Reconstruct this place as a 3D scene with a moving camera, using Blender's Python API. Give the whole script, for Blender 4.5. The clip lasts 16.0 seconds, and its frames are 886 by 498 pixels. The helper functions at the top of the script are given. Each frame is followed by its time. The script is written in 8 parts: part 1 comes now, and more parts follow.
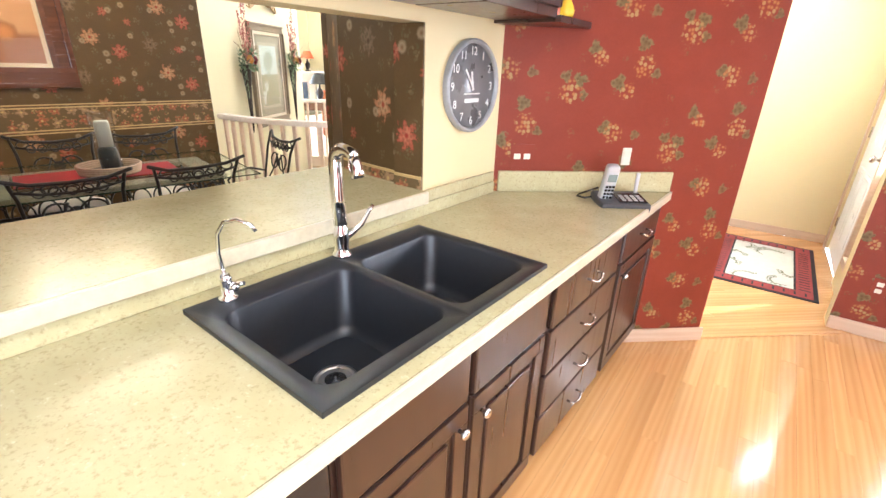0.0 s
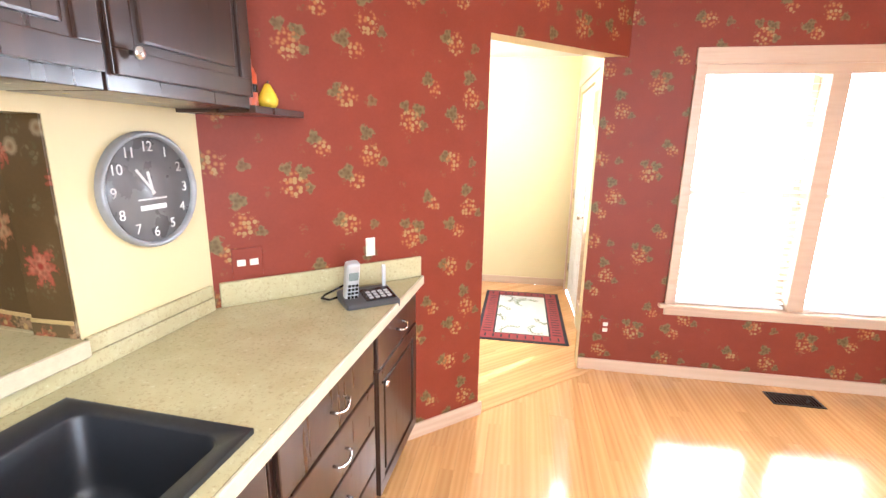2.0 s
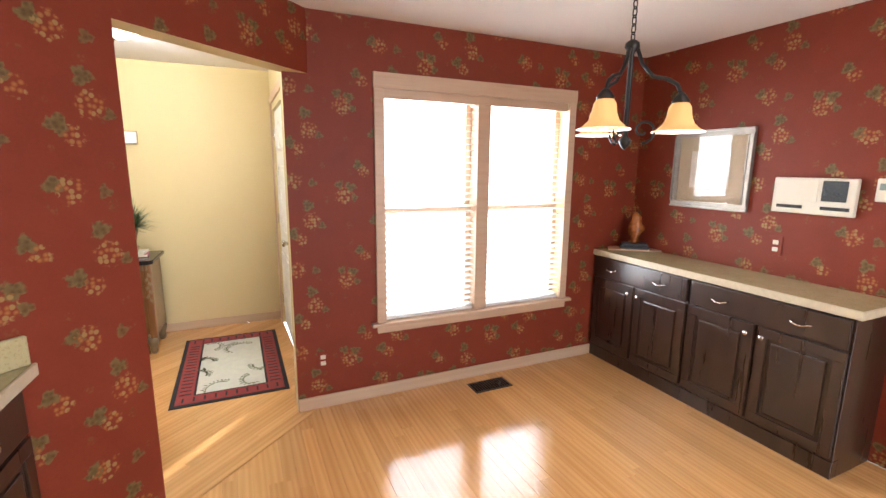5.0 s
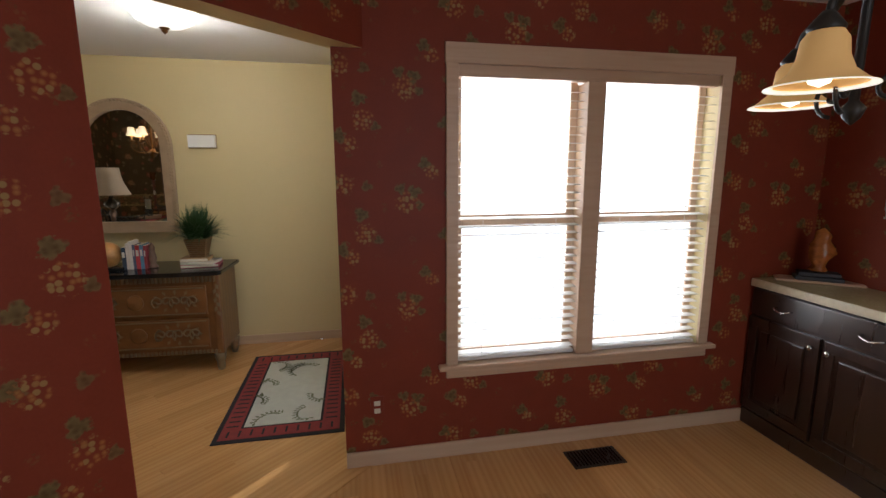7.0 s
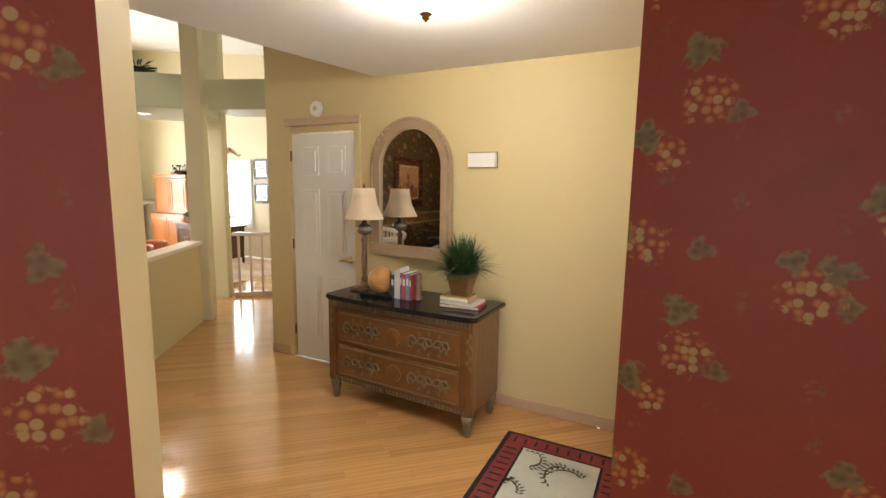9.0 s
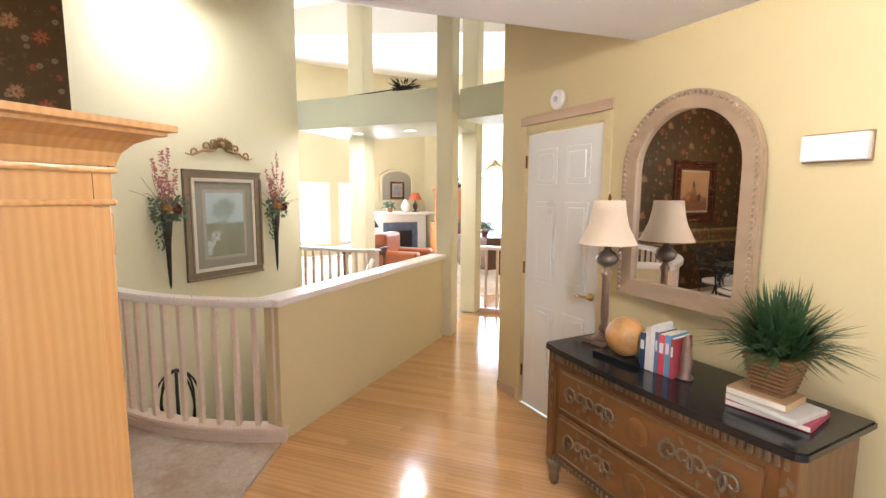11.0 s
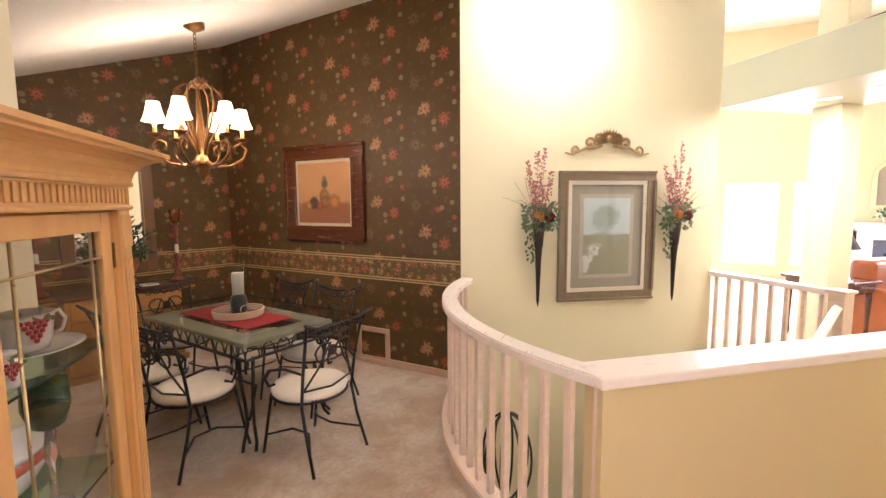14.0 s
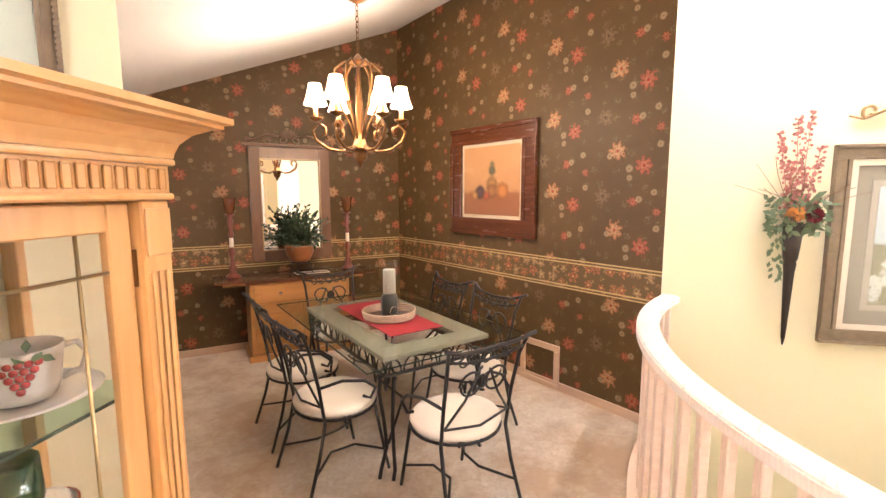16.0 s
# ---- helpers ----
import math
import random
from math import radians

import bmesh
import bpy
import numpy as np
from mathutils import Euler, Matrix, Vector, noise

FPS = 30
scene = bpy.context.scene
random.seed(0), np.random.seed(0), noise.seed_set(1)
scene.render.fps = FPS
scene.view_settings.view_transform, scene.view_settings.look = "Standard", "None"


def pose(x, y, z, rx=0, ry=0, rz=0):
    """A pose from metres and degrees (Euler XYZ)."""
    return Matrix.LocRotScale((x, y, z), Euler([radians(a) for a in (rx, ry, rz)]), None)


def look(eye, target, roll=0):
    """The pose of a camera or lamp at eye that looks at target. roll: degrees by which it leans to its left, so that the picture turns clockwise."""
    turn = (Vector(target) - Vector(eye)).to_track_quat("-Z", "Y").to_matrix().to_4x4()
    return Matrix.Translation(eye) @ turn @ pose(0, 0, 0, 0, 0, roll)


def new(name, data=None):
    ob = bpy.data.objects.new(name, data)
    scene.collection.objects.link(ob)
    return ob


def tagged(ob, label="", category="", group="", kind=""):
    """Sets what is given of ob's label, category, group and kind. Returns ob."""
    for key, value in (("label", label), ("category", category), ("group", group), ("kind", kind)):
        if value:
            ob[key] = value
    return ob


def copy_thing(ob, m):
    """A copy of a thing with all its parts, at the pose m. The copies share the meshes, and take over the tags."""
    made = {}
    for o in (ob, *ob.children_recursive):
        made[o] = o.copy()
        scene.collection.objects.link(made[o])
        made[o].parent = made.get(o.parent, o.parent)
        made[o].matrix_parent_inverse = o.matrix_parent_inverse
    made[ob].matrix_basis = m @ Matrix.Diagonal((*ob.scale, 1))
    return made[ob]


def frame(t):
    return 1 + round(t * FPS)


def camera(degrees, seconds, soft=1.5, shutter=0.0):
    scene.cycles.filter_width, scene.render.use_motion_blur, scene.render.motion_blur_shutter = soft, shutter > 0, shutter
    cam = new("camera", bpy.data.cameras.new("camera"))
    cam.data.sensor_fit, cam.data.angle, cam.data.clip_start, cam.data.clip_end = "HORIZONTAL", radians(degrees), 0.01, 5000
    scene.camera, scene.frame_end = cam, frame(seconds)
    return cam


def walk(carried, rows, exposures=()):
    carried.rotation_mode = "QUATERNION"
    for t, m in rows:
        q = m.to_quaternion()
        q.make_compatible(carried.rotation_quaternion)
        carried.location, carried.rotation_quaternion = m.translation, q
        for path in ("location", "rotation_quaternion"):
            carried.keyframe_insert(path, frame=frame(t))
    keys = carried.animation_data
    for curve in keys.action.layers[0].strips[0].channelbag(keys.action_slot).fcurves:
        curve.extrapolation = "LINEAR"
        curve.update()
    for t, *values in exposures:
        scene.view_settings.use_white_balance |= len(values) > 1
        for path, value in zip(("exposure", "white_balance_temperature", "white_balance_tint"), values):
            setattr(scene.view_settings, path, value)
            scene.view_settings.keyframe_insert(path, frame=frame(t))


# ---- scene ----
cam = camera(88.8, 16.0)
PATH = [
    (0, (0.708, 0.569, 1.488), (-0.358, 2.081, 0.729), 2.0),
    (0.5, (0.732, 0.665, 1.507), (-0.189, 2.305, 0.825), 1.9),
    (1, (0.762, 0.786, 1.524), (0.006, 2.538, 0.926), 1.8),
    (1.5, (0.791, 0.884, 1.55), (0.238, 2.734, 1.028), 1.4),
    (2, (0.805, 0.978, 1.564), (0.48, 2.897, 1.106), 0.9),
    (2.5, (0.809, 1.066, 1.574), (0.783, 3.023, 1.157), 0.7),
    (3, (0.822, 1.14, 1.592), (1.128, 3.074, 1.19), 0.8),
    (3.5, (0.845, 1.162, 1.595), (1.415, 3.041, 1.209), 0.8),
    (4, (0.868, 1.176, 1.594), (1.624, 2.984, 1.216), 0.8),
    (4.2, (0.88, 1.182, 1.59), (1.698, 2.965, 1.215), 0.7),
    (6.3, (1.269, 1.558, 1.551), (2.018, 3.382, 1.215), -0.5),
    (6.5, (1.305, 1.625, 1.547), (1.958, 3.484, 1.206), -0.5),
    (7, (1.351, 1.873, 1.531), (1.731, 3.808, 1.197), -0.1),
    (7.5, (1.377, 2.16, 1.553), (1.447, 4.134, 1.234), 0.4),
    (8, (1.406, 2.428, 1.565), (1.145, 4.39, 1.275), 0.5),
    (8.5, (1.403, 2.701, 1.58), (0.812, 4.593, 1.31), 0.7),
    (9, (1.353, 2.996, 1.585), (0.465, 4.768, 1.319), 0.9),
    (9.2, (1.306, 3.088, 1.587), (0.327, 4.812, 1.322), 1.0),
    (11.3, (0.774, 3.96, 1.596), (-1.044, 4.76, 1.363), -0.6),
    (11.5, (0.653, 4.032, 1.599), (-1.216, 4.703, 1.365), -1.3),
    (12, (0.485, 4.174, 1.599), (-1.47, 4.529, 1.372), -1.0),
    (12.5, (0.278, 4.241, 1.589), (-1.709, 4.302, 1.366), -0.2),
    (13, (0.086, 4.287, 1.58), (-1.89, 4.067, 1.365), -0.1),
    (13.5, (-0.116, 4.358, 1.583), (-2.042, 3.863, 1.374), -0.5),
    (14, (-0.284, 4.37, 1.584), (-2.132, 3.633, 1.38), -0.4),
    (14.5, (-0.462, 4.309, 1.589), (-2.215, 3.369, 1.385), -0.2),
    (15, (-0.616, 4.236, 1.588), (-2.259, 3.116, 1.376), -0.2),
    (15.5, (-0.774, 4.178, 1.588), (-2.299, 2.903, 1.362), -0.3),
    (16, (-0.905, 4.037, 1.582), (-2.339, 2.664, 1.337), -0.1),
]
# seconds, stops, kelvin, tint: the clip's camera dims at the window and opens up again in the dining room
EXPOSURE = [
    (0, 1.0, 5350, 10), (2.0, 1.1, 5350, 9), (3.0, 0.8, 5450, 9), (4.2, 0.28, 5700, 10), (6.3, -0.9, 5800, 10), (7.0, -1.65, 5750, 9), (7.6, -2.0, 5750, 8), (8.2, -2.35, 5900, 8), (8.55, -2.3, 5950, 8), (9.0, -0.62, 6250, 10), (9.2, -0.35, 6300, 10),
    (11.3, -0.02, 5450, 14), (12.5, -0.02, 5600, 16), (13.5, 0.2, 5850, 21), (14.5, 0.65, 5900, 22), (16, 1.3, 5850, 22),
]
walk(cam, [(t, look(eye, target, roll)) for t, eye, target, roll in PATH], EXPOSURE)
# ---- light ----
world = bpy.data.worlds.new("sky_world")
scene.world = world
world.use_nodes = True
_n = world.node_tree.nodes
_sky = _n.new("ShaderNodeTexSky")
_sky.sky_type = "NISHITA"
_sky.sun_disc = False
_sky.sun_elevation = radians(57)
_sky.sun_rotation = radians(40)
world.node_tree.links.new(_sky.outputs["Color"], _n["Background"].inputs["Color"])
_n["Background"].inputs["Strength"].default_value = 0.12


def lamp(name, kind, m, energy, color=(1, 1, 1), size=0.1, size_y=None):
    data = bpy.data.lights.new(name, kind)
    data.energy, data.color = energy, color
    if kind == "AREA":
        data.size = size
        if size_y:
            data.shape, data.size_y = "RECTANGLE", size_y
    elif kind == "SUN":
        data.angle = size
    else:
        data.shadow_soft_size = size
    ob = new(name, data)
    ob.matrix_world = m
    return ob


lamp("sun", "SUN", look((3.0, 3.55, 6.5), (0, 0, 0)), 4.0, (1, 0.95, 0.86), radians(0.5))
# daylight standing in the openings
lamp("window_daylight", "AREA", look((2.6, 4.40, 1.3), (2.4, 2.0, 1.0)), 125, (1, 0.98, 0.96), 1.5, 1.5)
lamp("sidelight_daylight", "AREA", look((1.43, 4.71, 1.43), (0.4, 4.9, 1.0)), 26, (1, 0.98, 0.95), 0.22, 1.0)
lamp("great_room_daylight", "AREA", look((-10.7, 6.7, 1.8), (-5, 6.0, 1.2)), 580, (1, 0.98, 0.96), 4.0, 2.4)
lamp("console_window_daylight", "AREA", look((-7.5, 9.8, 1.5), (-4.5, 5.0, 1.0)), 70, (1, 0.98, 0.96), 1.2, 1.3)
# added fill for the kitchen, from an assumed opening out of view
lamp("unseen_south_fill", "AREA", look((2.4, -1.42, 1.3), (1.6, 3, 1.0)), 115, (1, 0.98, 0.96), 2.2, 1.9)
for _i, (_x, _y) in enumerate(((0.9, -0.4), (0.7, 0.9), (2.2, 0.6))):
    lamp("kitchen_downlight", "AREA", pose(_x, _y, 2.425), 14, (1, 0.93, 0.82), 0.14)
lamp("foyer_bulb", "POINT", pose(0.36, 4.78, 2.35), 76, (1, 0.90, 0.74), 0.06)
lamp("stair_downlight", "AREA", pose(-3.75, 3.95, 3.45, 0, 14, 31), 170, (1, 0.93, 0.80), 0.3)
for _x, _y in ((-4.9, 5.9), (-4.3, 6.35)):
    lamp("soffit_downlight", "AREA", pose(_x, _y, 2.415), 20, (1, 0.93, 0.82), 0.12)

# ---- materials ----
MATS = {}


def nodes_of(name):
    m = bpy.data.materials.new(name)
    m.use_nodes = True
    t = m.node_tree
    return m, t, t.nodes, t.links, t.nodes["Principled BSDF"]


def add(nt, kind, **kw):
    n = nt.nodes.new(kind)
    for k, v in kw.items():
        n.inputs[k].default_value = v
    return n


def mixc(t, fac, a, b, blend="MIX"):
    n = t.nodes.new("ShaderNodeMix")
    n.data_type, n.blend_type = "RGBA", blend
    for sock, v in ((n.inputs[0], fac), (n.inputs[6], a), (n.inputs[7], b)):
        if isinstance(v, (int, float)):
            sock.default_value = v
        elif isinstance(v, tuple):
            sock.default_value = (*v, 1)
        else:
            t.links.new(v, sock)
    return n.outputs[2]


def math_(t, op, a, b=0.0, c=0.0):
    n = t.nodes.new("ShaderNodeMath")
    n.operation = op
    for sock, v in zip(n.inputs, (a, b, c)):
        if isinstance(v, (int, float)):
            sock.default_value = v
        else:
            t.links.new(v, sock)
    return n.outputs[0]


def step(t, v, lo, hi):
    """1 below lo, 0 above hi."""
    n = t.nodes.new("ShaderNodeMapRange")
    n.inputs[1].default_value, n.inputs[2].default_value = lo, hi
    n.inputs[3].default_value, n.inputs[4].default_value = 1, 0
    t.links.new(v, n.inputs[0])
    return n.outputs[0]


def coords(t, kind="Object", scale=(1, 1, 1), rot=(0, 0, 0)):
    c = t.nodes.new("ShaderNodeTexCoord")
    m = t.nodes.new("ShaderNodeMapping")
    m.inputs["Scale"].default_value = scale
    m.inputs["Rotation"].default_value = rot
    t.links.new(c.outputs[kind], m.inputs[0])
    return m.outputs[0]


def noisy(t, vec, scale, detail=4.0, rough=0.55):
    n = add(t, "ShaderNodeTexNoise", Scale=scale, Detail=detail, Roughness=rough)
    t.links.new(vec, n.inputs["Vector"])
    return n.outputs["Fac"]


def bump(t, bsdf, h, strength=0.2, dist=0.002):
    b = add(t, "ShaderNodeBump", Strength=strength, Distance=dist)
    t.links.new(h, b.inputs["Height"])
    t.links.new(b.outputs[0], bsdf.inputs["Normal"])


def plain(name, color, rough=0.5, metal=0.0, vary=0.12, scale=6.0, bumpy=0.15, fine=180.0, **extra):
    """Paint, metal or cloth: one colour with blotches, fine grain and wear in the gloss."""
    if name in MATS:
        return MATS[name]
    m, t, n, l, b = nodes_of(name)
    v = coords(t)
    big, small = noisy(t, v, scale), noisy(t, v, fine, 2.0)
    dark = tuple(c * (1 - vary) for c in color)
    lite = tuple(min(1, c * (1 + vary)) for c in color)
    l.new(mixc(t, big, dark, lite), b.inputs["Base Color"])
    r = math_(t, "MULTIPLY_ADD", big, 0.16, rough - 0.08)
    l.new(r, b.inputs["Roughness"])
    b.inputs["Metallic"].default_value = metal
    if bumpy:
        bump(t, b, small, bumpy, 0.001)
    for k, x in extra.items():
        b.inputs[k.replace("_", " ")].default_value = x
    MATS[name] = m
    return m


def glow(name, color, strength, base=(0.8, 0.8, 0.8)):
    if name in MATS:
        return MATS[name]
    m, t, n, l, b = nodes_of(name)
    b.inputs["Base Color"].default_value = (*base, 1)
    b.inputs["Emission Color"].default_value = (*color, 1)
    b.inputs["Emission Strength"].default_value = strength
    MATS[name] = m
    return m


def glass(name, color=(1, 1, 1), rough=0.0, thin=True):
    if name in MATS:
        return MATS[name]
    m, t, n, l, b = nodes_of(name)
    if thin:
        out = n["Material Output"]
        tr = add(t, "ShaderNodeBsdfTransparent", Color=(*color, 1))
        gl = add(t, "ShaderNodeBsdfGlossy", Roughness=0.02)
        lw = add(t, "ShaderNodeLayerWeight", Blend=0.5)
        gloss = math_(t, "MULTIPLY_ADD", math_(t, "POWER", lw.outputs["Facing"], 4.0), 0.5, 0.035)
        mx = n.new("ShaderNodeMixShader")
        l.new(gloss, mx.inputs[0]); l.new(tr.outputs[0], mx.inputs[1]); l.new(gl.outputs[0], mx.inputs[2])
        l.new(mx.outputs[0], out.inputs[0])
    else:
        b.inputs["Base Color"].default_value = (*color, 1)
        b.inputs["Roughness"].default_value = rough
        b.inputs["Transmission Weight"].default_value = 1
    MATS[name] = m
    return m


def wood(name, c1, c2, rough=0.35, grain=(1.5, 30, 30), vary=0.5, coat=0.0, rot=(0, 0, 0)):
    """Long-grained timber; each board shifts in tone."""
    if name in MATS:
        return MATS[name]
    m, t, n, l, b = nodes_of(name)
    v = coords(t, "Object", grain, rot)
    info = n.new("ShaderNodeObjectInfo")
    shift = n.new("ShaderNodeVectorMath"); shift.operation = "ADD"
    l.new(v, shift.inputs[0])
    sc = n.new("ShaderNodeVectorMath"); sc.operation = "SCALE"; sc.inputs[0].default_value = (17, 9, 5)
    l.new(info.outputs["Random"], sc.inputs["Scale"]); l.new(sc.outputs[0], shift.inputs[1])
    g = noisy(t, shift.outputs[0], 1.2, 6, 0.6)
    w = add(t, "ShaderNodeTexWave", Scale=0.6, Distortion=6.0, Detail=3.0)
    w.bands_direction = "Y"
    l.new(shift.outputs[0], w.inputs["Vector"])
    f = math_(t, "MULTIPLY_ADD", w.outputs["Fac"], 0.35, math_(t, "MULTIPLY", g, 0.75))
    col = mixc(t, f, c1, c2)
    geo = n.new("ShaderNodeNewGeometry")
    rnd = math_(t, "ADD", info.outputs["Random"], geo.outputs["Random Per Island"])
    rnd = math_(t, "FRACT", rnd)
    tone = mixc(t, math_(t, "MULTIPLY", rnd, vary), col, tuple(0.6 * x for x in c1), "MIX")
    l.new(tone, b.inputs["Base Color"])
    l.new(math_(t, "MULTIPLY_ADD", g, 0.2, rough - 0.1), b.inputs["Roughness"])
    b.inputs["Coat Weight"].default_value = coat
    b.inputs["Coat Roughness"].default_value = 0.12
    bump(t, b, g, 0.12, 0.001)
    MATS[name] = m
    return m


def motif(t, uv, cell, seed, size, petal, colors, jitter=0.55):
    """Sprigs of small leaves and berries scattered on a loose grid; gives a colour socket and its mask."""
    m = t.nodes.new("ShaderNodeMapping")
    m.inputs["Location"].default_value = (seed, seed * 1.7, 0)
    t.links.new(uv, m.inputs[0])
    nz = add(t, "ShaderNodeTexNoise", Scale=22.0, Detail=2.0)
    t.links.new(m.outputs[0], nz.inputs["Vector"])
    wv = t.nodes.new("ShaderNodeVectorMath")
    wv.operation = "MULTIPLY_ADD"
    wv.inputs[1].default_value = (0.035, 0.035, 0)
    t.links.new(nz.outputs["Color"], wv.inputs[0])
    t.links.new(m.outputs[0], wv.inputs[2])
    v = t.nodes.new("ShaderNodeTexVoronoi")
    v.voronoi_dimensions = "2D"
    v.inputs["Scale"].default_value = 1 / cell
    v.inputs["Randomness"].default_value = jitter
    t.links.new(m.outputs[0], v.inputs["Vector"])
    wob = noisy(t, m.outputs[0], 16.0, 3.0)
    d = math_(t, "MULTIPLY_ADD", wob, 0.5, v.outputs["Distance"])
    blob = step(t, d, size * 0.8 + 0.24, size + 0.27)
    p = t.nodes.new("ShaderNodeTexVoronoi")
    p.voronoi_dimensions = "2D"
    p.inputs["Scale"].default_value = 1 / petal
    t.links.new(wv.outputs[0], p.inputs["Vector"])
    pet = step(t, p.outputs["Distance"], 0.30, 0.56)
    sep = t.nodes.new("ShaderNodeSeparateColor")
    t.links.new(p.outputs["Color"], sep.inputs[0])
    keep = step(t, sep.outputs[1], 0.70, 0.78)
    c = mixc(t, step(t, sep.outputs[0], 0.3, 0.36), colors[0], colors[1])
    c = mixc(t, step(t, sep.outputs[2], 0.3, 0.36), c, colors[2])
    mask = math_(t, "MULTIPLY", math_(t, "MULTIPLY", blob, pet), keep)
    return c, mask


def blossom(t, uv, cell, seed, radius, colors, petals=2.5):
    """Open flowers with ragged petals and a pale heart on a loose grid."""
    m = t.nodes.new("ShaderNodeMapping")
    m.inputs["Location"].default_value = (seed, seed * 1.7, 0)
    t.links.new(uv, m.inputs[0])
    v = t.nodes.new("ShaderNodeTexVoronoi")
    v.voronoi_dimensions = "2D"
    v.inputs["Scale"].default_value = 1 / cell
    v.inputs["Randomness"].default_value = 0.6
    t.links.new(m.outputs[0], v.inputs["Vector"])
    rel = t.nodes.new("ShaderNodeVectorMath")
    rel.operation = "SUBTRACT"
    t.links.new(m.outputs[0], rel.inputs[0])
    t.links.new(v.outputs["Position"], rel.inputs[1])
    xyz = t.nodes.new("ShaderNodeSeparateXYZ")
    t.links.new(rel.outputs[0], xyz.inputs[0])
    ln = t.nodes.new("ShaderNodeVectorMath")
    ln.operation = "LENGTH"
    t.links.new(rel.outputs[0], ln.inputs[0])
    ang = math_(t, "ARCTAN2", xyz.outputs[1], xyz.outputs[0])
    sep = t.nodes.new("ShaderNodeSeparateColor")
    t.links.new(v.outputs["Color"], sep.inputs[0])
    wob = noisy(t, m.outputs[0], 38.0, 4.0, 0.65)
    turn = math_(t, "MULTIPLY_ADD", sep.outputs[0], 6.28, math_(t, "MULTIPLY", ang, petals))
    lobe = math_(t, "ABSOLUTE", math_(t, "SINE", math_(t, "MULTIPLY_ADD", wob, 5.0, turn)))
    big = math_(t, "MULTIPLY_ADD", sep.outputs[1], 0.5, 0.7)
    lim = math_(t, "MULTIPLY", math_(t, "MULTIPLY_ADD", lobe, 0.6, 0.4), math_(t, "MULTIPLY", big, radius))
    q = math_(t, "DIVIDE", ln.outputs["Value"], lim)
    mask = step(t, q, 0.85, 1.05)
    c = mixc(t, step(t, q, 0.2, 0.85), colors[0], colors[1])
    c = mixc(t, step(t, sep.outputs[2], 0.36, 0.44), c, colors[3])
    c = mixc(t, math_(t, "MULTIPLY", noisy(t, m.outputs[0], 70.0, 2.0), 0.8), c, tuple(0.35 * x for x in colors[1]))
    c = mixc(t, step(t, ln.outputs["Value"], radius * 0.14, radius * 0.26), c, colors[2])
    mask = math_(t, "MULTIPLY", mask, step(t, wob, 0.50, 0.62))
    return c, mask


def wallpaper(name, base, dark, layers, rough=0.5):
    m, t, n, l, b = nodes_of(name)
    uv = n.new("ShaderNodeUVMap").outputs[0]
    cloud = noisy(t, uv, 5.0, 6.0, 0.65)
    fine = noisy(t, uv, 90.0, 3.0)
    col = mixc(t, math_(t, "MULTIPLY_ADD", fine, 0.35, math_(t, "MULTIPLY", cloud, 0.8)), dark, base)
    for kind, cell, seed, size, petal, colors, amount in layers:
        c, mask = blossom(t, uv, cell, seed, size, colors, petal) if kind == "flower" else motif(t, uv, cell, seed, size, petal, colors)
        col = mixc(t, math_(t, "MULTIPLY", mask, amount), col, c)
    l.new(col, b.inputs["Base Color"])
    l.new(math_(t, "MULTIPLY_ADD", cloud, 0.2, rough - 0.1), b.inputs["Roughness"])
    b.inputs["Specular IOR Level"].default_value = 0.22
    bump(t, b, fine, 0.12, 0.0006)
    return m


REPEAT = 0.54                                   # both papers repeat every 54 cm, dropped by half from strip to strip


def drop_repeat(t, u, v, c):
    """Offset, in metres, from the nearest repeat of the place c on the paper."""
    a = math_(t, "MULTIPLY_ADD", u, 1 / REPEAT, -c[0] / REPEAT)
    i = math_(t, "ROUND", a)
    b = math_(t, "MULTIPLY_ADD", i, 0.5, math_(t, "MULTIPLY_ADD", v, 1 / REPEAT, -c[1] / REPEAT))
    ru = math_(t, "MULTIPLY", math_(t, "SUBTRACT", a, i), REPEAT)
    rv = math_(t, "MULTIPLY", math_(t, "SUBTRACT", b, math_(t, "ROUND", b)), REPEAT)
    return ru, rv


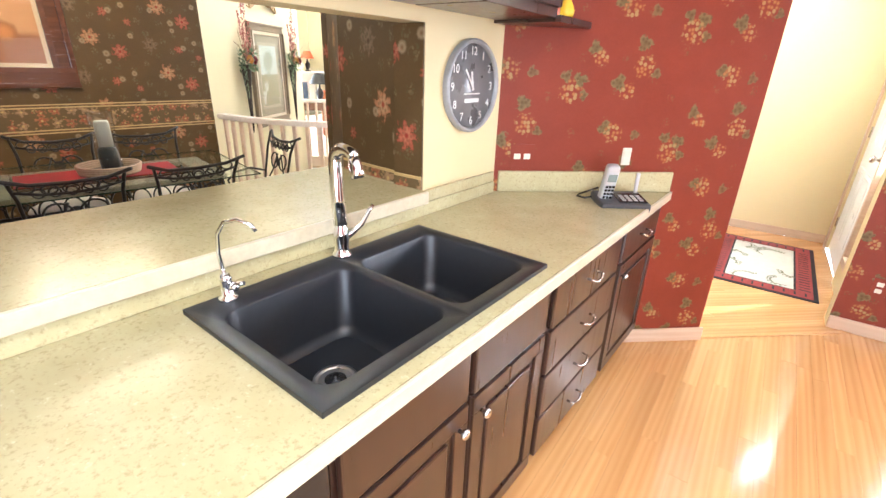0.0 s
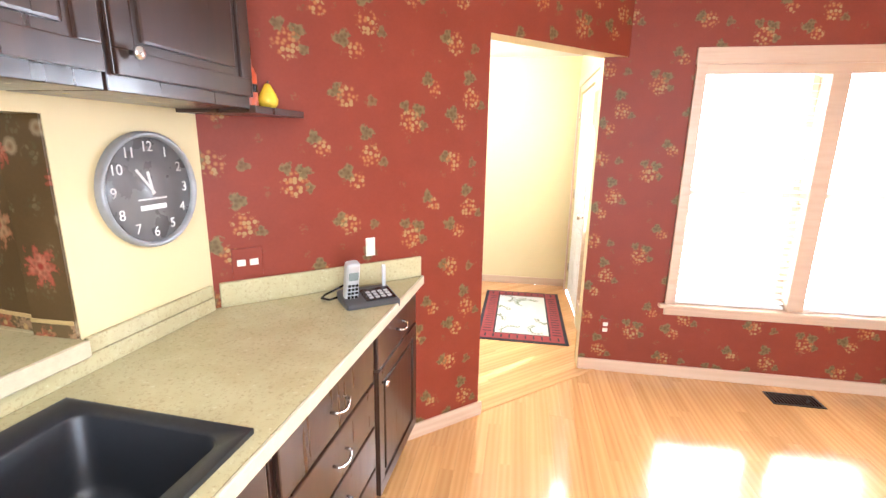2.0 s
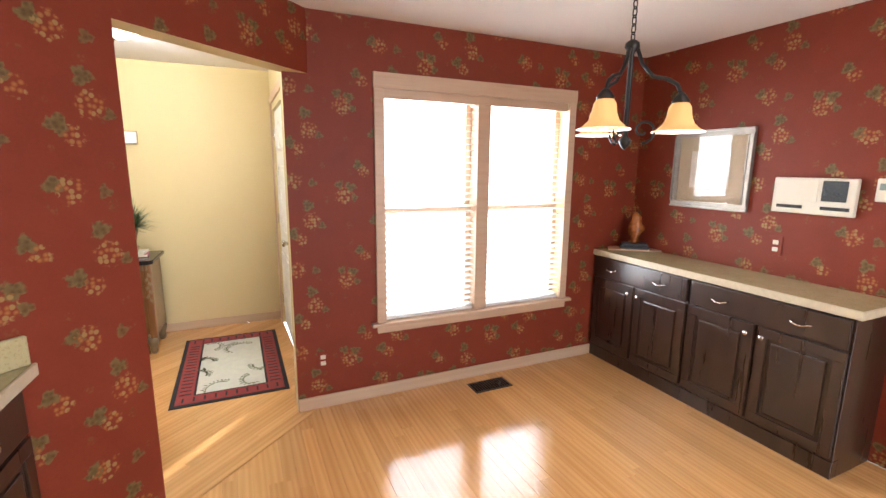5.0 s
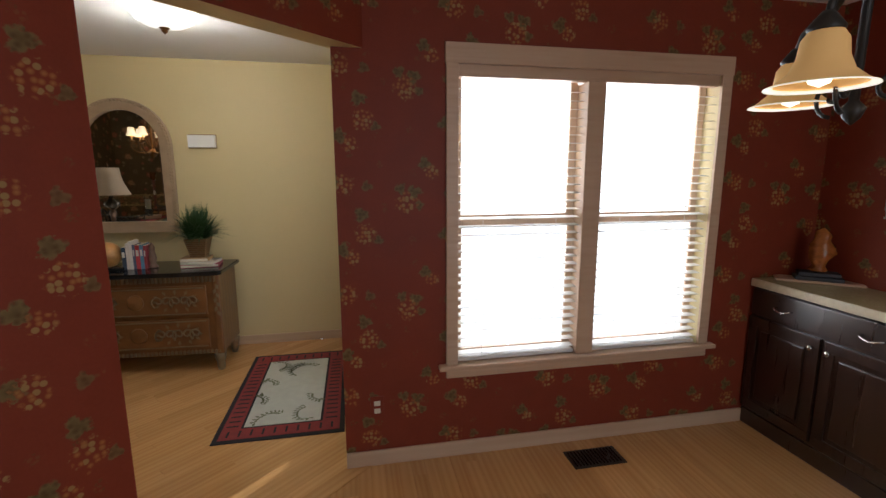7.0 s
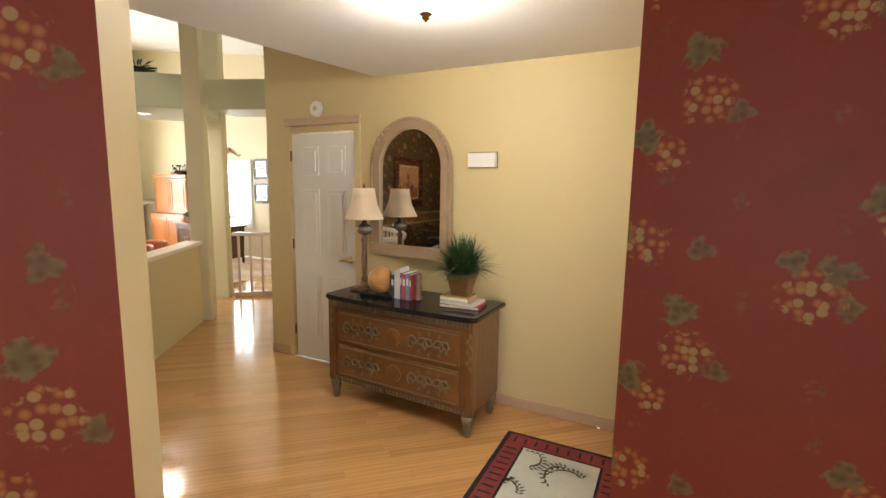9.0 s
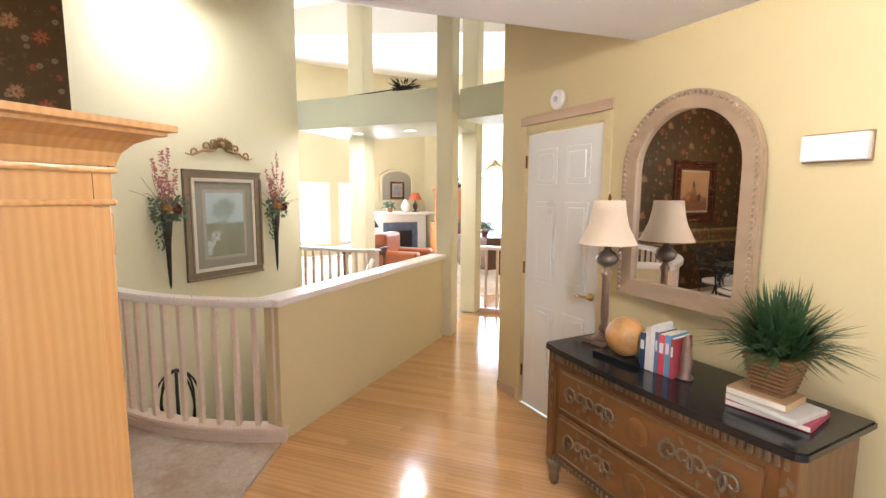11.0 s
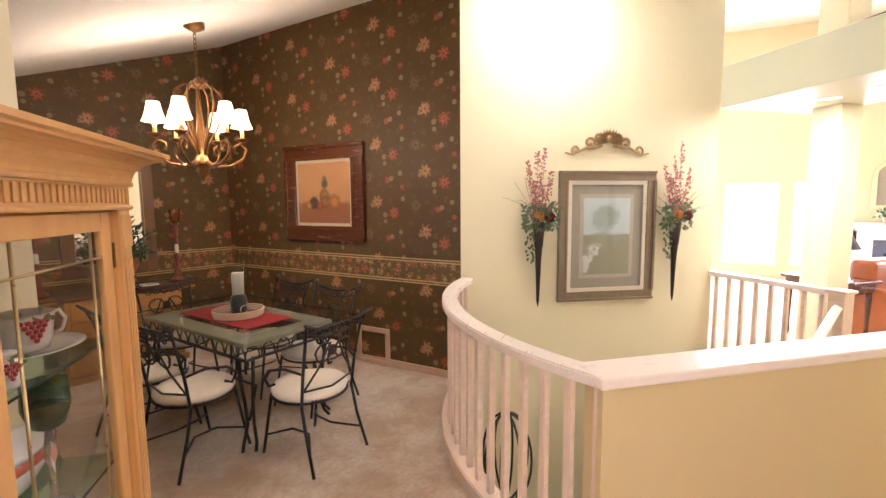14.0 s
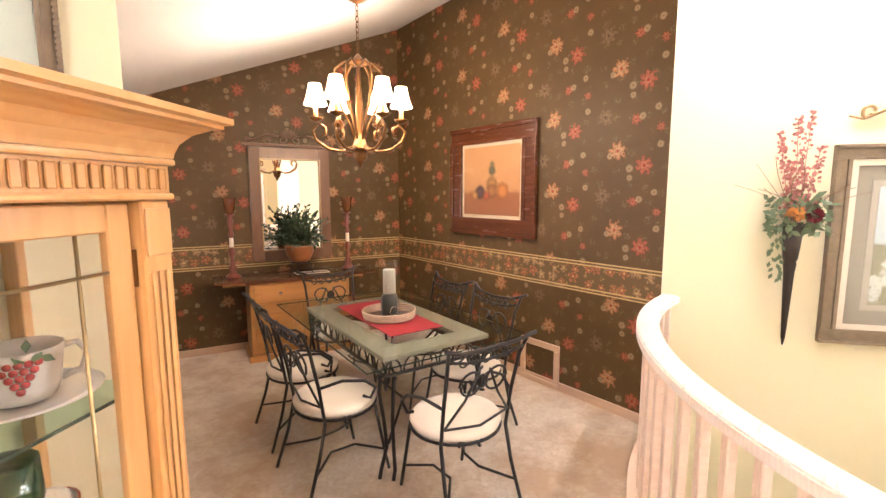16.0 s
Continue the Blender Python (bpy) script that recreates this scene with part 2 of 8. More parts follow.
def printed(t, u, v, c, radius, kind, colors, wob, dots, turn=0.0):
    """One printed motif of the repeat: a colour and its mask. kind: petals, ring, leaf or bunch."""
    ru, rv = drop_repeat(t, u, v, c)
    r = math_(t, "SQRT", math_(t, "MULTIPLY_ADD", ru, ru, math_(t, "MULTIPLY", rv, rv)))
    if kind == "ring":
        q = math_(t, "DIVIDE", r, math_(t, "MULTIPLY_ADD", wob, 0.7 * radius, 0.65 * radius))
        return mixc(t, step(t, q, 0.12, 0.6), colors[0], colors[1]), step(t, q, 0.6, 1.15)
    ang = math_(t, "ADD", math_(t, "ARCTAN2", rv, ru), turn)
    if kind == "bunch":
        lim = math_(t, "MULTIPLY", math_(t, "MULTIPLY_ADD", wob, 1.5, 0.25), radius)
        mask = math_(t, "MULTIPLY", step(t, math_(t, "DIVIDE", r, lim), 0.85, 1.1), step(t, dots[0], 0.36, 0.5))
        c_ = mixc(t, step(t, dots[0], 0.05, 0.4), colors[1], colors[0])
        return mixc(t, step(t, dots[1], 0.3, 0.4), c_, colors[2]), mask
    n, deep = (3.5, 0.5) if kind == "petals" else (1.5, 0.42)
    lobe = math_(t, "ABSOLUTE", math_(t, "SINE", math_(t, "MULTIPLY_ADD", wob, 4.5 if kind == "petals" else 1.8, math_(t, "MULTIPLY", ang, n))))
    lim = math_(t, "MULTIPLY", math_(t, "MULTIPLY_ADD", lobe, deep, 1 - deep), math_(t, "MULTIPLY_ADD", wob, 1.5 * radius, 0.28 * radius))
    q = math_(t, "DIVIDE", r, lim)
    c_ = mixc(t, step(t, q, 0.15, 0.95), colors[1], colors[0])
    c_ = mixc(t, math_(t, "MULTIPLY", step(t, dots[0], 0.1, 0.5), 0.75), c_, colors[2])
    if kind == "petals":
        c_ = mixc(t, step(t, r, radius * 0.10, radius * 0.24), c_, colors[3])
    return c_, step(t, q, 0.82, 1.06)


def repeat_paper(name, base, dark, motifs, faint, rough=0.5):
    m, t, n, l, b = nodes_of(name)
    uv = n.new("ShaderNodeUVMap").outputs[0]
    cloud = noisy(t, uv, 4.0, 6.0, 0.65)
    fine = noisy(t, uv, 90.0, 3.0)
    wob = noisy(t, uv, 42.0, 3.0, 0.6)
    vor = t.nodes.new("ShaderNodeTexVoronoi")
    vor.voronoi_dimensions = "2D"
    vor.inputs["Scale"].default_value = 1 / 0.021
    vor.inputs["Randomness"].default_value = 0.7
    l.new(uv, vor.inputs["Vector"])
    sep = n.new("ShaderNodeSeparateColor")
    l.new(vor.outputs["Color"], sep.inputs[0])
    dots = (vor.outputs["Distance"], sep.outputs[0])
    xyz = n.new("ShaderNodeSeparateXYZ")
    l.new(uv, xyz.inputs[0])
    col = mixc(t, math_(t, "MULTIPLY_ADD", fine, 0.35, math_(t, "MULTIPLY", cloud, 0.8)), dark, base)
    c, mask = motif(t, uv, *faint[:-1])
    col = mixc(t, math_(t, "MULTIPLY", mask, faint[-1]), col, c)
    for place, radius, kind, colors, amount in motifs:
        c, mask = printed(t, xyz.outputs[0], xyz.outputs[1], place, radius, kind, colors, wob, dots, place[0] * 7)
        col = mixc(t, math_(t, "MULTIPLY", mask, amount), col, c)
    l.new(col, b.inputs["Base Color"])
    l.new(math_(t, "MULTIPLY_ADD", cloud, 0.2, rough - 0.1), b.inputs["Roughness"])
    b.inputs["Specular IOR Level"].default_value = 0.22
    bump(t, b, fine, 0.12, 0.0006)
    return m


GRAPES = ((0.36, 0.17, 0.048), (0.25, 0.075, 0.02), (0.32, 0.22, 0.08))
VINES = ((0.10, 0.085, 0.028), (0.17, 0.14, 0.055), (0.06, 0.045, 0.014))
RED_PAPER = repeat_paper("red_floral_wallpaper", (0.225, 0.040, 0.018), (0.135, 0.021, 0.010), (
    ((0.915, 1.705), 0.036, "leaf", VINES, 0.85), ((0.845, 1.722), 0.030, "leaf", VINES, 0.8), ((0.94, 1.64), 0.026, "leaf", VINES, 0.8),
    ((0.655, 1.60), 0.038, "leaf", VINES, 0.85), ((0.735, 1.475), 0.026, "leaf", VINES, 0.75), ((1.065, 1.495), 0.036, "leaf", VINES, 0.85),
    ((1.10, 1.70), 0.040, "leaf", VINES, 0.85), ((0.425, 1.575), 0.034, "leaf", VINES, 0.85), ((0.685, 1.195), 0.028, "leaf", VINES, 0.7),
    ((0.877, 1.655), 0.052, "bunch", GRAPES, 0.8), ((0.672, 1.505), 0.048, "bunch", GRAPES, 0.8), ((1.112, 1.475), 0.046, "bunch", GRAPES, 0.8),
    ((1.15, 1.662), 0.036, "bunch", GRAPES, 0.8), ((0.46, 1.535), 0.034, "bunch", GRAPES, 0.8)),
    (0.17, 4.1, 0.10, 0.014, ((0.15, 0.085, 0.03), (0.10, 0.07, 0.022), (0.20, 0.09, 0.03)), 0.4))
ROSY = ((0.36, 0.15, 0.08), (0.29, 0.05, 0.028), (0.16, 0.05, 0.024), (0.22, 0.022, 0.013))
PEACH = ((0.40, 0.26, 0.13), (0.34, 0.13, 0.055), (0.16, 0.10, 0.04), (0.25, 0.045, 0.02))
DULL = ((0.18, 0.125, 0.07), (0.15, 0.095, 0.05), (0.07, 0.05, 0.022), (0.06, 0.03, 0.015))
WHITES = ((0.36, 0.28, 0.16), (0.22, 0.13, 0.06))
GREEN_PAPER = repeat_paper("green_floral_wallpaper", (0.104, 0.061, 0.022), (0.055, 0.032, 0.0115), (
    ((2.635, 2.64), 0.060, "petals", DULL, 0.75), ((2.93, 2.30), 0.062, "petals", ROSY, 0.9), ((2.738, 2.405), 0.066, "petals", PEACH, 0.9),
    ((2.862, 2.603), 0.036, "petals", ROSY, 0.85), ((3.028, 2.538), 0.030, "petals", ROSY, 0.75),
    ((2.905, 2.618), 0.024, "ring", WHITES, 0.6), ((2.828, 2.283), 0.026, "ring", WHITES, 0.55), ((2.832, 2.222), 0.021, "ring", WHITES, 0.55),
    ((3.005, 2.665), 0.023, "ring", WHITES, 0.6), ((3.032, 2.430), 0.023, "ring", WHITES, 0.6),
    ((2.68, 2.375), 0.022, "ring", WHITES, 0.6)),
    (0.12, 5.0, 0.22, 0.015, ((0.12, 0.10, 0.045), (0.16, 0.13, 0.06), (0.085, 0.075, 0.03)), 0.6))
BORDER_PAPER = wallpaper("floral_border_paper", (0.13, 0.085, 0.034), (0.075, 0.05, 0.02), (
    ("sprig", 0.08, 4.3, 0.24, 0.016, ((0.34, 0.23, 0.09), (0.15, 0.12, 0.05), (0.32, 0.09, 0.04)), 0.8),
    ("flower", 0.10, 1.3, 0.044, 2.5, ((0.46, 0.22, 0.10), (0.36, 0.06, 0.03), (0.48, 0.32, 0.12), (0.42, 0.30, 0.15)), 0.85)))
YELLOW = plain("yellow_wall_paint", (0.60, 0.49, 0.26), 0.55, 0, 0.05, 1.5, 0.25, 320)
CREAM = plain("cream_wall_paint", (0.66, 0.60, 0.40), 0.55, 0, 0.04, 1.5, 0.25, 320)
SAGE = plain("pale_sage_paint", (0.60, 0.61, 0.44), 0.55, 0, 0.04, 1.5, 0.25, 320)
CEIL = plain("white_ceiling_paint", (0.78, 0.76, 0.73), 0.8, 0, 0.03, 2.0, 0.5, 140)
TRIM = wood("pale_pickled_oak_trim", (0.46, 0.30, 0.19), (0.57, 0.41, 0.28), 0.38, (3, 45, 45), 0.1)
CAPW = wood("whitewashed_oak_cap", (0.70, 0.60, 0.52), (0.80, 0.73, 0.66), 0.3, (4, 40, 40), 0.06)
WHITE = plain("white_gloss_paint", (0.78, 0.77, 0.74), 0.3, 0, 0.03, 3, 0.06, 200)
DARKWOOD = wood("espresso_stained_wood", (0.016, 0.0075, 0.0045), (0.045, 0.02, 0.012), 0.3, (22, 22, 1.5), 0.2, 0.35)
NICKEL = plain("brushed_nickel", (0.62, 0.60, 0.57), 0.25, 1.0, 0.06, 30, 0.08, 300)
CHROME = plain("polished_chrome", (0.82, 0.82, 0.82), 0.08, 1.0, 0.03, 20, 0.0)
IRON = plain("dark_wrought_iron", (0.035, 0.032, 0.03), 0.42, 0.7, 0.3, 25, 0.4, 120)
BRONZE = plain("aged_bronze_gilt", (0.165, 0.078, 0.024), 0.34, 0.8, 0.45, 40, 0.35, 130)
GLASS = glass("clear_glass")
BLACKGLOSS = plain("black_gloss_plastic", (0.012, 0.012, 0.013), 0.25, 0, 0.1, 20, 0.02)

# ---- mesh helpers ----


def link(name, bm, mat, parent=None, label=""):
    me = bpy.data.meshes.new(name)
    bm.to_mesh(me)
    bm.free()
    for m in (mat if isinstance(mat, (list, tuple)) else [mat]):
        me.materials.append(m)
    ob = new(name, me)
    if parent is not None:
        ob.parent = parent
        ob.matrix_parent_inverse = Matrix.Identity(4)
    if label:
        ob["label"] = label
    return ob


def part(name, bm, material, parent, label=""):
    return link(name, bm, material, parent, label)


def thing(name, m, label, category, group="", kind=""):
    ob = new(name)
    ob.empty_display_size = 0.1
    ob.matrix_basis = m
    return tagged(ob, label, category, group, kind)


def smooth(bm, angle=40):
    for f in bm.faces:
        f.smooth = True
    for e in bm.edges:
        if len(e.link_faces) == 2 and e.calc_face_angle(0) > radians(angle):
            e.smooth = False
    return bm


def box(bm, x0, x1, y0, y1, z0, z1, bevel=0.0, seg=1, m=None):
    r = bmesh.ops.create_cube(bm, size=1, matrix=Matrix.Translation(((x0 + x1) / 2, (y0 + y1) / 2, (z0 + z1) / 2)) @ Matrix.Diagonal((abs(x1 - x0), abs(y1 - y0), abs(z1 - z0), 1)))
    vs = r["verts"]
    if bevel:
        es = list({e for v in vs for e in v.link_edges})
        r = bmesh.ops.bevel(bm, geom=es, offset=bevel, segments=seg, profile=0.6, affect="EDGES")
        vs = r["verts"]
    if m is not None:
        bmesh.ops.transform(bm, matrix=m, verts=list({v for v in vs if v.is_valid}))
    return bm


def bx(*a, **k):
    return box(bmesh.new(), *a, **k)


def lathe(bm, profile, seg=24, m=None, cap=True):
    """Turns (radius, z) pairs round z."""
    rings = []
    for r, z in profile:
        rings.append([bm.verts.new((max(r, 1e-4) * math.cos(2 * math.pi * i / seg), max(r, 1e-4) * math.sin(2 * math.pi * i / seg), z)) for i in range(seg)])
    for a, b in zip(rings, rings[1:]):
        for i in range(seg):
            f = bm.faces.new((a[i], a[(i + 1) % seg], b[(i + 1) % seg], b[i]))
            f.smooth = True
    if cap:
        if profile[0][0] > 1e-3:
            bm.faces.new(list(reversed(rings[0])))
        if profile[-1][0] > 1e-3:
            bm.faces.new(rings[-1])
    if m is not None:
        bmesh.ops.transform(bm, matrix=m, verts=[v for r in rings for v in r])
    return bm


def turned(profile, seg=24, m=None, cap=True):
    return lathe(bmesh.new(), profile, seg, m, cap)


def tube(bm, pts, r, seg=8, closed=False, taper=None):
    """A round bar along a line of points."""
    pts = [Vector(p) for p in pts]
    n = len(pts)
    rings, up = [], None
    for i, p in enumerate(pts):
        a = pts[(i - 1) % n] if (closed or i > 0) else p
        b = pts[(i + 1) % n] if (closed or i < n - 1) else p
        d = (b - a).normalized()
        if up is None:
            up = d.orthogonal().normalized()
        up = (up - d * up.dot(d))
        up = up.normalized() if up.length > 1e-6 else d.orthogonal().normalized()
        w = d.cross(up)
        rr = r * (taper(i / max(1, n - 1)) if taper else 1)
        rings.append([bm.verts.new(p + rr * (math.cos(2 * math.pi * k / seg) * up + math.sin(2 * math.pi * k / seg) * w)) for k in range(seg)])
    for i in range(n if closed else n - 1):
        a, b = rings[i], rings[(i + 1) % n]
        for k in range(seg):
            f = bm.faces.new((a[k], a[(k + 1) % seg], b[(k + 1) % seg], b[k]))
            f.smooth = True
    if not closed:
        bm.faces.new(list(reversed(rings[0])))
        bm.faces.new(rings[-1])
    return bm


def tb(*a, **k):
    return tube(bmesh.new(), *a, **k)


def arc(cx, cz, r, a0, a1, n=14, y=0.0):
    return [(cx + r * math.cos(radians(a0 + (a1 - a0) * i / n)), y, cz + r * math.sin(radians(a0 + (a1 - a0) * i / n))) for i in range(n + 1)]


def curl(p0, p1, bow, n=14):
    """A bowed line from p0 to p1, pushed out by the vector bow."""
    p0, p1, bow = Vector(p0), Vector(p1), Vector(bow)
    return [p0.lerp(p1, i / n) + bow * math.sin(math.pi * i / n) for i in range(n + 1)]


def spiral(c, u, v, r0, r1, a0, a1, n=24):
    c, u, v = Vector(c), Vector(u), Vector(v)
    out = []
    for i in range(n + 1):
        s = i / n
        a, r = radians(a0 + (a1 - a0) * s), r0 + (r1 - r0) * s
        out.append(c + u * (r * math.cos(a)) + v * (r * math.sin(a)))
    return out


def prism(bm, outline, z0, z1):
    lo = [bm.verts.new((x, y, z0)) for x, y in outline]
    hi = [bm.verts.new((x, y, z1)) for x, y in outline]
    n = len(outline)
    bm.faces.new(list(reversed(lo)))
    bm.faces.new(hi)
    for i in range(n):
        bm.faces.new((lo[i], lo[(i + 1) % n], hi[(i + 1) % n], hi[i]))
    return bm


def along(p0, p1):
    """Frame with x from p0 towards p1, y to its left, at p0; and the length."""
    d = Vector((p1[0] - p0[0], p1[1] - p0[1], 0))
    a = math.degrees(math.atan2(d.y, d.x))
    return pose(p0[0], p0[1], 0, 0, 0, a), d.length


def wall(name, p0, p1, z1, thick, front, back, edge, label, holes=(), z0=0.0, top=None):
    """A wall whose front face runs p0 to p1 and looks to the right of that way; thick goes to the left.
    holes: (s0, s1, z0, z1). top: height at the far end, where the ceiling slopes."""
    m, length = along(p0, p1)
    bm = bmesh.new()
    ss = sorted({0.0, length, *[max(0, min(length, h[i])) for h in holes for i in (0, 1)]})
    end = z1 if top is None else top
    for a, b in zip(ss, ss[1:]):
        mid = (a + b) / 2
        zs = [z0]
        for h in sorted((h for h in holes if h[0] <= mid <= h[1]), key=lambda h: h[2]):
            zs += [h[2], h[3]]
        zs.append(None)
        for lo, hi in zip(zs[::2], zs[1::2]):
            ha = z1 + (end - z1) * a / length if hi is None else hi
            hb = z1 + (end - z1) * b / length if hi is None else hi
            if max(ha, hb) - lo < 1e-4:
                continue
            v = [bm.verts.new(c) for c in ((a, 0, lo), (b, 0, lo), (b, thick, lo), (a, thick, lo), (a, 0, ha), (b, 0, hb), (b, thick, hb), (a, thick, ha))]
            for idx in ((3, 2, 1, 0), (4, 5, 6, 7), (0, 1, 5, 4), (1, 2, 6, 5), (2, 3, 7, 6), (3, 0, 4, 7)):
                bm.faces.new([v[i] for i in idx])
    bmesh.ops.remove_doubles(bm, verts=bm.verts, dist=1e-5)
    uv = bm.loops.layers.uv.new("UVMap")
    for f in bm.faces:
        f.normal_update()
        f.material_index = 0 if f.normal.y < -0.5 else 1 if f.normal.y > 0.5 else 2
        for lp in f.loops:
            c = lp.vert.co
            lp[uv].uv = (c.x + (c.y if abs(f.normal.x) > 0.5 else 0), c.z + (c.y if abs(f.normal.z) > 0.5 else 0))
    ob = link(name, bm, [front, back, edge])
    ob.matrix_basis = m
    return tagged(ob, label, "wall", kind="structure")


def strip(name, p0, p1, z0, z1, out, mat, label, category, gap=0.0, bevel=0.004):
    """A board standing out to the right of p0 to p1 (baseboards, borders, casings)."""
    m, length = along(p0, p1)
    bm = bx(0, length, -out, -gap if gap else 0.0, z0, z1, bevel)
    uv = bm.loops.layers.uv.new("UVMap")
    for f in bm.faces:
        for lp in f.loops:
            lp[uv].uv = (lp.vert.co.x, lp.vert.co.z)
    ob = link(name, bm, mat)
    ob.matrix_basis = m
    return tagged(ob, label, category, kind="structure")


# ---- plan ----
A, C = (-0.36, 2.491), (1.416, 4.087)          # diagonal wall, kitchen face
DIAG = Vector((C[0] - A[0], C[1] - A[1], 0)).normalized()
DN = Vector((-DIAG.y, DIAG.x, 0))               # towards the foyer
JAMB = 1.318                                    # along the diagonal, where the opening starts
TILT = Matrix.Translation((-0.345, 2.47, 0)) @ Matrix.Rotation(radians(-2.7), 4, "Z") @ Matrix.Translation((0.345, -2.47, 0))


def sink_side(ob):
    """The sink wall and its units stand 2.7 degrees off the window wall's square."""
    ob.matrix_basis = TILT @ ob.matrix_basis
    return ob


def sink_diag(x):
    """Where the diagonal wall lies, along the sink wall, x out from it."""
    return 2.49 + 0.987 * (x + 0.361)


PW = (-3.956, 3.07)                             # dining corner where the stair wall starts
PD = Vector((math.cos(radians(121)), math.sin(radians(121)), 0))
PE = (PW[0] + PD.x * 2.45, PW[1] + PD.y * 2.45)
H0, H1 = (-2.00, 4.32), (-3.44, 6.33)           # half wall
COL = (-3.50, 6.42)
DC, DE = (-4.37, 0.01), (-0.52, -1.237)           # dining corner, end of its back wall


def ceil_z(x, y):
    return 2.44 + max(0.0, 0.384 * (-0.79 - x) + 0.072 * (y - 6.05))


def vault(x, y):
    return 2.442 + 0.384 * (-0.79 - x) + 0.072 * (y - 6.05)


W0, W1, WZ0, WZ1 = 1.86, 3.31, 0.53, 2.05       # window opening
wall("wall_kitchen_window", (1.27, 4.085), (4.06, 4.085), 2.44, 0.13, RED_PAPER, YELLOW, YELLOW, "red floral papered wall with a double window", [(W0 - 1.27, W1 - 1.27, WZ0, WZ1)])
wall("wall_kitchen_east", (4.06, 4.215), (4.06, -1.5), 2.44, 0.13, RED_PAPER, YELLOW, YELLOW, "red floral papered wall above dark base cabinets", [(2.16, 3.0, 0.0, 2.05)])
# out of view: closing wall, its opening added for the fill light
wall("wall_kitchen_south", (4.19, -1.5), (-0.70, -1.5), 2.44, 0.13, RED_PAPER, YELLOW, YELLOW, "unseen red floral papered wall with an added wide opening for fill light", [(0.6, 3.0, 0.05, 2.1)])
wall("wall_sink", (-0.548, -1.504), A, 2.44, 0.12, YELLOW, GREEN_PAPER, YELLOW, "cream painted wall with a long pass-through over the sink", [(0.9, 3.473, 0.955, 1.62)])
wall("wall_diagonal", A, C, 2.44, 0.125, RED_PAPER, YELLOW, YELLOW, "red floral papered diagonal wall with a cased opening", [(JAMB, 2.388, 0.0, 2.09)])
wall("wall_partition", (-0.525, 2.36), (-1.26, 2.36), ceil_z(-0.5, 2.36), 0.12, CREAM, GREEN_PAPER, CREAM, "short partition, cream on one side and green floral paper on the other", (), 0.0, ceil_z(-1.26, 2.36) + 0.02)
wall("wall_dining_west", DC, PW, 3.42, 0.12, GREEN_PAPER, CREAM, CREAM, "dark green floral papered dining room wall", (), 0.0, 3.52)
wall("wall_dining_south", DE, DC, vault(*DE) + 0.03, 0.12, GREEN_PAPER, CREAM, CREAM, "dark green floral papered wall behind the sideboard", (), 0.0, vault(*DC) + 0.03)
wall("wall_stair", PW, PE, 3.55, 0.12, CREAM, CREAM, CREAM, "pale cream wall curving down the stairwell", (), -2.4, 4.3)
wall("wall_foyer_north", (-2.0, 6.05), (1.47, 6.05), ceil_z(-2.0, 6.05), 0.12, YELLOW, YELLOW, YELLOW, "yellow painted foyer wall", [(0.30, 1.02, 0.0, 2.045)], 0.0, 2.44)
wall("wall_foyer_east", (1.345, 6.05), (1.345, 4.21), 2.44, 0.12, YELLOW, YELLOW, YELLOW, "yellow foyer wall holding the entrance door", [(0.16, 1.10, 0.0, 2.06), (1.22, 1.50, 0.22, 2.0)])
wall("wall_hall_east", (-2.0, 9.4), (-2.0, 6.17), 3.6, 0.12, CREAM, YELLOW, YELLOW, "cream hallway wall")
# the partition thickens where the bar top ends against it; papered on the dining side
bm = prism(bmesh.new(), [(-0.45, 2.238), (-1.22, 2.238), (-0.90, 2.02), (-0.45, 1.967)], 0.0, 2.445)
_uv = bm.loops.layers.uv.new("UVMap")
for _f in bm.faces:
    for _lp in _f.loops:
        _lp[_uv].uv = (_lp.vert.co.x * 1.1 - _lp.vert.co.y, _lp.vert.co.z)
bmesh.ops.recalc_face_normals(bm, faces=bm.faces[:])
tagged(link("wall_bar_end", bm, GREEN_PAPER), "green floral papered wall end beside the bar top", "wall", kind="structure")
bm = bx(-0.53, -0.388, 1.958, 1.966, 1.0165, 1.619)
_uv = bm.loops.layers.uv.new("UVMap")
for _f in bm.faces:
    for _lp in _f.loops:
        _lp[_uv].uv = (_lp.vert.co.x * 1.1 - _lp.vert.co.y, _lp.vert.co.z)
tagged(link("pass_through_jamb", bm, GREEN_PAPER), "green floral papered reveal of the pass-through", "wall", kind="structure")
# half wall and rails round the stairwell
wall("half_wall", H0, H1, 0.90, 0.12, YELLOW, CREAM, YELLOW, "low yellow half wall beside the stairwell")
_hm, _hl = along(H0, H1)
_cap = link("half_wall_cap", bx(-0.03, _hl + 0.02, -0.035, 0.155, 0.90, 0.945, 0.01, 2), CAPW)
_cap.matrix_basis = _hm
tagged(_cap, "pale wooden cap on the half wall", "cap", kind="structure")


def floor_slab(name, outline, z0, z1, mat, label, category="floor"):
    ob = link(name, prism(bmesh.new(), outline, z0, z1), mat)
    return tagged(ob, label, category, kind="structure")


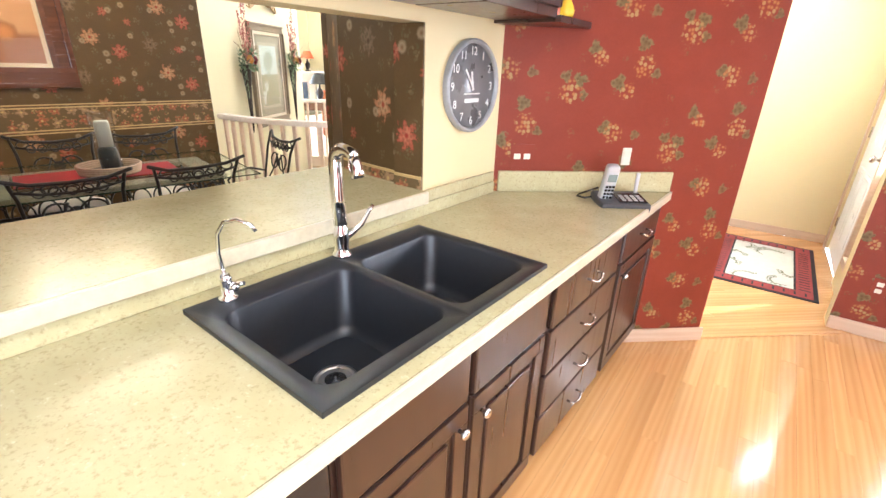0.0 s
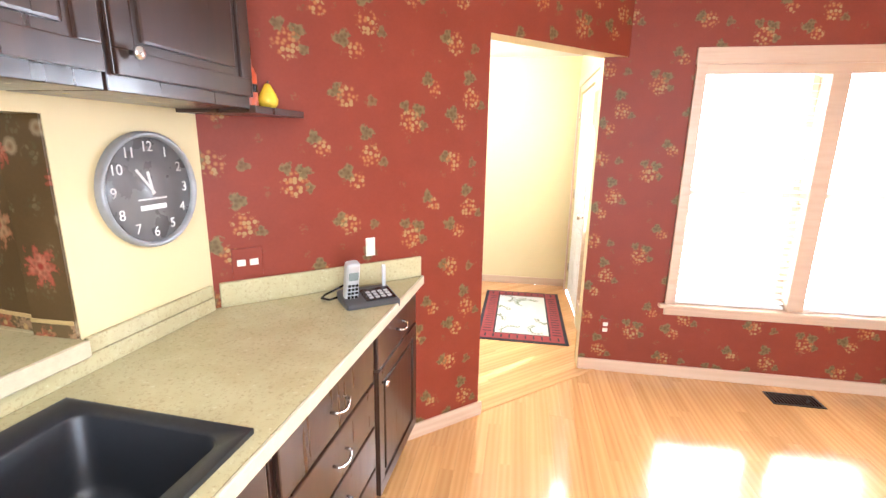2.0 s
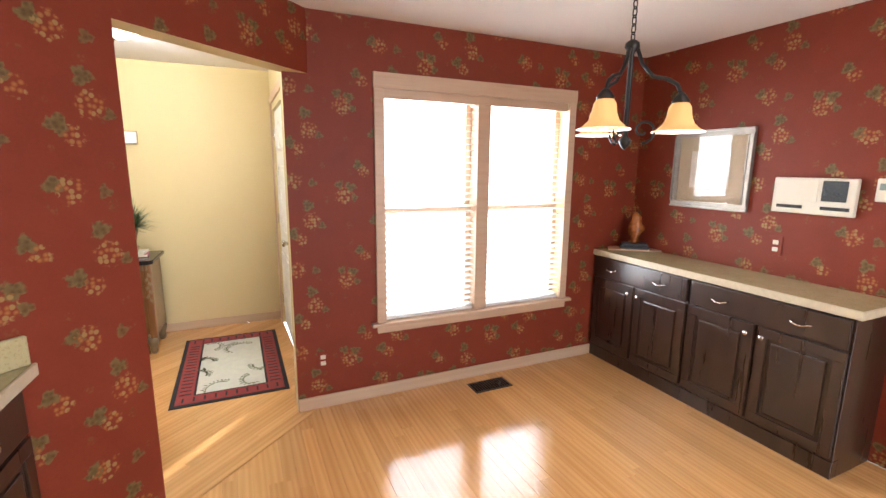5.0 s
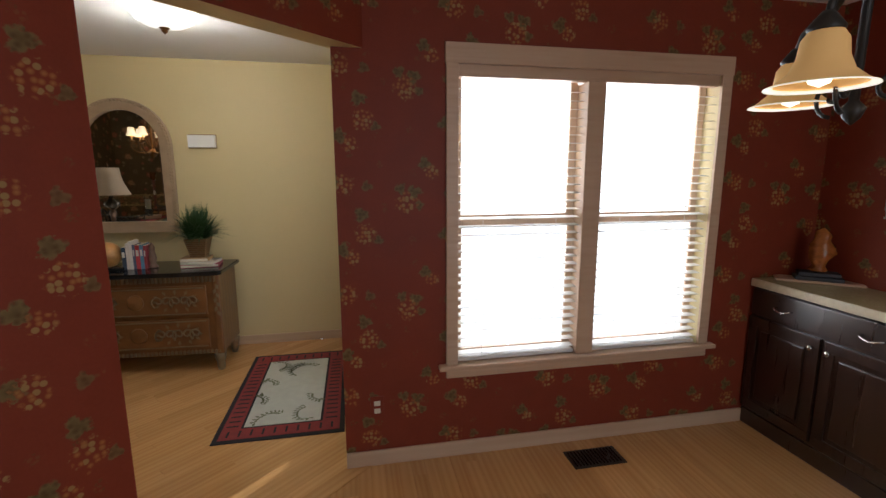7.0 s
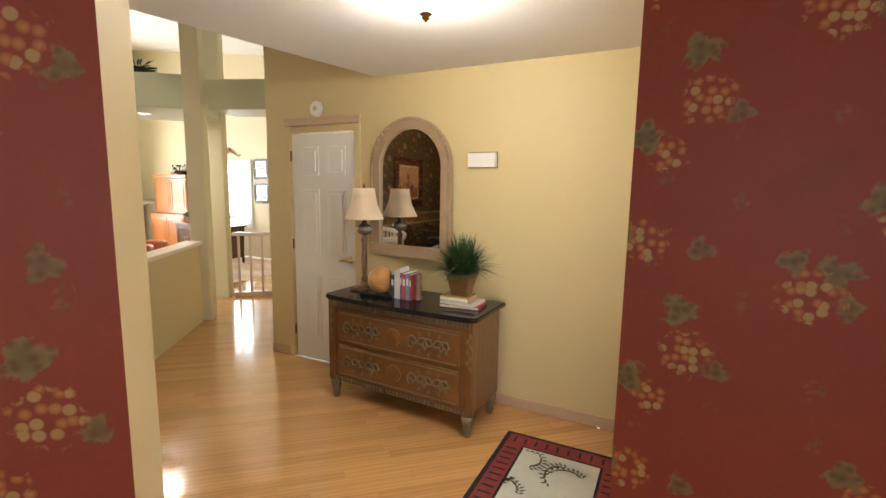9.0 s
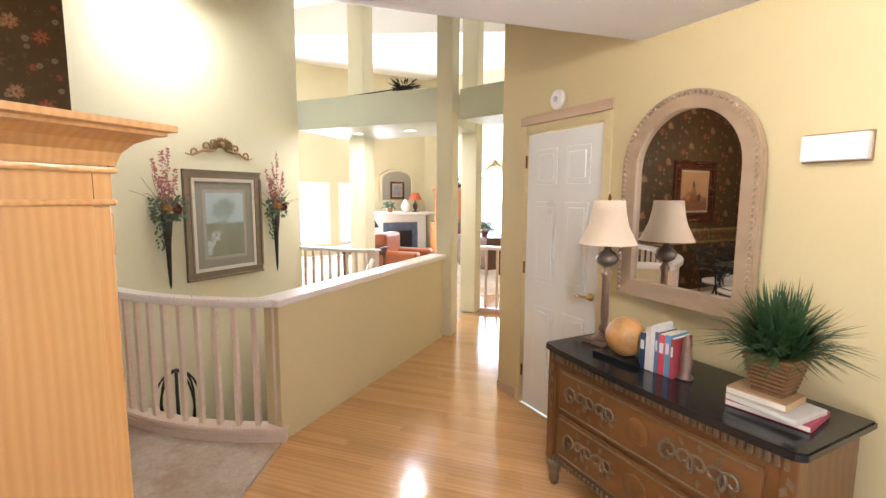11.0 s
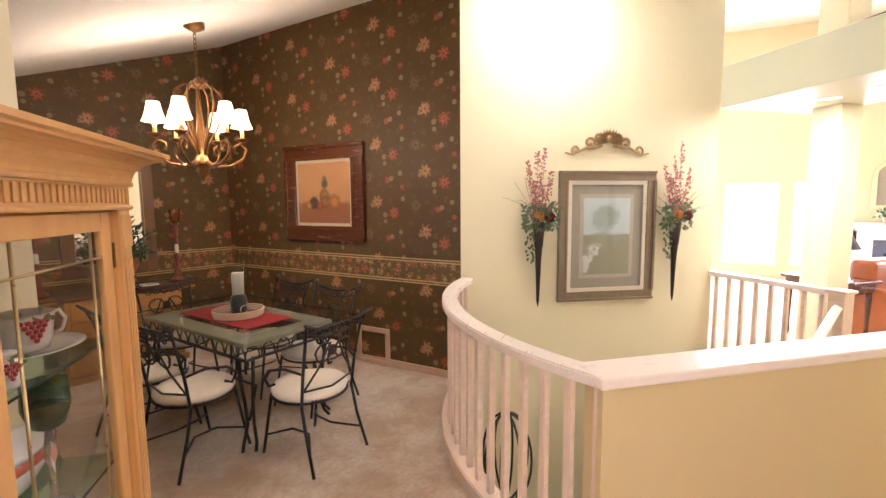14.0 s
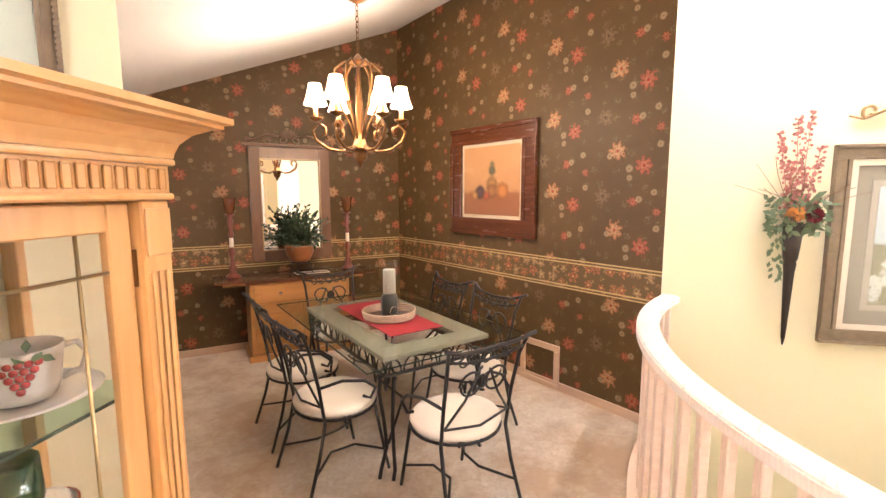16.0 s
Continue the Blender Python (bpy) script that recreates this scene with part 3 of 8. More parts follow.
MAPLE = wood("glossy_maple_floor", (0.50, 0.245, 0.080), (0.69, 0.40, 0.16), 0.16, (0.9, 16, 16), 0.34, 0.7)
CARPET, _t, _nn, _l, _b = nodes_of("beige_cut_pile_carpet")
_v = coords(_t)
_c = mixc(_t, step(_t, noisy(_t, _v, 1.8, 5.0, 0.7), 0.42, 0.58), (0.80, 0.68, 0.52), (0.52, 0.34, 0.19))
_c = mixc(_t, math_(_t, "MULTIPLY", step(_t, noisy(_t, _v, 40, 5.0, 0.75), 0.40, 0.62), 0.45), _c, (0.44, 0.30, 0.18))
_c = mixc(_t, math_(_t, "MULTIPLY", noisy(_t, _v, 95, 3.0, 0.7), 0.45), _c, (0.27, 0.19, 0.12))
_l.new(_c, _b.inputs["Base Color"])
_b.inputs["Roughness"].default_value = 0.95
_b.inputs["Sheen Weight"].default_value = 0.3
bump(_t, _b, noisy(_t, _v, 110, 4.0, 0.75), 1.0, 0.012)

# curved rail of the dining landing: an arc through three places
R0, R1, R2 = Vector((-3.93, 3.14)), Vector((-2.50, 3.68)), Vector((-2.02, 4.36))


def circle3(a, b, c):
    d = 2 * (a.x * (b.y - c.y) + b.x * (c.y - a.y) + c.x * (a.y - b.y))
    ux = (a.length_squared * (b.y - c.y) + b.length_squared * (c.y - a.y) + c.length_squared * (a.y - b.y)) / d
    uy = (a.length_squared * (c.x - b.x) + b.length_squared * (a.x - c.x) + c.length_squared * (b.x - a.x)) / d
    return Vector((ux, uy)), (Vector((ux, uy)) - a).length


RC, RR = circle3(R0, R1, R2)
_a0, _a2 = math.atan2(*(R0 - RC).yx), math.atan2(*(R2 - RC).yx)
if _a0 > _a2:
    _a2 += 2 * math.pi


def rail_pt(s, dr=0.0):
    a = _a0 + (_a2 - _a0) * s
    return RC.x + (RR + dr) * math.cos(a), RC.y + (RR + dr) * math.sin(a)


# floors
WOOD_EDGE = [(-2.0, 4.32), (-1.35, 3.9), (-0.75, 2.9), (-0.46, 2.56)]
floor_slab("floor_kitchen", [(-0.58, -1.5), (4.06, -1.5), (4.06, 4.085), (1.414, 4.085), A], -0.12, -0.012, MAPLE, "glossy pale maple strip floor of the kitchen")
floor_slab("floor_foyer", [*WOOD_EDGE[::-1], (-0.43, 2.43), (1.372, 4.0475), (1.40, 4.215), (1.345, 6.05), (-2.0, 6.05), (-2.0, 10.0), (-5.0, 10.0), (-5.0, 7.9), (-3.6, 6.36), (-2.12, 4.28)][1:], -0.12, -0.012, MAPLE, "maple strip floor of the foyer and hall")
_arc = [rail_pt(i / 24, 0.02) for i in range(25)]
floor_slab("floor_dining", [(-0.52, 2.36), *WOOD_EDGE[::-1], *[p for p in _arc[::-1]], PW, DC, DE], -0.12, 0.006, CARPET, "beige cut pile dining room carpet")
floor_slab("floor_great_room", [(-4.3, 5.9), (-3.5, 6.33), (-5.0, 7.9), (-5.0, 10), (-11, 10), (-11, 3.1), (-6.0, 3.1), (-5.28, 5.2)], -0.14, -0.006, CARPET, "beige carpet of the great room")
floor_slab("floor_stairwell", [(-6, 2.5), (-1.8, 2.5), (-1.8, 7), (-6, 7)], -2.5, -2.4, CARPET, "carpet at the foot of the stairs")
# well sides
bm = bmesh.new()
for i in range(24):
    p, q = rail_pt(i / 24, 0.0), rail_pt((i + 1) / 24, 0.0)
    vs = [bm.verts.new((x, y, z)) for x, y in (p, q) for z in (-2.4, -0.01)]
    bm.faces.new((vs[0], vs[2], vs[3], vs[1]))
bmesh.ops.solidify(bm, geom=bm.faces[:], thickness=0.02)
tagged(link("wall_stairwell_side", bm, CREAM), "cream curved side of the stairwell", "wall", kind="structure")
wall("wall_stairwell_half", H0, H1, -0.012, 0.12, CREAM, CREAM, CREAM, "cream stairwell side under the half wall", (), -2.4)
wall("wall_stairwell_far", H1, PE, -0.15, 0.1, CREAM, CREAM, CREAM, "cream stairwell side under the far rail", (), -2.4)

# ceilings
def ceiling(name, pts, label):
    bm = bmesh.new()
    lo = [bm.verts.new(p) for p in pts]
    hi = [bm.verts.new((p[0], p[1], p[2] + 0.1)) for p in pts]
    bm.faces.new(list(reversed(lo)))
    bm.faces.new(hi)
    n = len(pts)
    for i in range(n):
        bm.faces.new((lo[i], lo[(i + 1) % n], hi[(i + 1) % n], hi[i]))
    return tagged(link(name, bm, CEIL), label, "ceiling", kind="structure")


def fold(y):
    return -0.79 + 0.072 / 0.384 * (y - 6.05)


ceiling("ceiling_kitchen", [(-0.70, -1.6, 2.44), (4.2, -1.6, 2.44), (4.2, 4.215, 2.44), (1.36, 4.215, 2.44), (-0.49, 2.55, 2.44), (-0.52, 2.3, 2.44)], "flat white kitchen ceiling")
ceiling("ceiling_foyer", [(1.47, 4.215, 2.442), (1.47, 6.2, 2.442), (fold(6.2), 6.2, 2.442), (-1.26, 2.36, vault(-1.26, 2.36)), (-0.52, 2.36, 2.442), (-0.49, 2.55, 2.442), (1.36, 4.215, 2.442)], "flat white foyer ceiling")
ceiling("ceiling_vault", [(fold(6.2), 6.2, 2.442), (-6.6, 6.2, vault(-6.6, 6.2)), (-6.6, -1.5, vault(-6.6, -1.5)), (-0.52, -1.5, vault(-0.52, -1.5)), (-0.52, 2.36, vault(-0.52, 2.36)), (-1.26, 2.36, vault(-1.26, 2.36))], "white vaulted ceiling rising over the dining room")
ceiling("ceiling_great_room", [(-1.9, 6.2, ceil_z(-1.9, 6.2)), (-1.9, 10.2, 3.6), (-11.2, 10.2, 4.9), (-11.2, 2.9, 4.9), (-6.6, 2.9, 4.7), (-6.6, 6.2, 4.7)], "high white great room ceiling")
# soffit between stairs and great room
_bm, _bl = along(PE, (-3.55, 6.42))
s = link("soffit_beam", bx(0, _bl, 0.0, 1.15, 2.43, 2.80, 0.006), SAGE)
s.matrix_basis = _bm
tagged(s, "pale green plaster soffit beam with recessed lights", "beam", kind="structure")
_bm2, _bl2 = along((-3.42, 6.52), (-2.02, 7.05))
s = link("hall_beam", bx(0, _bl2, 0.0, 0.55, 2.43, 2.76, 0.006), SAGE)
s.matrix_basis = _bm2
tagged(s, "pale green plaster beam across the hallway", "beam", kind="structure")


def column(x, y, w, z0, z1, rot, label):
    ob = link("column", bx(-w / 2, w / 2, -w / 2, w / 2, z0, z1, 0.012, 2), CREAM)
    ob.matrix_basis = pose(x, y, 0, 0, 0, rot)
    return tagged(ob, label, "column", kind="structure")


column(-3.52, 6.43, 0.19, 0, 4.6, 36, "square pale column at the end of the half wall")
column(-4.28, 7.25, 0.22, 0, 4.6, 36, "square pale column beside the hallway rail")
column(-5.55, 6.15, 0.26, 0, 4.6, 36, "square pale column behind the stair rail")

# great room shell
wall("wall_great_west", (-11.0, 2.9), (-11.0, 10.1), 4.9, 0.15, CREAM, CREAM, CREAM, "pale great room wall with tall windows", [(1.7, 2.9, 0.4, 1.85), (3.445, 4.195, 0.4, 1.85), (4.6, 5.1, 0.4, 1.85)])
wall("wall_great_north", (-11.0, 10.0), (-1.9, 10.0), 4.9, 0.15, CREAM, CREAM, CREAM, "pale great room wall behind the console", [(2.9, 4.1, 0.75, 2.05)])
wall("wall_great_south", (-5.3, 3.13), (-11.1, 3.13), 4.9, 0.15, CREAM, CREAM, CREAM, "pale great room wall with a wide window", [(0.9, 2.5, 0.4, 2.2)])
wall("wall_hall_end", (-2.0, 10.1), (-2.0, 9.4), 4.6, 0.12, CREAM, CREAM, CREAM, "cream hall wall")

# ---- kitchen ----
GRANITE, _t, _nn, _l, _b = nodes_of("speckled_olive_beige_laminate")
_v = coords(_t)
_c = mixc(_t, noisy(_t, _v, 9, 5.0), (0.36, 0.31, 0.15), (0.50, 0.45, 0.27))
_c = mixc(_t, step(_t, noisy(_t, _v, 95, 4.0, 0.7), 0.36, 0.46), _c, (0.34, 0.29, 0.15))
_c = mixc(_t, step(_t, noisy(_t, _v, 60, 3.0, 0.7), 0.30, 0.38), _c, (0.50, 0.45, 0.28))
_l.new(_c, _b.inputs["Base Color"])
_b.inputs["Roughness"].default_value = 0.22
bump(_t, _b, noisy(_t, _v, 120, 2.0), 0.05, 0.0005)
EDGE = plain("pale_laminate_edge", (0.50, 0.43, 0.29), 0.4, 0, 0.2, 40, 0.1)
SINKBLACK = plain("black_granite_composite", (0.014, 0.015, 0.018), 0.36, 0, 0.25, 60, 0.25, 420)
STEEL = plain("brushed_steel", (0.55, 0.55, 0.55), 0.3, 1.0, 0.08, 30, 0.1, 260)


def panel_front(w, h, x, z, y=0.0, frame=0.055, raised=True):
    """A raised-panel front, its outer face at y - 0.02."""
    bm = bx(x, x + w, y - 0.011, y, z, z + h, 0.002)
    for a, b, c, d in ((0, w, 0, frame), (0, w, h - frame, h), (0, frame, frame, h - frame), (w - frame, w, frame, h - frame)):
        box(bm, x + a, x + b, y - 0.021, y - 0.0105, z + c, z + d, 0.003, 2)
    if raised:
        g = frame + 0.022
        box(bm, x + g, x + w - g, y - 0.019, y - 0.0105, z + g, z + h - g, 0.0075, 2)
    return bm


def knob(parent, x, z, y):
    part("knob", turned([(0.006, 0), (0.005, 0.010), (0.014, 0.018), (0.016, 0.024), (0.011, 0.030), (0.0, 0.031)], 14, pose(x, y, z, 90)), NICKEL, parent, "round brushed nickel knob")


def pull(parent, x, z, y, w=0.09, drop=-0.012):
    pts = [(x - w / 2, y, z), (x - w / 2, y - 0.018, z), *[(x + w * (i / 10 - 0.5), y - 0.024 - 0.008 * math.sin(math.pi * i / 10), z + drop * math.sin(math.pi * i / 10)) for i in range(11)], (x + w / 2, y - 0.018, z), (x + w / 2, y, z)]
    part("handle", tb(pts, 0.0048, 8), NICKEL, parent, "arched brushed nickel pull")


def base_unit(m, w, label, kind, depth=0.58, h=0.87, outline=None, group="kitchen base units", toe=0.10, hollow=False):
    """Front at y = 0 looking to -y; kind lists columns of (width, [(height, what)])."""
    c = thing("base_cabinet", m, label, "cabinet", group)
    bm = bmesh.new()
    if hollow:
        box(bm, 0, w, 0, depth, toe, 0.66, 0.002)
        box(bm, 0, w, 0, 0.018, 0.6605, h)
        box(bm, 0, 0.018, 0.0185, depth, 0.6605, h)
        box(bm, w - 0.018, w, 0.0185, depth, 0.6605, h)
        box(bm, 0.002, w - 0.002, 0.055, depth, 0.0, toe)
    elif outline:
        prism(bm, outline, toe, h)
        prism(bm, [(x, y + (0.06 if y < 0.05 else 0)) for x, y in outline], 0.0, toe)
    else:
        box(bm, 0, w, 0, depth, toe, h, 0.002)
        box(bm, 0.002, w - 0.002, 0.055 if toe > 0.05 else 0.0, depth, 0.0, toe)
    part("body", bm, DARKWOOD, c)
    x = 0.0
    for cw, rows in kind:
        z = h - 0.012
        for rh, what in rows:
            z -= rh
            g = 0.012
            if what == "drawer" or what == "false_front":
                d = part(what, bx(x + g, x + cw - g, -0.02, -0.0005, z + g / 2, z + rh - g / 2, 0.006, 2), DARKWOOD, c)
                if what == "drawer":
                    pull(d, x + cw / 2, z + rh * 0.52, -0.02)
            else:
                d = part("door", panel_front(cw - 2 * g, rh - g, x + g, z + g / 2, -0.0005), DARKWOOD, c)
                kx = x + cw - 0.05 if what == "door_r" else x + 0.05
                knob(d, kx, z + rh - 0.065, -0.02)
        x += cw
    return c


FX = 0.272                                      # face of the sink-side units
sink_side(base_unit(pose(FX, 0.98, 0, 0, 0, 90), 0.87, "espresso stained sink base cabinet with two raised-panel doors", [(0.43, [(0.17, "false_front"), (0.58, "door_r")]), (0.43, [(0.17, "false_front"), (0.58, "door_l")])], hollow=True))
sink_side(base_unit(pose(FX, 1.862, 0, 0, 0, 90), 0.66, "espresso stained cabinet with a stack of four drawers", [(0.66, [(0.188, "drawer")] * 4)]))
_yd = sink_diag(FX)
sink_side(base_unit(pose(FX, 2.54, 0, 0, 0, 90), 0.45, "espresso stained end cabinet with drawer over door", [(_yd - 2.555, [(0.17, "drawer"), (0.58, "door_l")])], outline=[(0, 0), (_yd - 2.545, 0), (0, 0.50)]))
sink_side(base_unit(pose(FX, -1.49, 0, 0, 0, 90), 1.84, "run of espresso stained base cabinets", [(0.46, [(0.17, "drawer"), (0.58, "door_r")])] * 4))
dw = sink_side(thing("dishwasher", pose(FX, 0.365, 0, 0, 0, 90), "black glossy dishwasher under the counter", "dishwasher"))
part("body", bx(0.004, 0.604, 0.0, 0.56, 0.02, 0.86, 0.004), BLACKGLOSS, dw)
part("door", bx(0.01, 0.598, -0.022, -0.001, 0.12, 0.72, 0.008, 2), BLACKGLOSS, dw)
_p = part("control_panel", bx(0.01, 0.598, -0.026, -0.001, 0.727, 0.855, 0.008, 2), BLACKGLOSS, dw)
part("display", bx(0.40, 0.54, -0.0285, -0.0265, 0.765, 0.82, 0.001), plain("smoked_display", (0.05, 0.06, 0.07), 0.1), _p)
part("handle", tb([(0.08, -0.03, 0.70), (0.08, -0.05, 0.70), (0.52, -0.05, 0.70), (0.52, -0.03, 0.70)], 0.007), STEEL, dw)

# worktop with the sink cut out
SX0, SX1, SY0, SY1 = -0.263, 0.267, 0.98, 1.828
CF = 0.318
top = sink_side(thing("worktop", pose(0, 0, 0), "speckled olive beige laminate worktop with pale edge", "worktop"))
bm = bmesh.new()
_i = 0.02
for o in ([(-0.358, -1.49), (CF - 0.012, -1.49), (CF - 0.012, SY0 + _i), (-0.358, SY0 + _i)], [(-0.358, SY0 + _i), (SX0 + _i, SY0 + _i), (SX0 + _i, SY1 - _i), (-0.358, SY1 - _i)],
          [(SX1 - _i, SY0 + _i), (CF - 0.012, SY0 + _i), (CF - 0.012, SY1 - _i), (SX1 - _i, SY1 - _i)],
          [(-0.358, SY1 - _i), (CF - 0.012, SY1 - _i), (CF - 0.012, sink_diag(CF - 0.012) - 0.003), (-0.358, sink_diag(-0.358) - 0.003)]):
    prism(bm, o, 0.872, 0.912)
part("slab", bm, GRANITE, top)
part("front_edge", bx(CF - 0.012, CF, -1.49, sink_diag(CF - 0.012) - 0.002, 0.868, 0.9125, 0.003), EDGE, top, "pale laminate front edge")
# splashes
bs = sink_side(thing("backsplash", pose(0, 0, 0), "speckled laminate upstand behind the counter", "backsplash"))
part("panel", bx(-0.359, -0.342, -1.49, 2.47, 0.9125, 0.966, 0.002), GRANITE, bs)
_m, _ = along(A, C)
_bmx = bx(0.02, 0.925, -0.018, -0.001, 0.9125, 1.015, 0.004)
bmesh.ops.transform(_bmx, matrix=TILT.inverted() @ _m, verts=_bmx.verts[:])
part("panel", _bmx, GRANITE, bs)
part("panel", bx(-0.359, -0.344, 1.966, 2.465, 0.967, 1.015, 0.003), GRANITE, bs)
# raised bar top through the opening
bar = sink_side(thing("bar_top", pose(0, 0, 0), "speckled laminate bar top in the pass-through", "worktop"))
part("slab", bx(-0.97, -0.334, -0.598, 1.956, 0.968, 1.016, 0.002), GRANITE, bar)
part("slab", bx(-0.97, -0.525, 1.9565, 2.01, 0.968, 1.016, 0.002), GRANITE, bar)
part("front_edge", bx(-0.3335, -0.321, -0.598, 1.956, 0.968, 1.017, 0.003), EDGE, bar, "pale laminate front edge")


def rrect(x0, x1, y0, y1, r, n=6):
    pts = []
    for cx, cy, a in ((x1 - r, y1 - r, 0), (x0 + r, y1 - r, 90), (x0 + r, y0 + r, 180), (x1 - r, y0 + r, 270)):
        for i in range(n + 1):
            t = radians(a + 90 * i / n)
            pts.append((cx + r * math.cos(t), cy + r * math.sin(t)))
    return pts


def loft(bm, loops, close=False):
    rows = [[bm.verts.new(p) for p in lp] for lp in loops]
    n = len(rows[0])
    for a, b in zip(rows, rows[1:]):
        for i in range(n):
            f = bm.faces.new((a[i], a[(i + 1) % n], b[(i + 1) % n], b[i]))
            f.smooth = True
    if close:
        bm.faces.new(rows[-1])
    return rows


sink = sink_side(thing("kitchen_sink", pose(0, 0, 0), "black granite composite double-bowl drop-in sink", "sink"))
DIVY = 1.42
bm = bmesh.new()
RIM = 0.926
for y0, y1, hy0, hy1 in ((SY0, DIVY, SY0 + 0.038, DIVY - 0.014), (DIVY, SY1, DIVY + 0.014, SY1 - 0.038)):
    hx0, hx1 = SX0 + 0.085, SX1 - 0.04
    outer = rrect(SX0, SX1, y0, y1, 0.0012)
    z3 = lambda o, z: [(x, y, z) for x, y in o]
    drop = 0.205
    loft(bm, [z3(outer, RIM), z3(rrect(hx0, hx1, hy0, hy1, 0.05), RIM), z3(rrect(hx0 + 0.004, hx1 - 0.004, hy0 + 0.004, hy1 - 0.004, 0.048), RIM - 0.008),
              z3(rrect(hx0 + 0.018, hx1 - 0.018, hy0 + 0.018, hy1 - 0.018, 0.05), RIM - drop + 0.03), z3(rrect(hx0 + 0.035, hx1 - 0.035, hy0 + 0.035, hy1 - 0.035, 0.05), RIM - drop)], True)
for a in ((SX0, SX1, SY0, SY0 + 0.003), (SX0, SX1, SY1 - 0.003, SY1), (SX0, SX0 + 0.003, SY0, SY1), (SX1 - 0.003, SX1, SY0, SY1)):
    box(bm, *a, 0.9125, RIM - 0.0005)
part("basin", bm, SINKBLACK, sink)
for cy in (1.21, 1.63):
    d = part("drain", turned([(0.058, 0), (0.057, 0.004), (0.046, 0.004), (0.043, -0.004), (0.0, -0.004)], 28, pose(0.0, cy, RIM - 0.2045)), STEEL, sink, "steel basket strainer")
    part("strainer", turned([(0.030, -0.003), (0.028, 0.001), (0.006, 0.002), (0.006, 0.010), (0, 0.010)], 20, pose(0.0, cy, RIM - 0.2045)), BLACKGLOSS, d)

fa = thing("kitchen_faucet", pose(-0.292, 1.445, RIM), "chrome pull-down kitchen faucet with side lever", "faucet")
part("base", turned([(0.030, 0), (0.030, 0.006), (0.024, 0.012), (0.021, 0.03), (0.024, 0.055), (0.022, 0.08), (0.016, 0.10), (0.014, 0.13), (0, 0.13)], 24), CHROME, fa)
part("neck", tb([(0, 0, 0.10), (-0.006, 0, 0.18), (-0.008, 0, 0.285)] + [(0.034 - 0.042 * math.cos(radians(a)), 0, 0.295 + 0.036 * math.sin(radians(a))) for a in range(0, 151, 15)], 0.021, 16, taper=lambda s: 1.0 - 0.25 * s), CHROME, fa)
part("spray_head", turned([(0.015, 0.014), (0.018, -0.006), (0.021, -0.03), (0.020, -0.045), (0.0, -0.045)], 20, pose(0.072, 0, 0.300, 0, -16)), CHROME, fa)
_lv = part("lever", tb([(0.0, 0.018, 0.055), (0.0, 0.045, 0.062), (0.012, 0.075, 0.085), (0.02, 0.10, 0.125), (0.022, 0.118, 0.14)], 0.0085, 12, taper=lambda s: 1.3 - 0.6 * s), CHROME, fa)
fl = thing("filter_faucet", pose(-0.30, 1.075, RIM), "small chrome filtered-water faucet with curved spout", "faucet")
part("base", turned([(0.024, 0), (0.023, 0.006), (0.014, 0.012), (0.013, 0.05), (0.016, 0.056), (0.010, 0.068), (0, 0.068)], 20), CHROME, fl)
part("spout", tb([(0, 0, 0.06), (-0.006, -0.004, 0.12), (-0.004, 0.0, 0.17), (0.01, 0.012, 0.20), (0.035, 0.03, 0.208), (0.06, 0.05, 0.195), (0.068, 0.056, 0.18)], 0.0052, 12), CHROME, fl)
part("lever", tb([(0.012, 0.004, 0.045), (0.035, 0.012, 0.048), (0.05, 0.018, 0.052)], 0.006, 10), CHROME, fl)
part("valve", turned([(0.011, 0), (0.012, 0.01), (0.009, 0.02), (0, 0.021)], 14, pose(0.018, 0.006, 0.034, 0, 60, 0)), CHROME, fl)

# telephone on the counter
ph = thing("telephone", pose(0.055, 2.70, 0.9125, 0, 0, 38) @ Matrix.Scale(1.2, 4), "silver and black cordless telephone on its answering base", "telephone")
SILVER = plain("silver_plastic", (0.48, 0.48, 0.48), 0.35, 0.3, 0.05, 30, 0.05)
part("base", bx(0.0, 0.19, -0.14, 0.0, 0.0, 0.035, 0.012, 3, m=pose(0, 0, 0, 8)), plain("dark_grey_plastic", (0.06, 0.06, 0.062), 0.35, 0.1, 0.1, 30, 0.05), ph)
part("keypad_panel", bx(0.07, 0.18, -0.125, -0.035, 0.0352, 0.039, 0.002, m=pose(0, 0, 0, 8)), BLACKGLOSS, ph)
_hs = part("handset", bx(0.008, 0.056, -0.10, -0.062, 0.03, 0.185, 0.014, 3, m=pose(0, 0.02, 0, 16)), SILVER, ph)
part("screen", bx(0.016, 0.048, -0.104, -0.1005, 0.125, 0.155, 0.001, m=pose(0, 0.02, 0, 16)), plain("grey_lcd", (0.20, 0.24, 0.22), 0.2), _hs)
bm = bmesh.new()
for i in range(3):
    for j in range(4):
        box(bm, 0.015 + i * 0.0125, 0.0245 + i * 0.0125, -0.1045, -0.1005, 0.055 + j * 0.015, 0.064 + j * 0.015, 0.001, m=pose(0, 0.02, 0, 16))
part("keys", bm, BLACKGLOSS, _hs, "black rubber keys")
bm = bmesh.new()
for i in range(4):
    for j in range(3):
        box(bm, 0.085 + i * 0.022, 0.10 + i * 0.022, -0.115 + j * 0.02, -0.102 + j * 0.02, 0.0392, 0.042, 0.001, m=pose(0, 0, 0, 8))
part("buttons", bm, SILVER, ph)
part("antenna", bx(0.165, 0.178, -0.03, -0.018, 0.03, 0.11, 0.004, 2), SILVER, ph)
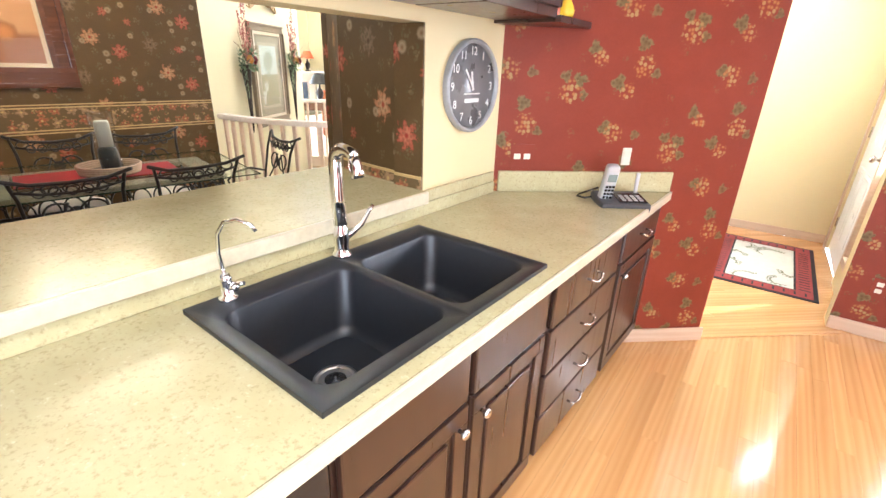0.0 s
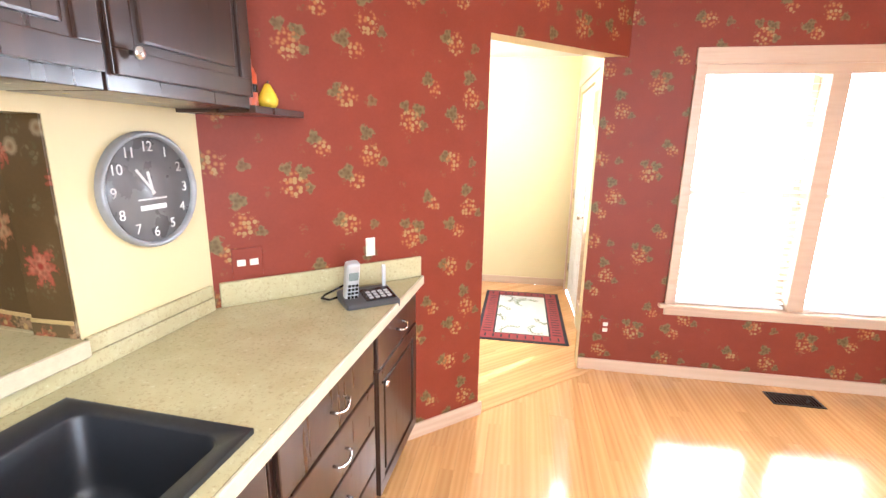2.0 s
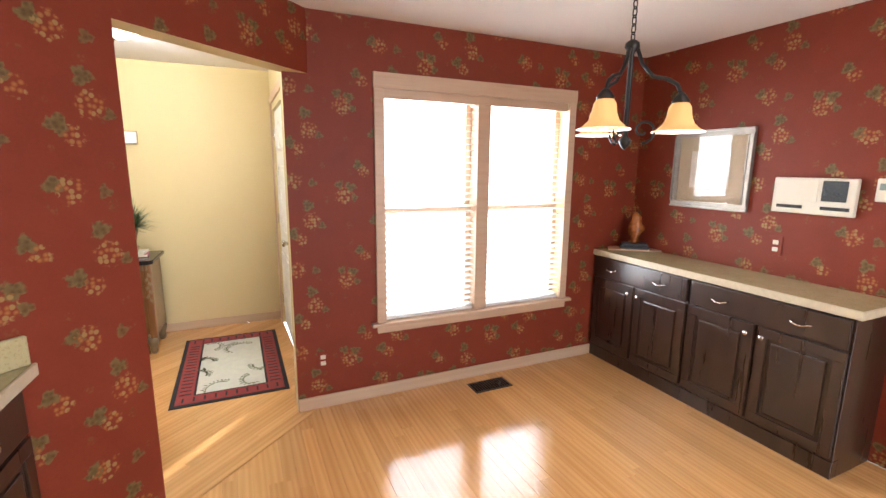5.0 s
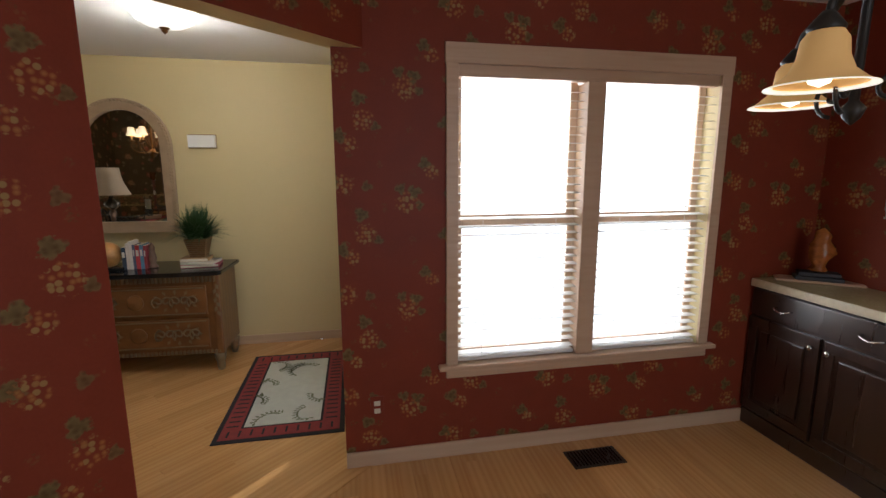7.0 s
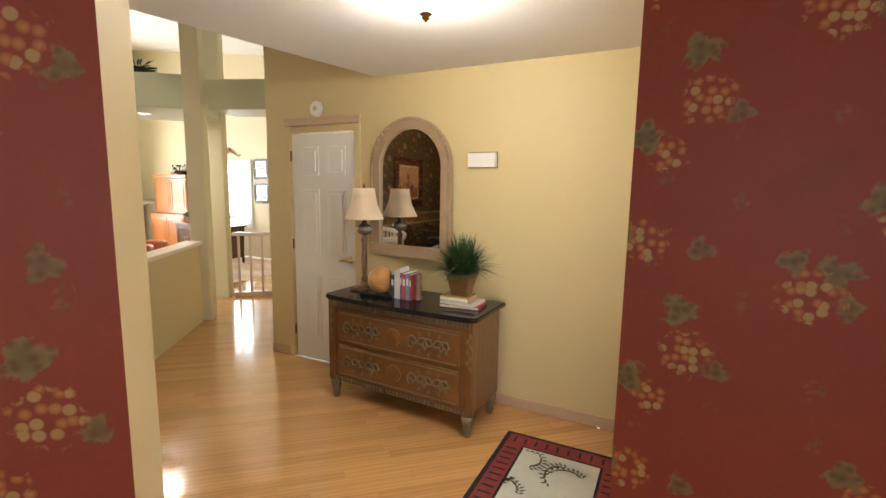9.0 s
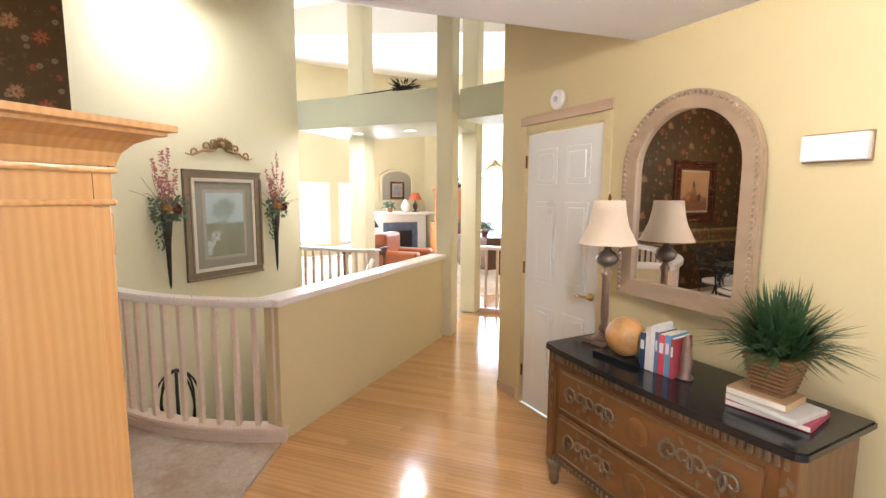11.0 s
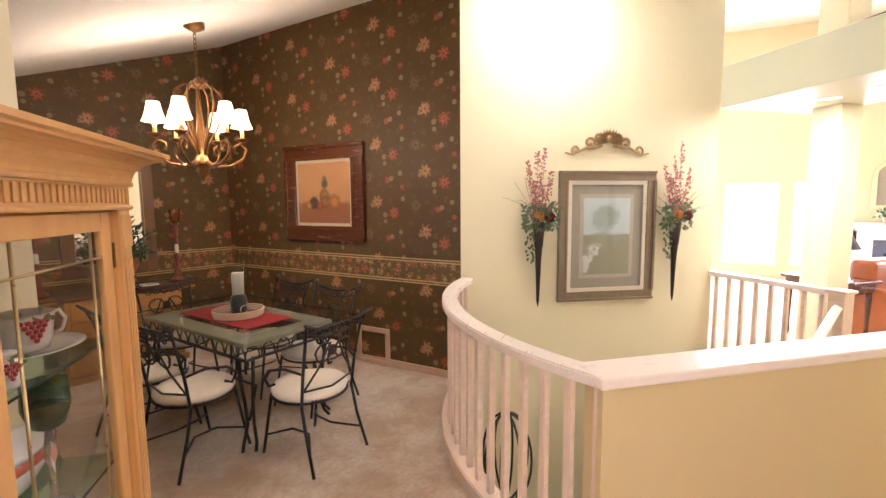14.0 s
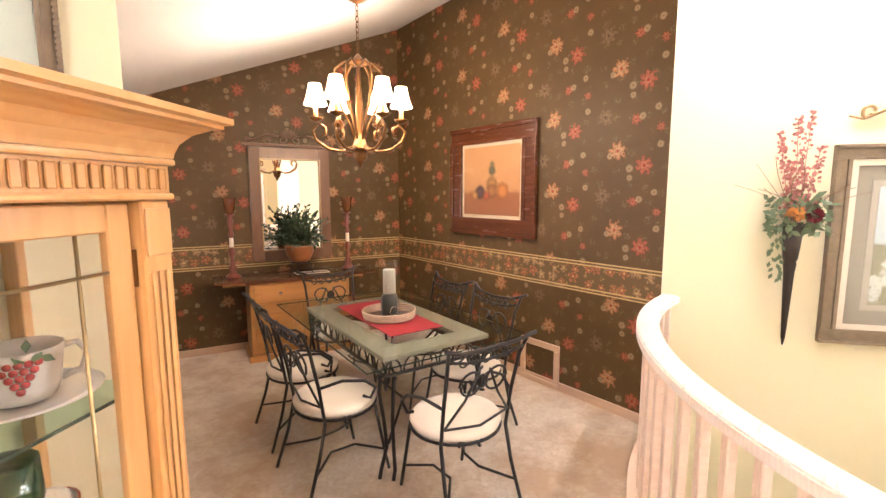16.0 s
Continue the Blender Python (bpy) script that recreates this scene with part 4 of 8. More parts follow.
part("cable", tb([(0.0, -0.02, 0.01), (-0.03, -0.03, 0.008), (-0.05, 0.0, 0.008), (-0.03, 0.03, 0.008), (0.05, 0.05, 0.03)], 0.004, 8), BLACKGLOSS, ph)

IVORY = plain("ivory_plastic", (0.66, 0.60, 0.48), 0.35, 0, 0.04, 20, 0.03)


def wall_plate(m, w, h, sockets, label, mat=None, face=None):
    """On a wall whose outside is local -y."""
    p = thing("wall_outlet", m, label, "outlet")
    part("plate", bx(-w / 2, w / 2, -0.006, 0, -h / 2, h / 2, 0.0025, 2), mat or IVORY, p)
    for x, z in sockets:
        part("socket", bx(x - 0.016, x + 0.016, -0.009, -0.0055, z - 0.013, z + 0.013, 0.003, 2), face or IVORY, p)
    return p


_dm, _ = along(A, C)
wall_plate(_dm @ pose(0.131, -0.001, 1.085), 0.115, 0.115, [(-0.024, 0.0), (0.024, 0.0)], "papered double switch plate with ivory toggles", RED_PAPER)
wall_plate(_dm @ pose(0.661, -0.001, 1.09), 0.045, 0.085, [(0, 0.018), (0, -0.018)], "ivory outlet with a plugged-in adapter")
wall_plate(pose(1.435, 4.084, 0.33), 0.07, 0.115, [(0, 0.02), (0, -0.022)], "ivory wall outlet low on red paper", RED_PAPER)
wall_plate(pose(4.059, 2.94, 1.10, 0, 0, -90), 0.075, 0.12, [(0, 0.022), (0, -0.022)], "ivory outlet in a red papered plate", RED_PAPER)

# wall clock
ck = thing("wall_clock", pose(-0.370, 2.25, 1.402, 0, 0, 87.3), "round black wall clock with grey rim and pale numerals", "clock")
# dark face; its base colour is lifted to grey to stand in for glare
CLOCKFACE = plain("glare_greyed_clock_face", (0.15, 0.14, 0.135), 0.28, 0, 0.35, 9, 0.1)
PALE = plain("pale_printed_ink", (0.62, 0.60, 0.56), 0.6, 0, 0.05, 30, 0)
_flat = pose(0, 0, 0, 90)
part("face", turned([(0.168, 0.002), (0.168, 0.012), (0, 0.012)], 48, _flat), CLOCKFACE, ck)
part("rim", turned([(0.182, 0.0), (0.182, 0.022), (0.174, 0.030), (0.166, 0.022), (0.164, 0.012)], 48, _flat, False), plain("weathered_grey_rim", (0.28, 0.275, 0.27), 0.4, 0.3, 0.3, 20, 0.2), ck)


def lettering(text, size, m, mat, name, parent, depth=0.0008):
    cu = bpy.data.curves.new(name, "FONT")
    cu.body, cu.size, cu.align_x, cu.align_y, cu.extrude = text, size, "CENTER", "CENTER", depth
    tmp = bpy.data.objects.new(name, cu)
    scene.collection.objects.link(tmp)
    bpy.context.view_layer.update()
    me = bpy.data.meshes.new_from_object(tmp)
    bpy.data.objects.remove(tmp)
    bpy.data.curves.remove(cu)
    me.transform(m)
    me.materials.clear()
    me.materials.append(mat)
    ob = new(name, me)
    ob.parent = parent
    return ob


for h in range(1, 13):
    a = radians(90 - 30 * h)
    lettering(str(h), 0.045, pose(0.135 * math.cos(a), -0.0135, 0.135 * math.sin(a), 90), PALE, "numeral", ck)
for ang, ln, w in ((128, 0.085, 0.010), (100, 0.06, 0.012)):
    part("hand", bx(-0.015, ln, -0.0165, -0.0145, -w / 2, w / 2, 0.001, m=pose(0, 0, 0.0, 0, -ang, 0)), PALE, ck)
part("text_line", bx(-0.055, 0.055, -0.0138, -0.0125, -0.030, -0.025), PALE, ck)
part("text_line", bx(-0.05, 0.05, -0.0138, -0.0125, -0.062, -0.046), PALE, ck)

# upper cabinets over the pass-through
UZ = 1.662


def upper_unit(m, w, label, ndoors, depth=0.272, h=0.777):
    c = thing("wall_cabinet", m, label, "cabinet", "kitchen wall units")
    part("body", bx(0, w, 0, depth, 0, h, 0.002), DARKWOOD, c)
    dwid = w / ndoors
    for i in range(ndoors):
        d = part("door", panel_front(dwid - 0.02, h - 0.05, i * dwid + 0.01, 0.035, -0.0005), DARKWOOD, c)
        knob(d, i * dwid + (0.05 if i % 2 else dwid - 0.05) if ndoors > 1 else 0.05, 0.085, -0.021)
    return c


upper_unit(pose(-0.085, 1.87, UZ, 0, 0, 90), 0.53, "espresso stained wall cabinet with a raised-panel door", 1)
upper_unit(pose(-0.085, 0.97, UZ, 0, 0, 90), 0.89, "espresso stained double-door wall cabinet", 2)
upper_unit(pose(-0.085, 0.05, UZ, 0, 0, 90), 0.91, "espresso stained double-door wall cabinet", 2)
sh = thing("corner_shelf", pose(0, 0, UZ), "dark stained corner shelf at the end of the cabinets", "shelf")
bm = bmesh.new()
prism(bm, [(-0.396, 2.402), (-0.068, 2.402), (-0.068, 2.742), (-0.396, 2.449)], -0.012, 0.012)
part("board", bm, DARKWOOD, sh)
pear = thing("ceramic_pear", pose(-0.135, 2.60, UZ + 0.0125), "yellow ceramic pear on the corner shelf", "ornament")
part("fruit", turned([(0.0, 0.0), (0.022, 0.002), (0.034, 0.018), (0.036, 0.035), (0.028, 0.055), (0.017, 0.075), (0.010, 0.088), (0, 0.092)], 18), plain("yellow_glaze", (0.75, 0.48, 0.03), 0.2, 0, 0.1, 20, 0.02), pear)
part("stem", tb([(0, 0, 0.088), (0.003, 0, 0.10)], 0.003, 6), DARKWOOD, pear)
bt = thing("spice_bottle", pose(-0.15, 2.505, UZ + 0.0125), "red and black layered decorative bottle", "bottle")
part("body", turned([(0.026, 0), (0.028, 0.01), (0.028, 0.11), (0.014, 0.14), (0.012, 0.17), (0, 0.17)], 18), plain("orange_red_layers", (0.55, 0.10, 0.03), 0.3, 0, 0.5, 40, 0.1), bt)
part("cap", turned([(0.014, 0.17), (0.014, 0.20), (0, 0.202)], 14), BLACKGLOSS, bt)
part("band", turned([(0.0285, 0.05), (0.0287, 0.052), (0.0287, 0.075), (0.0285, 0.077)], 18, None, False), BLACKGLOSS, bt)

# ---- window ----
win = thing("window_1", pose(0, 0, 0), "double-hung twin window with pale oak casing", "window", kind="structure")
cy = 4.085
for a in ((1.80, 1.862, 0.53, 2.06), (3.308, 3.37, 0.53, 2.06)):
    part("casing", bx(a[0], a[1], cy - 0.018, cy - 0.001, a[2], a[3], 0.004, 2), TRIM, win)
part("casing", bx(1.795, 3.375, cy - 0.02, cy - 0.001, 2.04, 2.135, 0.005, 2), TRIM, win)
part("window_sill", bx(1.76, 3.41, cy - 0.045, cy + 0.05, 0.508, 0.532, 0.006, 2), TRIM, win)
part("apron", bx(1.80, 3.37, cy - 0.016, cy - 0.001, 0.455, 0.507, 0.004), TRIM, win)
part("valance", bx(1.862, 3.308, cy + 0.004, cy + 0.055, 1.985, 2.048, 0.004, 2), TRIM, win, "pale oak blind valance")
MX0, MX1 = 2.535, 2.635
part("mullion", bx(MX0, MX1, cy - 0.012, cy + 0.11, 0.533, 1.984, 0.004), TRIM, win)
for x0, x1 in ((1.862, MX0), (MX1, 3.308)):
    for z0, z1, dy in ((0.535, 1.285, 0.078), (1.265, 2.045, 0.098)):
        fr = bmesh.new()
        for a in ((x0, x0 + 0.04, z0, z1), (x1 - 0.04, x1, z0, z1), (x0 + 0.04, x1 - 0.04, z0, z0 + 0.045), (x0 + 0.04, x1 - 0.04, z1 - 0.035, z1)):
            box(fr, a[0], a[1], cy + dy, cy + dy + 0.02, a[2], a[3], 0.002)
        s = part("sash", fr, TRIM, win)
        g = part("pane", bx(x0 + 0.04, x1 - 0.04, cy + dy + 0.008, cy + dy + 0.012, z0 + 0.045, z1 - 0.035), GLASS, s)
        g.visible_shadow = False
    part("latch", bx((x0 + x1) / 2 - 0.025, (x0 + x1) / 2 + 0.025, cy + 0.066, cy + 0.078, 1.285, 1.30, 0.003), BRONZE, win)
BLIND = plain("white_blind_slat", (0.78, 0.76, 0.72), 0.45, 0, 0.03, 10, 0.05)
_me = None
for x0, x1 in ((1.866, MX0 - 0.004), (MX1 + 0.004, 3.304)):
    bl = thing("window_blind", pose((x0 + x1) / 2, cy + 0.036, 0.0), "white horizontal slat blind, lowered with open slats", "blind", "window blinds")
    me = None
    for i in range(33):
        z = 0.575 + i * 0.0425
        if me is None:
            sl = part("slat", bx(-(x1 - x0) / 2, (x1 - x0) / 2, -0.023, 0.023, -0.0012, 0.0012, m=pose(0, 0, 0, 7)), BLIND, bl)
            me = sl.data
            sl.location.z = z
        else:
            sl = new("slat", me)
            sl.parent = bl
            sl.location.z = z
    part("bottom_rail", bx(-(x1 - x0) / 2, (x1 - x0) / 2, -0.023, 0.023, 0.535, 0.555, 0.003), BLIND, bl)
    for cx in (-0.2, 0.2):
        part("cord", tb([(cx, -0.02, 0.55), (cx, -0.02, 1.955)], 0.0012, 5), BLIND, bl)

# floor register
rg = thing("floor_register", pose(2.59, 3.91, 0.0), "dark brown louvred floor register", "vent")
part("frame", bx(-0.15, 0.15, -0.075, 0.075, -0.004, 0.005, 0.002), plain("dark_register_metal", (0.05, 0.035, 0.025), 0.45, 0.6, 0.2, 20, 0.1), rg)
for i in range(14):
    part("louvre", bx(-0.135 + i * 0.0195, -0.128 + i * 0.0195, -0.06, 0.06, 0.0052, 0.009), BLACKGLOSS, rg)

# ---- east cabinets ----
EX = 3.675
for y1, lab in ((4.082, "espresso stained base cabinet with wide drawer over two doors"), (3.20, "espresso stained base cabinet with wide drawer over two doors")):
    w = 0.88
    c = base_unit(pose(EX, y1, 0, 0, 0, -90), w, lab, [(w / 2, [(0.16, "none"), (0.60, "door_r")]), (w / 2, [(0.16, "none"), (0.60, "door_l")])][:0], depth=0.38, group="sideboard base units", toe=0.10)
    d = part("drawer", bx(0.012, w - 0.012, -0.02, -0.0005, 0.705, 0.855, 0.006, 2), DARKWOOD, c)
    pull(d, w * 0.25, 0.78, -0.02)
    pull(d, w * 0.75, 0.78, -0.02)
    for i in range(2):
        d = part("door", panel_front(w / 2 - 0.02, 0.57, i * w / 2 + 0.01, 0.12, -0.0005), DARKWOOD, c)
        knob(d, w / 2 + (-0.045 if i == 0 else 0.045), 0.635, -0.021)
    part("plinth", bx(0, w, -0.004, 0.05, 0.0, 0.098, 0.003), DARKWOOD, c)
et = thing("worktop", pose(0, 0, 0), "speckled olive laminate top on the low cabinets", "worktop")
part("slab", bx(EX - 0.018, 4.058, 2.30, 4.083, 0.872, 0.912, 0.002), GRANITE, et)
part("front_edge", bx(EX - 0.03, EX - 0.0185, 2.29, 4.083, 0.868, 0.9125, 0.003), EDGE, et, "pale laminate front edge")
part("side_edge", bx(EX - 0.018, 4.058, 2.289, 2.2995, 0.868, 0.9125, 0.003), EDGE, et)

bd = thing("wooden_board", pose(3.93, 3.93, 0.9125, 0, 0, -40), "thin pale wooden board lying on the worktop", "board")
part("board", bx(-0.20, 0.20, -0.07, 0.07, 0, 0.012, 0.004, 2), TRIM, bd)
bk = thing("book_pair", pose(3.925, 3.925, 0.925, 0, 0, -40), "two dark books stacked under the figurine", "books")
for i, (w, d) in enumerate(((0.11, 0.05), (0.095, 0.045))):
    part("book", bx(-w, w, -d, d, i * 0.024, i * 0.024 + 0.022, 0.003), plain("dark_book_cloth", (0.03, 0.03, 0.035), 0.5, 0, 0.3, 30, 0.2), bk)
fg = thing("rooster_figurine", pose(3.925, 3.925, 0.9735), "dark brown glazed figurine standing on dark books", "figurine")
bm = turned([(0.03, 0), (0.045, 0.01), (0.03, 0.03), (0.045, 0.07), (0.058, 0.11), (0.05, 0.15), (0.034, 0.18), (0.038, 0.205), (0.03, 0.23), (0.0, 0.25)], 18)
for v in bm.verts:
    k = noise.noise(v.co * 30)
    v.co += Vector((v.co.x, v.co.y, 0)) * k * 0.5
part("figure", bm, plain("dark_amber_glaze", (0.30, 0.10, 0.022), 0.2, 0, 0.85, 25, 0.1), fg)


def framed(m, w, h, fw, frame_mat, mat_mat, art_mat, label, category, mw=0.05, name="framed_picture", ridges=0, depth=0.03, mat2=None, lip=None):
    """Local -y is the outside; centred."""
    p = thing(name, m, label, category)
    prof = ((0.0, 0.25, 1.0), (0.25, 0.75, 0.65), (0.75, 1.0, 0.8))
    for nm, (a0, a1, b0, b1), hor in (("frame_rail", (-w / 2, w / 2, h / 2 - fw, h / 2), 1), ("frame_rail", (-w / 2, w / 2, -h / 2, -h / 2 + fw), -1), ("frame_stile", (-w / 2, -w / 2 + fw, -h / 2 + fw, h / 2 - fw), -2), ("frame_stile", (w / 2 - fw, w / 2, -h / 2 + fw, h / 2 - fw), 2)):
        bm = bmesh.new()
        for s0, s1, dd in prof:
            if hor == 1:
                c = (a0, a1, b1 - fw * s1, b1 - fw * s0)
            elif hor == -1:
                c = (a0, a1, b0 + fw * s0, b0 + fw * s1)
            elif hor == -2:
                c = (a0 + fw * s0, a0 + fw * s1, b0, b1)
            else:
                c = (a1 - fw * s1, a1 - fw * s0, b0, b1)
            box(bm, c[0], c[1], -depth * dd, -0.001, c[2], c[3], 0.003, 2)
        if ridges and abs(hor) == 2:
            n = int((b1 - b0) / ridges)
            e = a0 if hor == -2 else a1 - fw * 0.3
            for i in range(n):
                box(bm, e, e + fw * 0.3, -depth * 1.08, -depth * 0.9, b0 + i * ridges, b0 + (i + 0.55) * ridges)
        part(nm, bm, frame_mat, p)
    part("mat_board", bx(-w / 2 + fw, w / 2 - fw, -0.012, -0.002, -h / 2 + fw, h / 2 - fw), mat_mat, p)
    iw, ih = w / 2 - fw - mw, h / 2 - fw - mw
    if lip:
        ow, oh, lw = w / 2 - fw - 0.0005, h / 2 - fw - 0.0005, fw * 0.42
        for a in ((-ow, ow, oh - lw, oh), (-ow, ow, -oh, -oh + lw), (-ow, -ow + lw, -oh + lw, oh - lw), (ow - lw, ow, -oh + lw, oh - lw)):
            part("inner_lip", bx(a[0], a[1], -depth * 0.62, -0.0205, a[2], a[3], 0.003, 2), lip, p, "pale inner lip of the frame")
    if mat2:
        part("inner_mat", bx(-iw - 0.035, iw + 0.035, -0.0145, -0.0125, -ih - 0.035, ih + 0.035), mat2, p)
    part("print", bx(-iw, iw, -0.0165, -0.0149, -ih, ih), art_mat, p)
    g = part("glazing", bx(-w / 2 + fw, w / 2 - fw, -0.0195, -0.0185, -h / 2 + fw, h / 2 - fw), GLASS, p)
    g.visible_shadow = False
    return p


SILVERFRAME = plain("antique_silver_frame", (0.30, 0.27, 0.23), 0.35, 0.6, 0.35, 30, 0.25)
TANMAT = plain("tan_mat_board", (0.42, 0.33, 0.22), 0.8, 0, 0.05, 20, 0.1)
framed(pose(4.058, 3.43, 1.565, 0, 0, -90), 0.58, 0.55, 0.045, SILVERFRAME, TANMAT, plain("pale_sketch_print", (0.55, 0.50, 0.42), 0.7, 0, 0.3, 14, 0), "silver framed print under glass reflecting the window", "picture", 0.10)
it = thing("intercom", pose(4.058, 2.77, 1.42, 0, 0, -90), "cream wall intercom with black speaker and two slots", "intercom")
part("body", bx(-0.21, 0.21, -0.035, -0.001, -0.105, 0.105, 0.008, 2), IVORY, it)
part("speaker", bx(0.05, 0.17, -0.038, -0.0355, -0.025, 0.09, 0.003), BLACKGLOSS, it)
for x0 in (-0.18, 0.05):
    part("slot", bx(x0, x0 + 0.14, -0.0375, -0.0355, -0.075, -0.055, 0.001), BLACKGLOSS, it)
part("grille", bx(-0.19, 0.03, -0.0375, -0.0355, -0.035, 0.09, 0.003), IVORY, it)
th = thing("thermostat", pose(4.058, 2.44, 1.47, 0, 0, -90), "small ivory thermostat on red paper", "thermostat")
part("body", bx(-0.045, 0.045, -0.03, -0.001, -0.06, 0.06, 0.006, 2), IVORY, th)
part("dial", bx(-0.03, 0.03, -0.033, -0.0305, 0.0, 0.035, 0.002), plain("grey_lcd", (0.2, 0.24, 0.22), 0.2), th)
strip("door_trim", (4.06, 2.235), (4.06, 2.165), 0, 2.06, 0.018, TRIM, "pale oak door casing", "trim")
strip("door_trim", (4.06, 1.21), (4.06, 1.14), 0, 2.06, 0.018, TRIM, "pale oak door casing", "trim")
dr = thing("door_2", pose(4.10, 2.05, 0, 0, 0, -90), "closed pale kitchen side door", "door", kind="structure")
part("leaf", bx(0.0, 0.835, 0.0, 0.04, 0.005, 2.045, 0.003), WHITE, dr)

# ---- pendant over the breakfast table ----
pn = thing("pendant_light", pose(2.69, 2.91, 0), "dark iron three-arm pendant with amber glass bell shades", "pendant lamp")
part("canopy", turned([(0.06, 2.44), (0.058, 2.425), (0.03, 2.41), (0.01, 2.40), (0, 2.40)], 24), IRON, pn)
bm = bmesh.new()
for i in range(7):
    z = 2.395 - i * 0.036
    pts = [(0.011 * math.cos(radians(a)), 0, z - 0.022 + 0.024 * math.sin(radians(a))) for a in range(0, 360, 30)]
    if i % 2:
        pts = [(0, x, zz) for x, _, zz in pts]
    tube(bm, pts, 0.0032, 6, True)
part("chain", bm, IRON, pn)
part("stem", turned([(0.008, 2.15), (0.03, 2.135), (0.034, 2.115), (0.012, 2.09), (0.012, 1.72), (0.03, 1.70), (0.02, 1.675), (0.006, 1.66), (0, 1.655)], 18), IRON, pn)
AMBER = glow("amber_glass_shade", (1.0, 0.55, 0.18), 0.5, (0.70, 0.44, 0.16))
AMBER_LIP = glow("frosted_shade_lip", (1.0, 0.88, 0.66), 3.0)
BULB = glow("lamp_bulb", (1.0, 0.82, 0.55), 14.0)
for k in range(3):
    a = radians(80 + 120 * k)
    u = Vector((math.cos(a), math.sin(a), 0))
    z_ = Vector((0, 0, 1))
    arm = [u * 0.02 + z_ * 2.12, u * 0.05 + z_ * 2.04, u * 0.10 + z_ * 1.985, u * 0.165 + z_ * 1.97, u * 0.205 + z_ * 1.945, u * 0.225 + z_ * 1.90]
    part("arm", tb(arm, 0.009, 10), IRON, pn)
    part("scroll", tb(spiral(u * 0.075 + z_ * 1.745, u, z_, 0.06, 0.012, -90, 320, 22), 0.006, 8), IRON, pn)
    c = u * 0.225
    part("socket", turned([(0.035, 1.86), (0.04, 1.872), (0.02, 1.90), (0.012, 1.91), (0, 1.91)], 18, pose(c.x, c.y, 0)), IRON, pn)
    s = part("shade", turned([(0.035, 1.865), (0.048, 1.845), (0.053, 1.805), (0.066, 1.772), (0.095, 1.746), (0.112, 1.738)], 28, pose(c.x, c.y, 0), False), AMBER, pn, "amber glass bell shade")
    part("lip", turned([(0.112, 1.738), (0.115, 1.735), (0.095, 1.7405)], 28, pose(c.x, c.y, 0), False), AMBER_LIP, s)
    part("bulb", turned([(0, 1.735), (0.022, 1.745), (0.03, 1.77), (0.02, 1.80), (0.012, 1.83), (0, 1.83)], 14, pose(c.x, c.y, 0)), BULB, pn)
hk = thing("ceiling_hook", pose(2.62, 3.05, 2.44), "small dark ceiling hook", "hook")
part("hook", tb([(0, 0, 0), (0, 0, -0.03), (0.015, 0, -0.045), (0.022, 0, -0.03)], 0.004, 8), IRON, hk)

# baseboards and threshold
BZ = 0.085
strip("baseboard", (1.27, 4.085), (3.67, 4.085), 0.0, BZ, 0.014, TRIM, "pale oak baseboard", "baseboard")
_p = Vector((*A, 0))
_q0, _q1 = _p + DIAG * 0.83, _p + DIAG * (JAMB + 0.02)
strip("baseboard", (_q0.x, _q0.y), (_q1.x, _q1.y), 0.0, BZ, 0.016, TRIM, "pale oak baseboard", "baseboard")
_q0, _q1 = _p + DIAG * JAMB, _p + DIAG * 2.38
strip("threshold", (_q0.x, _q0.y), (_q1.x, _q1.y), 0.0, 0.005, 0.0, MAPLE, "maple threshold strip between kitchen and foyer", "threshold", -0.035, 0.002)

# ---- foyer ----
fl_ = thing("flush_ceiling_light", pose(0.36, 4.78, 2.44), "frosted glass bowl ceiling light with bronze finial", "ceiling light")
part("canopy", turned([(0.09, 0), (0.088, -0.018), (0.05, -0.03), (0, -0.03)], 28), BRONZE, fl_)
_bowl = part("bowl", turned([(0.17, -0.035), (0.172, -0.042), (0.15, -0.075), (0.10, -0.105), (0.03, -0.12), (0.0, -0.121)], 36), glow("frosted_light_bowl", (1.0, 0.9, 0.74), 4.0, (0.85, 0.82, 0.75)), fl_)
_bowl.visible_shadow = False
part("finial", turned([(0.022, -0.118), (0.03, -0.124), (0.014, -0.132), (0.018, -0.14), (0.006, -0.15), (0, -0.158)], 18), BRONZE, fl_)

RUGRED = plain("rug_red_pile", (0.204, 0.03, 0.027), 0.95, 0, 0.35, 30, 0.8, 260)
RUGBLACK = plain("rug_black_pile", (0.016, 0.014, 0.016), 0.95, 0, 0.2, 30, 0.8, 260)
RUGIVORY = plain("rug_ivory_pile", (0.50, 0.50, 0.42), 0.95, 0, 0.12, 18, 0.8, 260)
RUGLEAF = plain("rug_olive_leaf", (0.16, 0.17, 0.09), 0.95, 0, 0.3, 30, 0.6, 260)
rug = thing("rug", pose(0.875, 5.07, 0.0), "ivory rug with leaf sprigs inside a red and black border", "rug")
part("base", bx(-0.375, 0.375, -0.64, 0.64, -0.004, 0.006, 0.002), RUGBLACK, rug)
bm = bmesh.new()
for a in ((-0.345, 0.345, -0.61, -0.50), (-0.345, 0.345, 0.50, 0.61), (-0.345, -0.24, -0.50, 0.50), (0.24, 0.345, -0.50, 0.50)):
    box(bm, *a, 0.0062, 0.009, 0.001)
part("red_border", bm, RUGRED, rug)
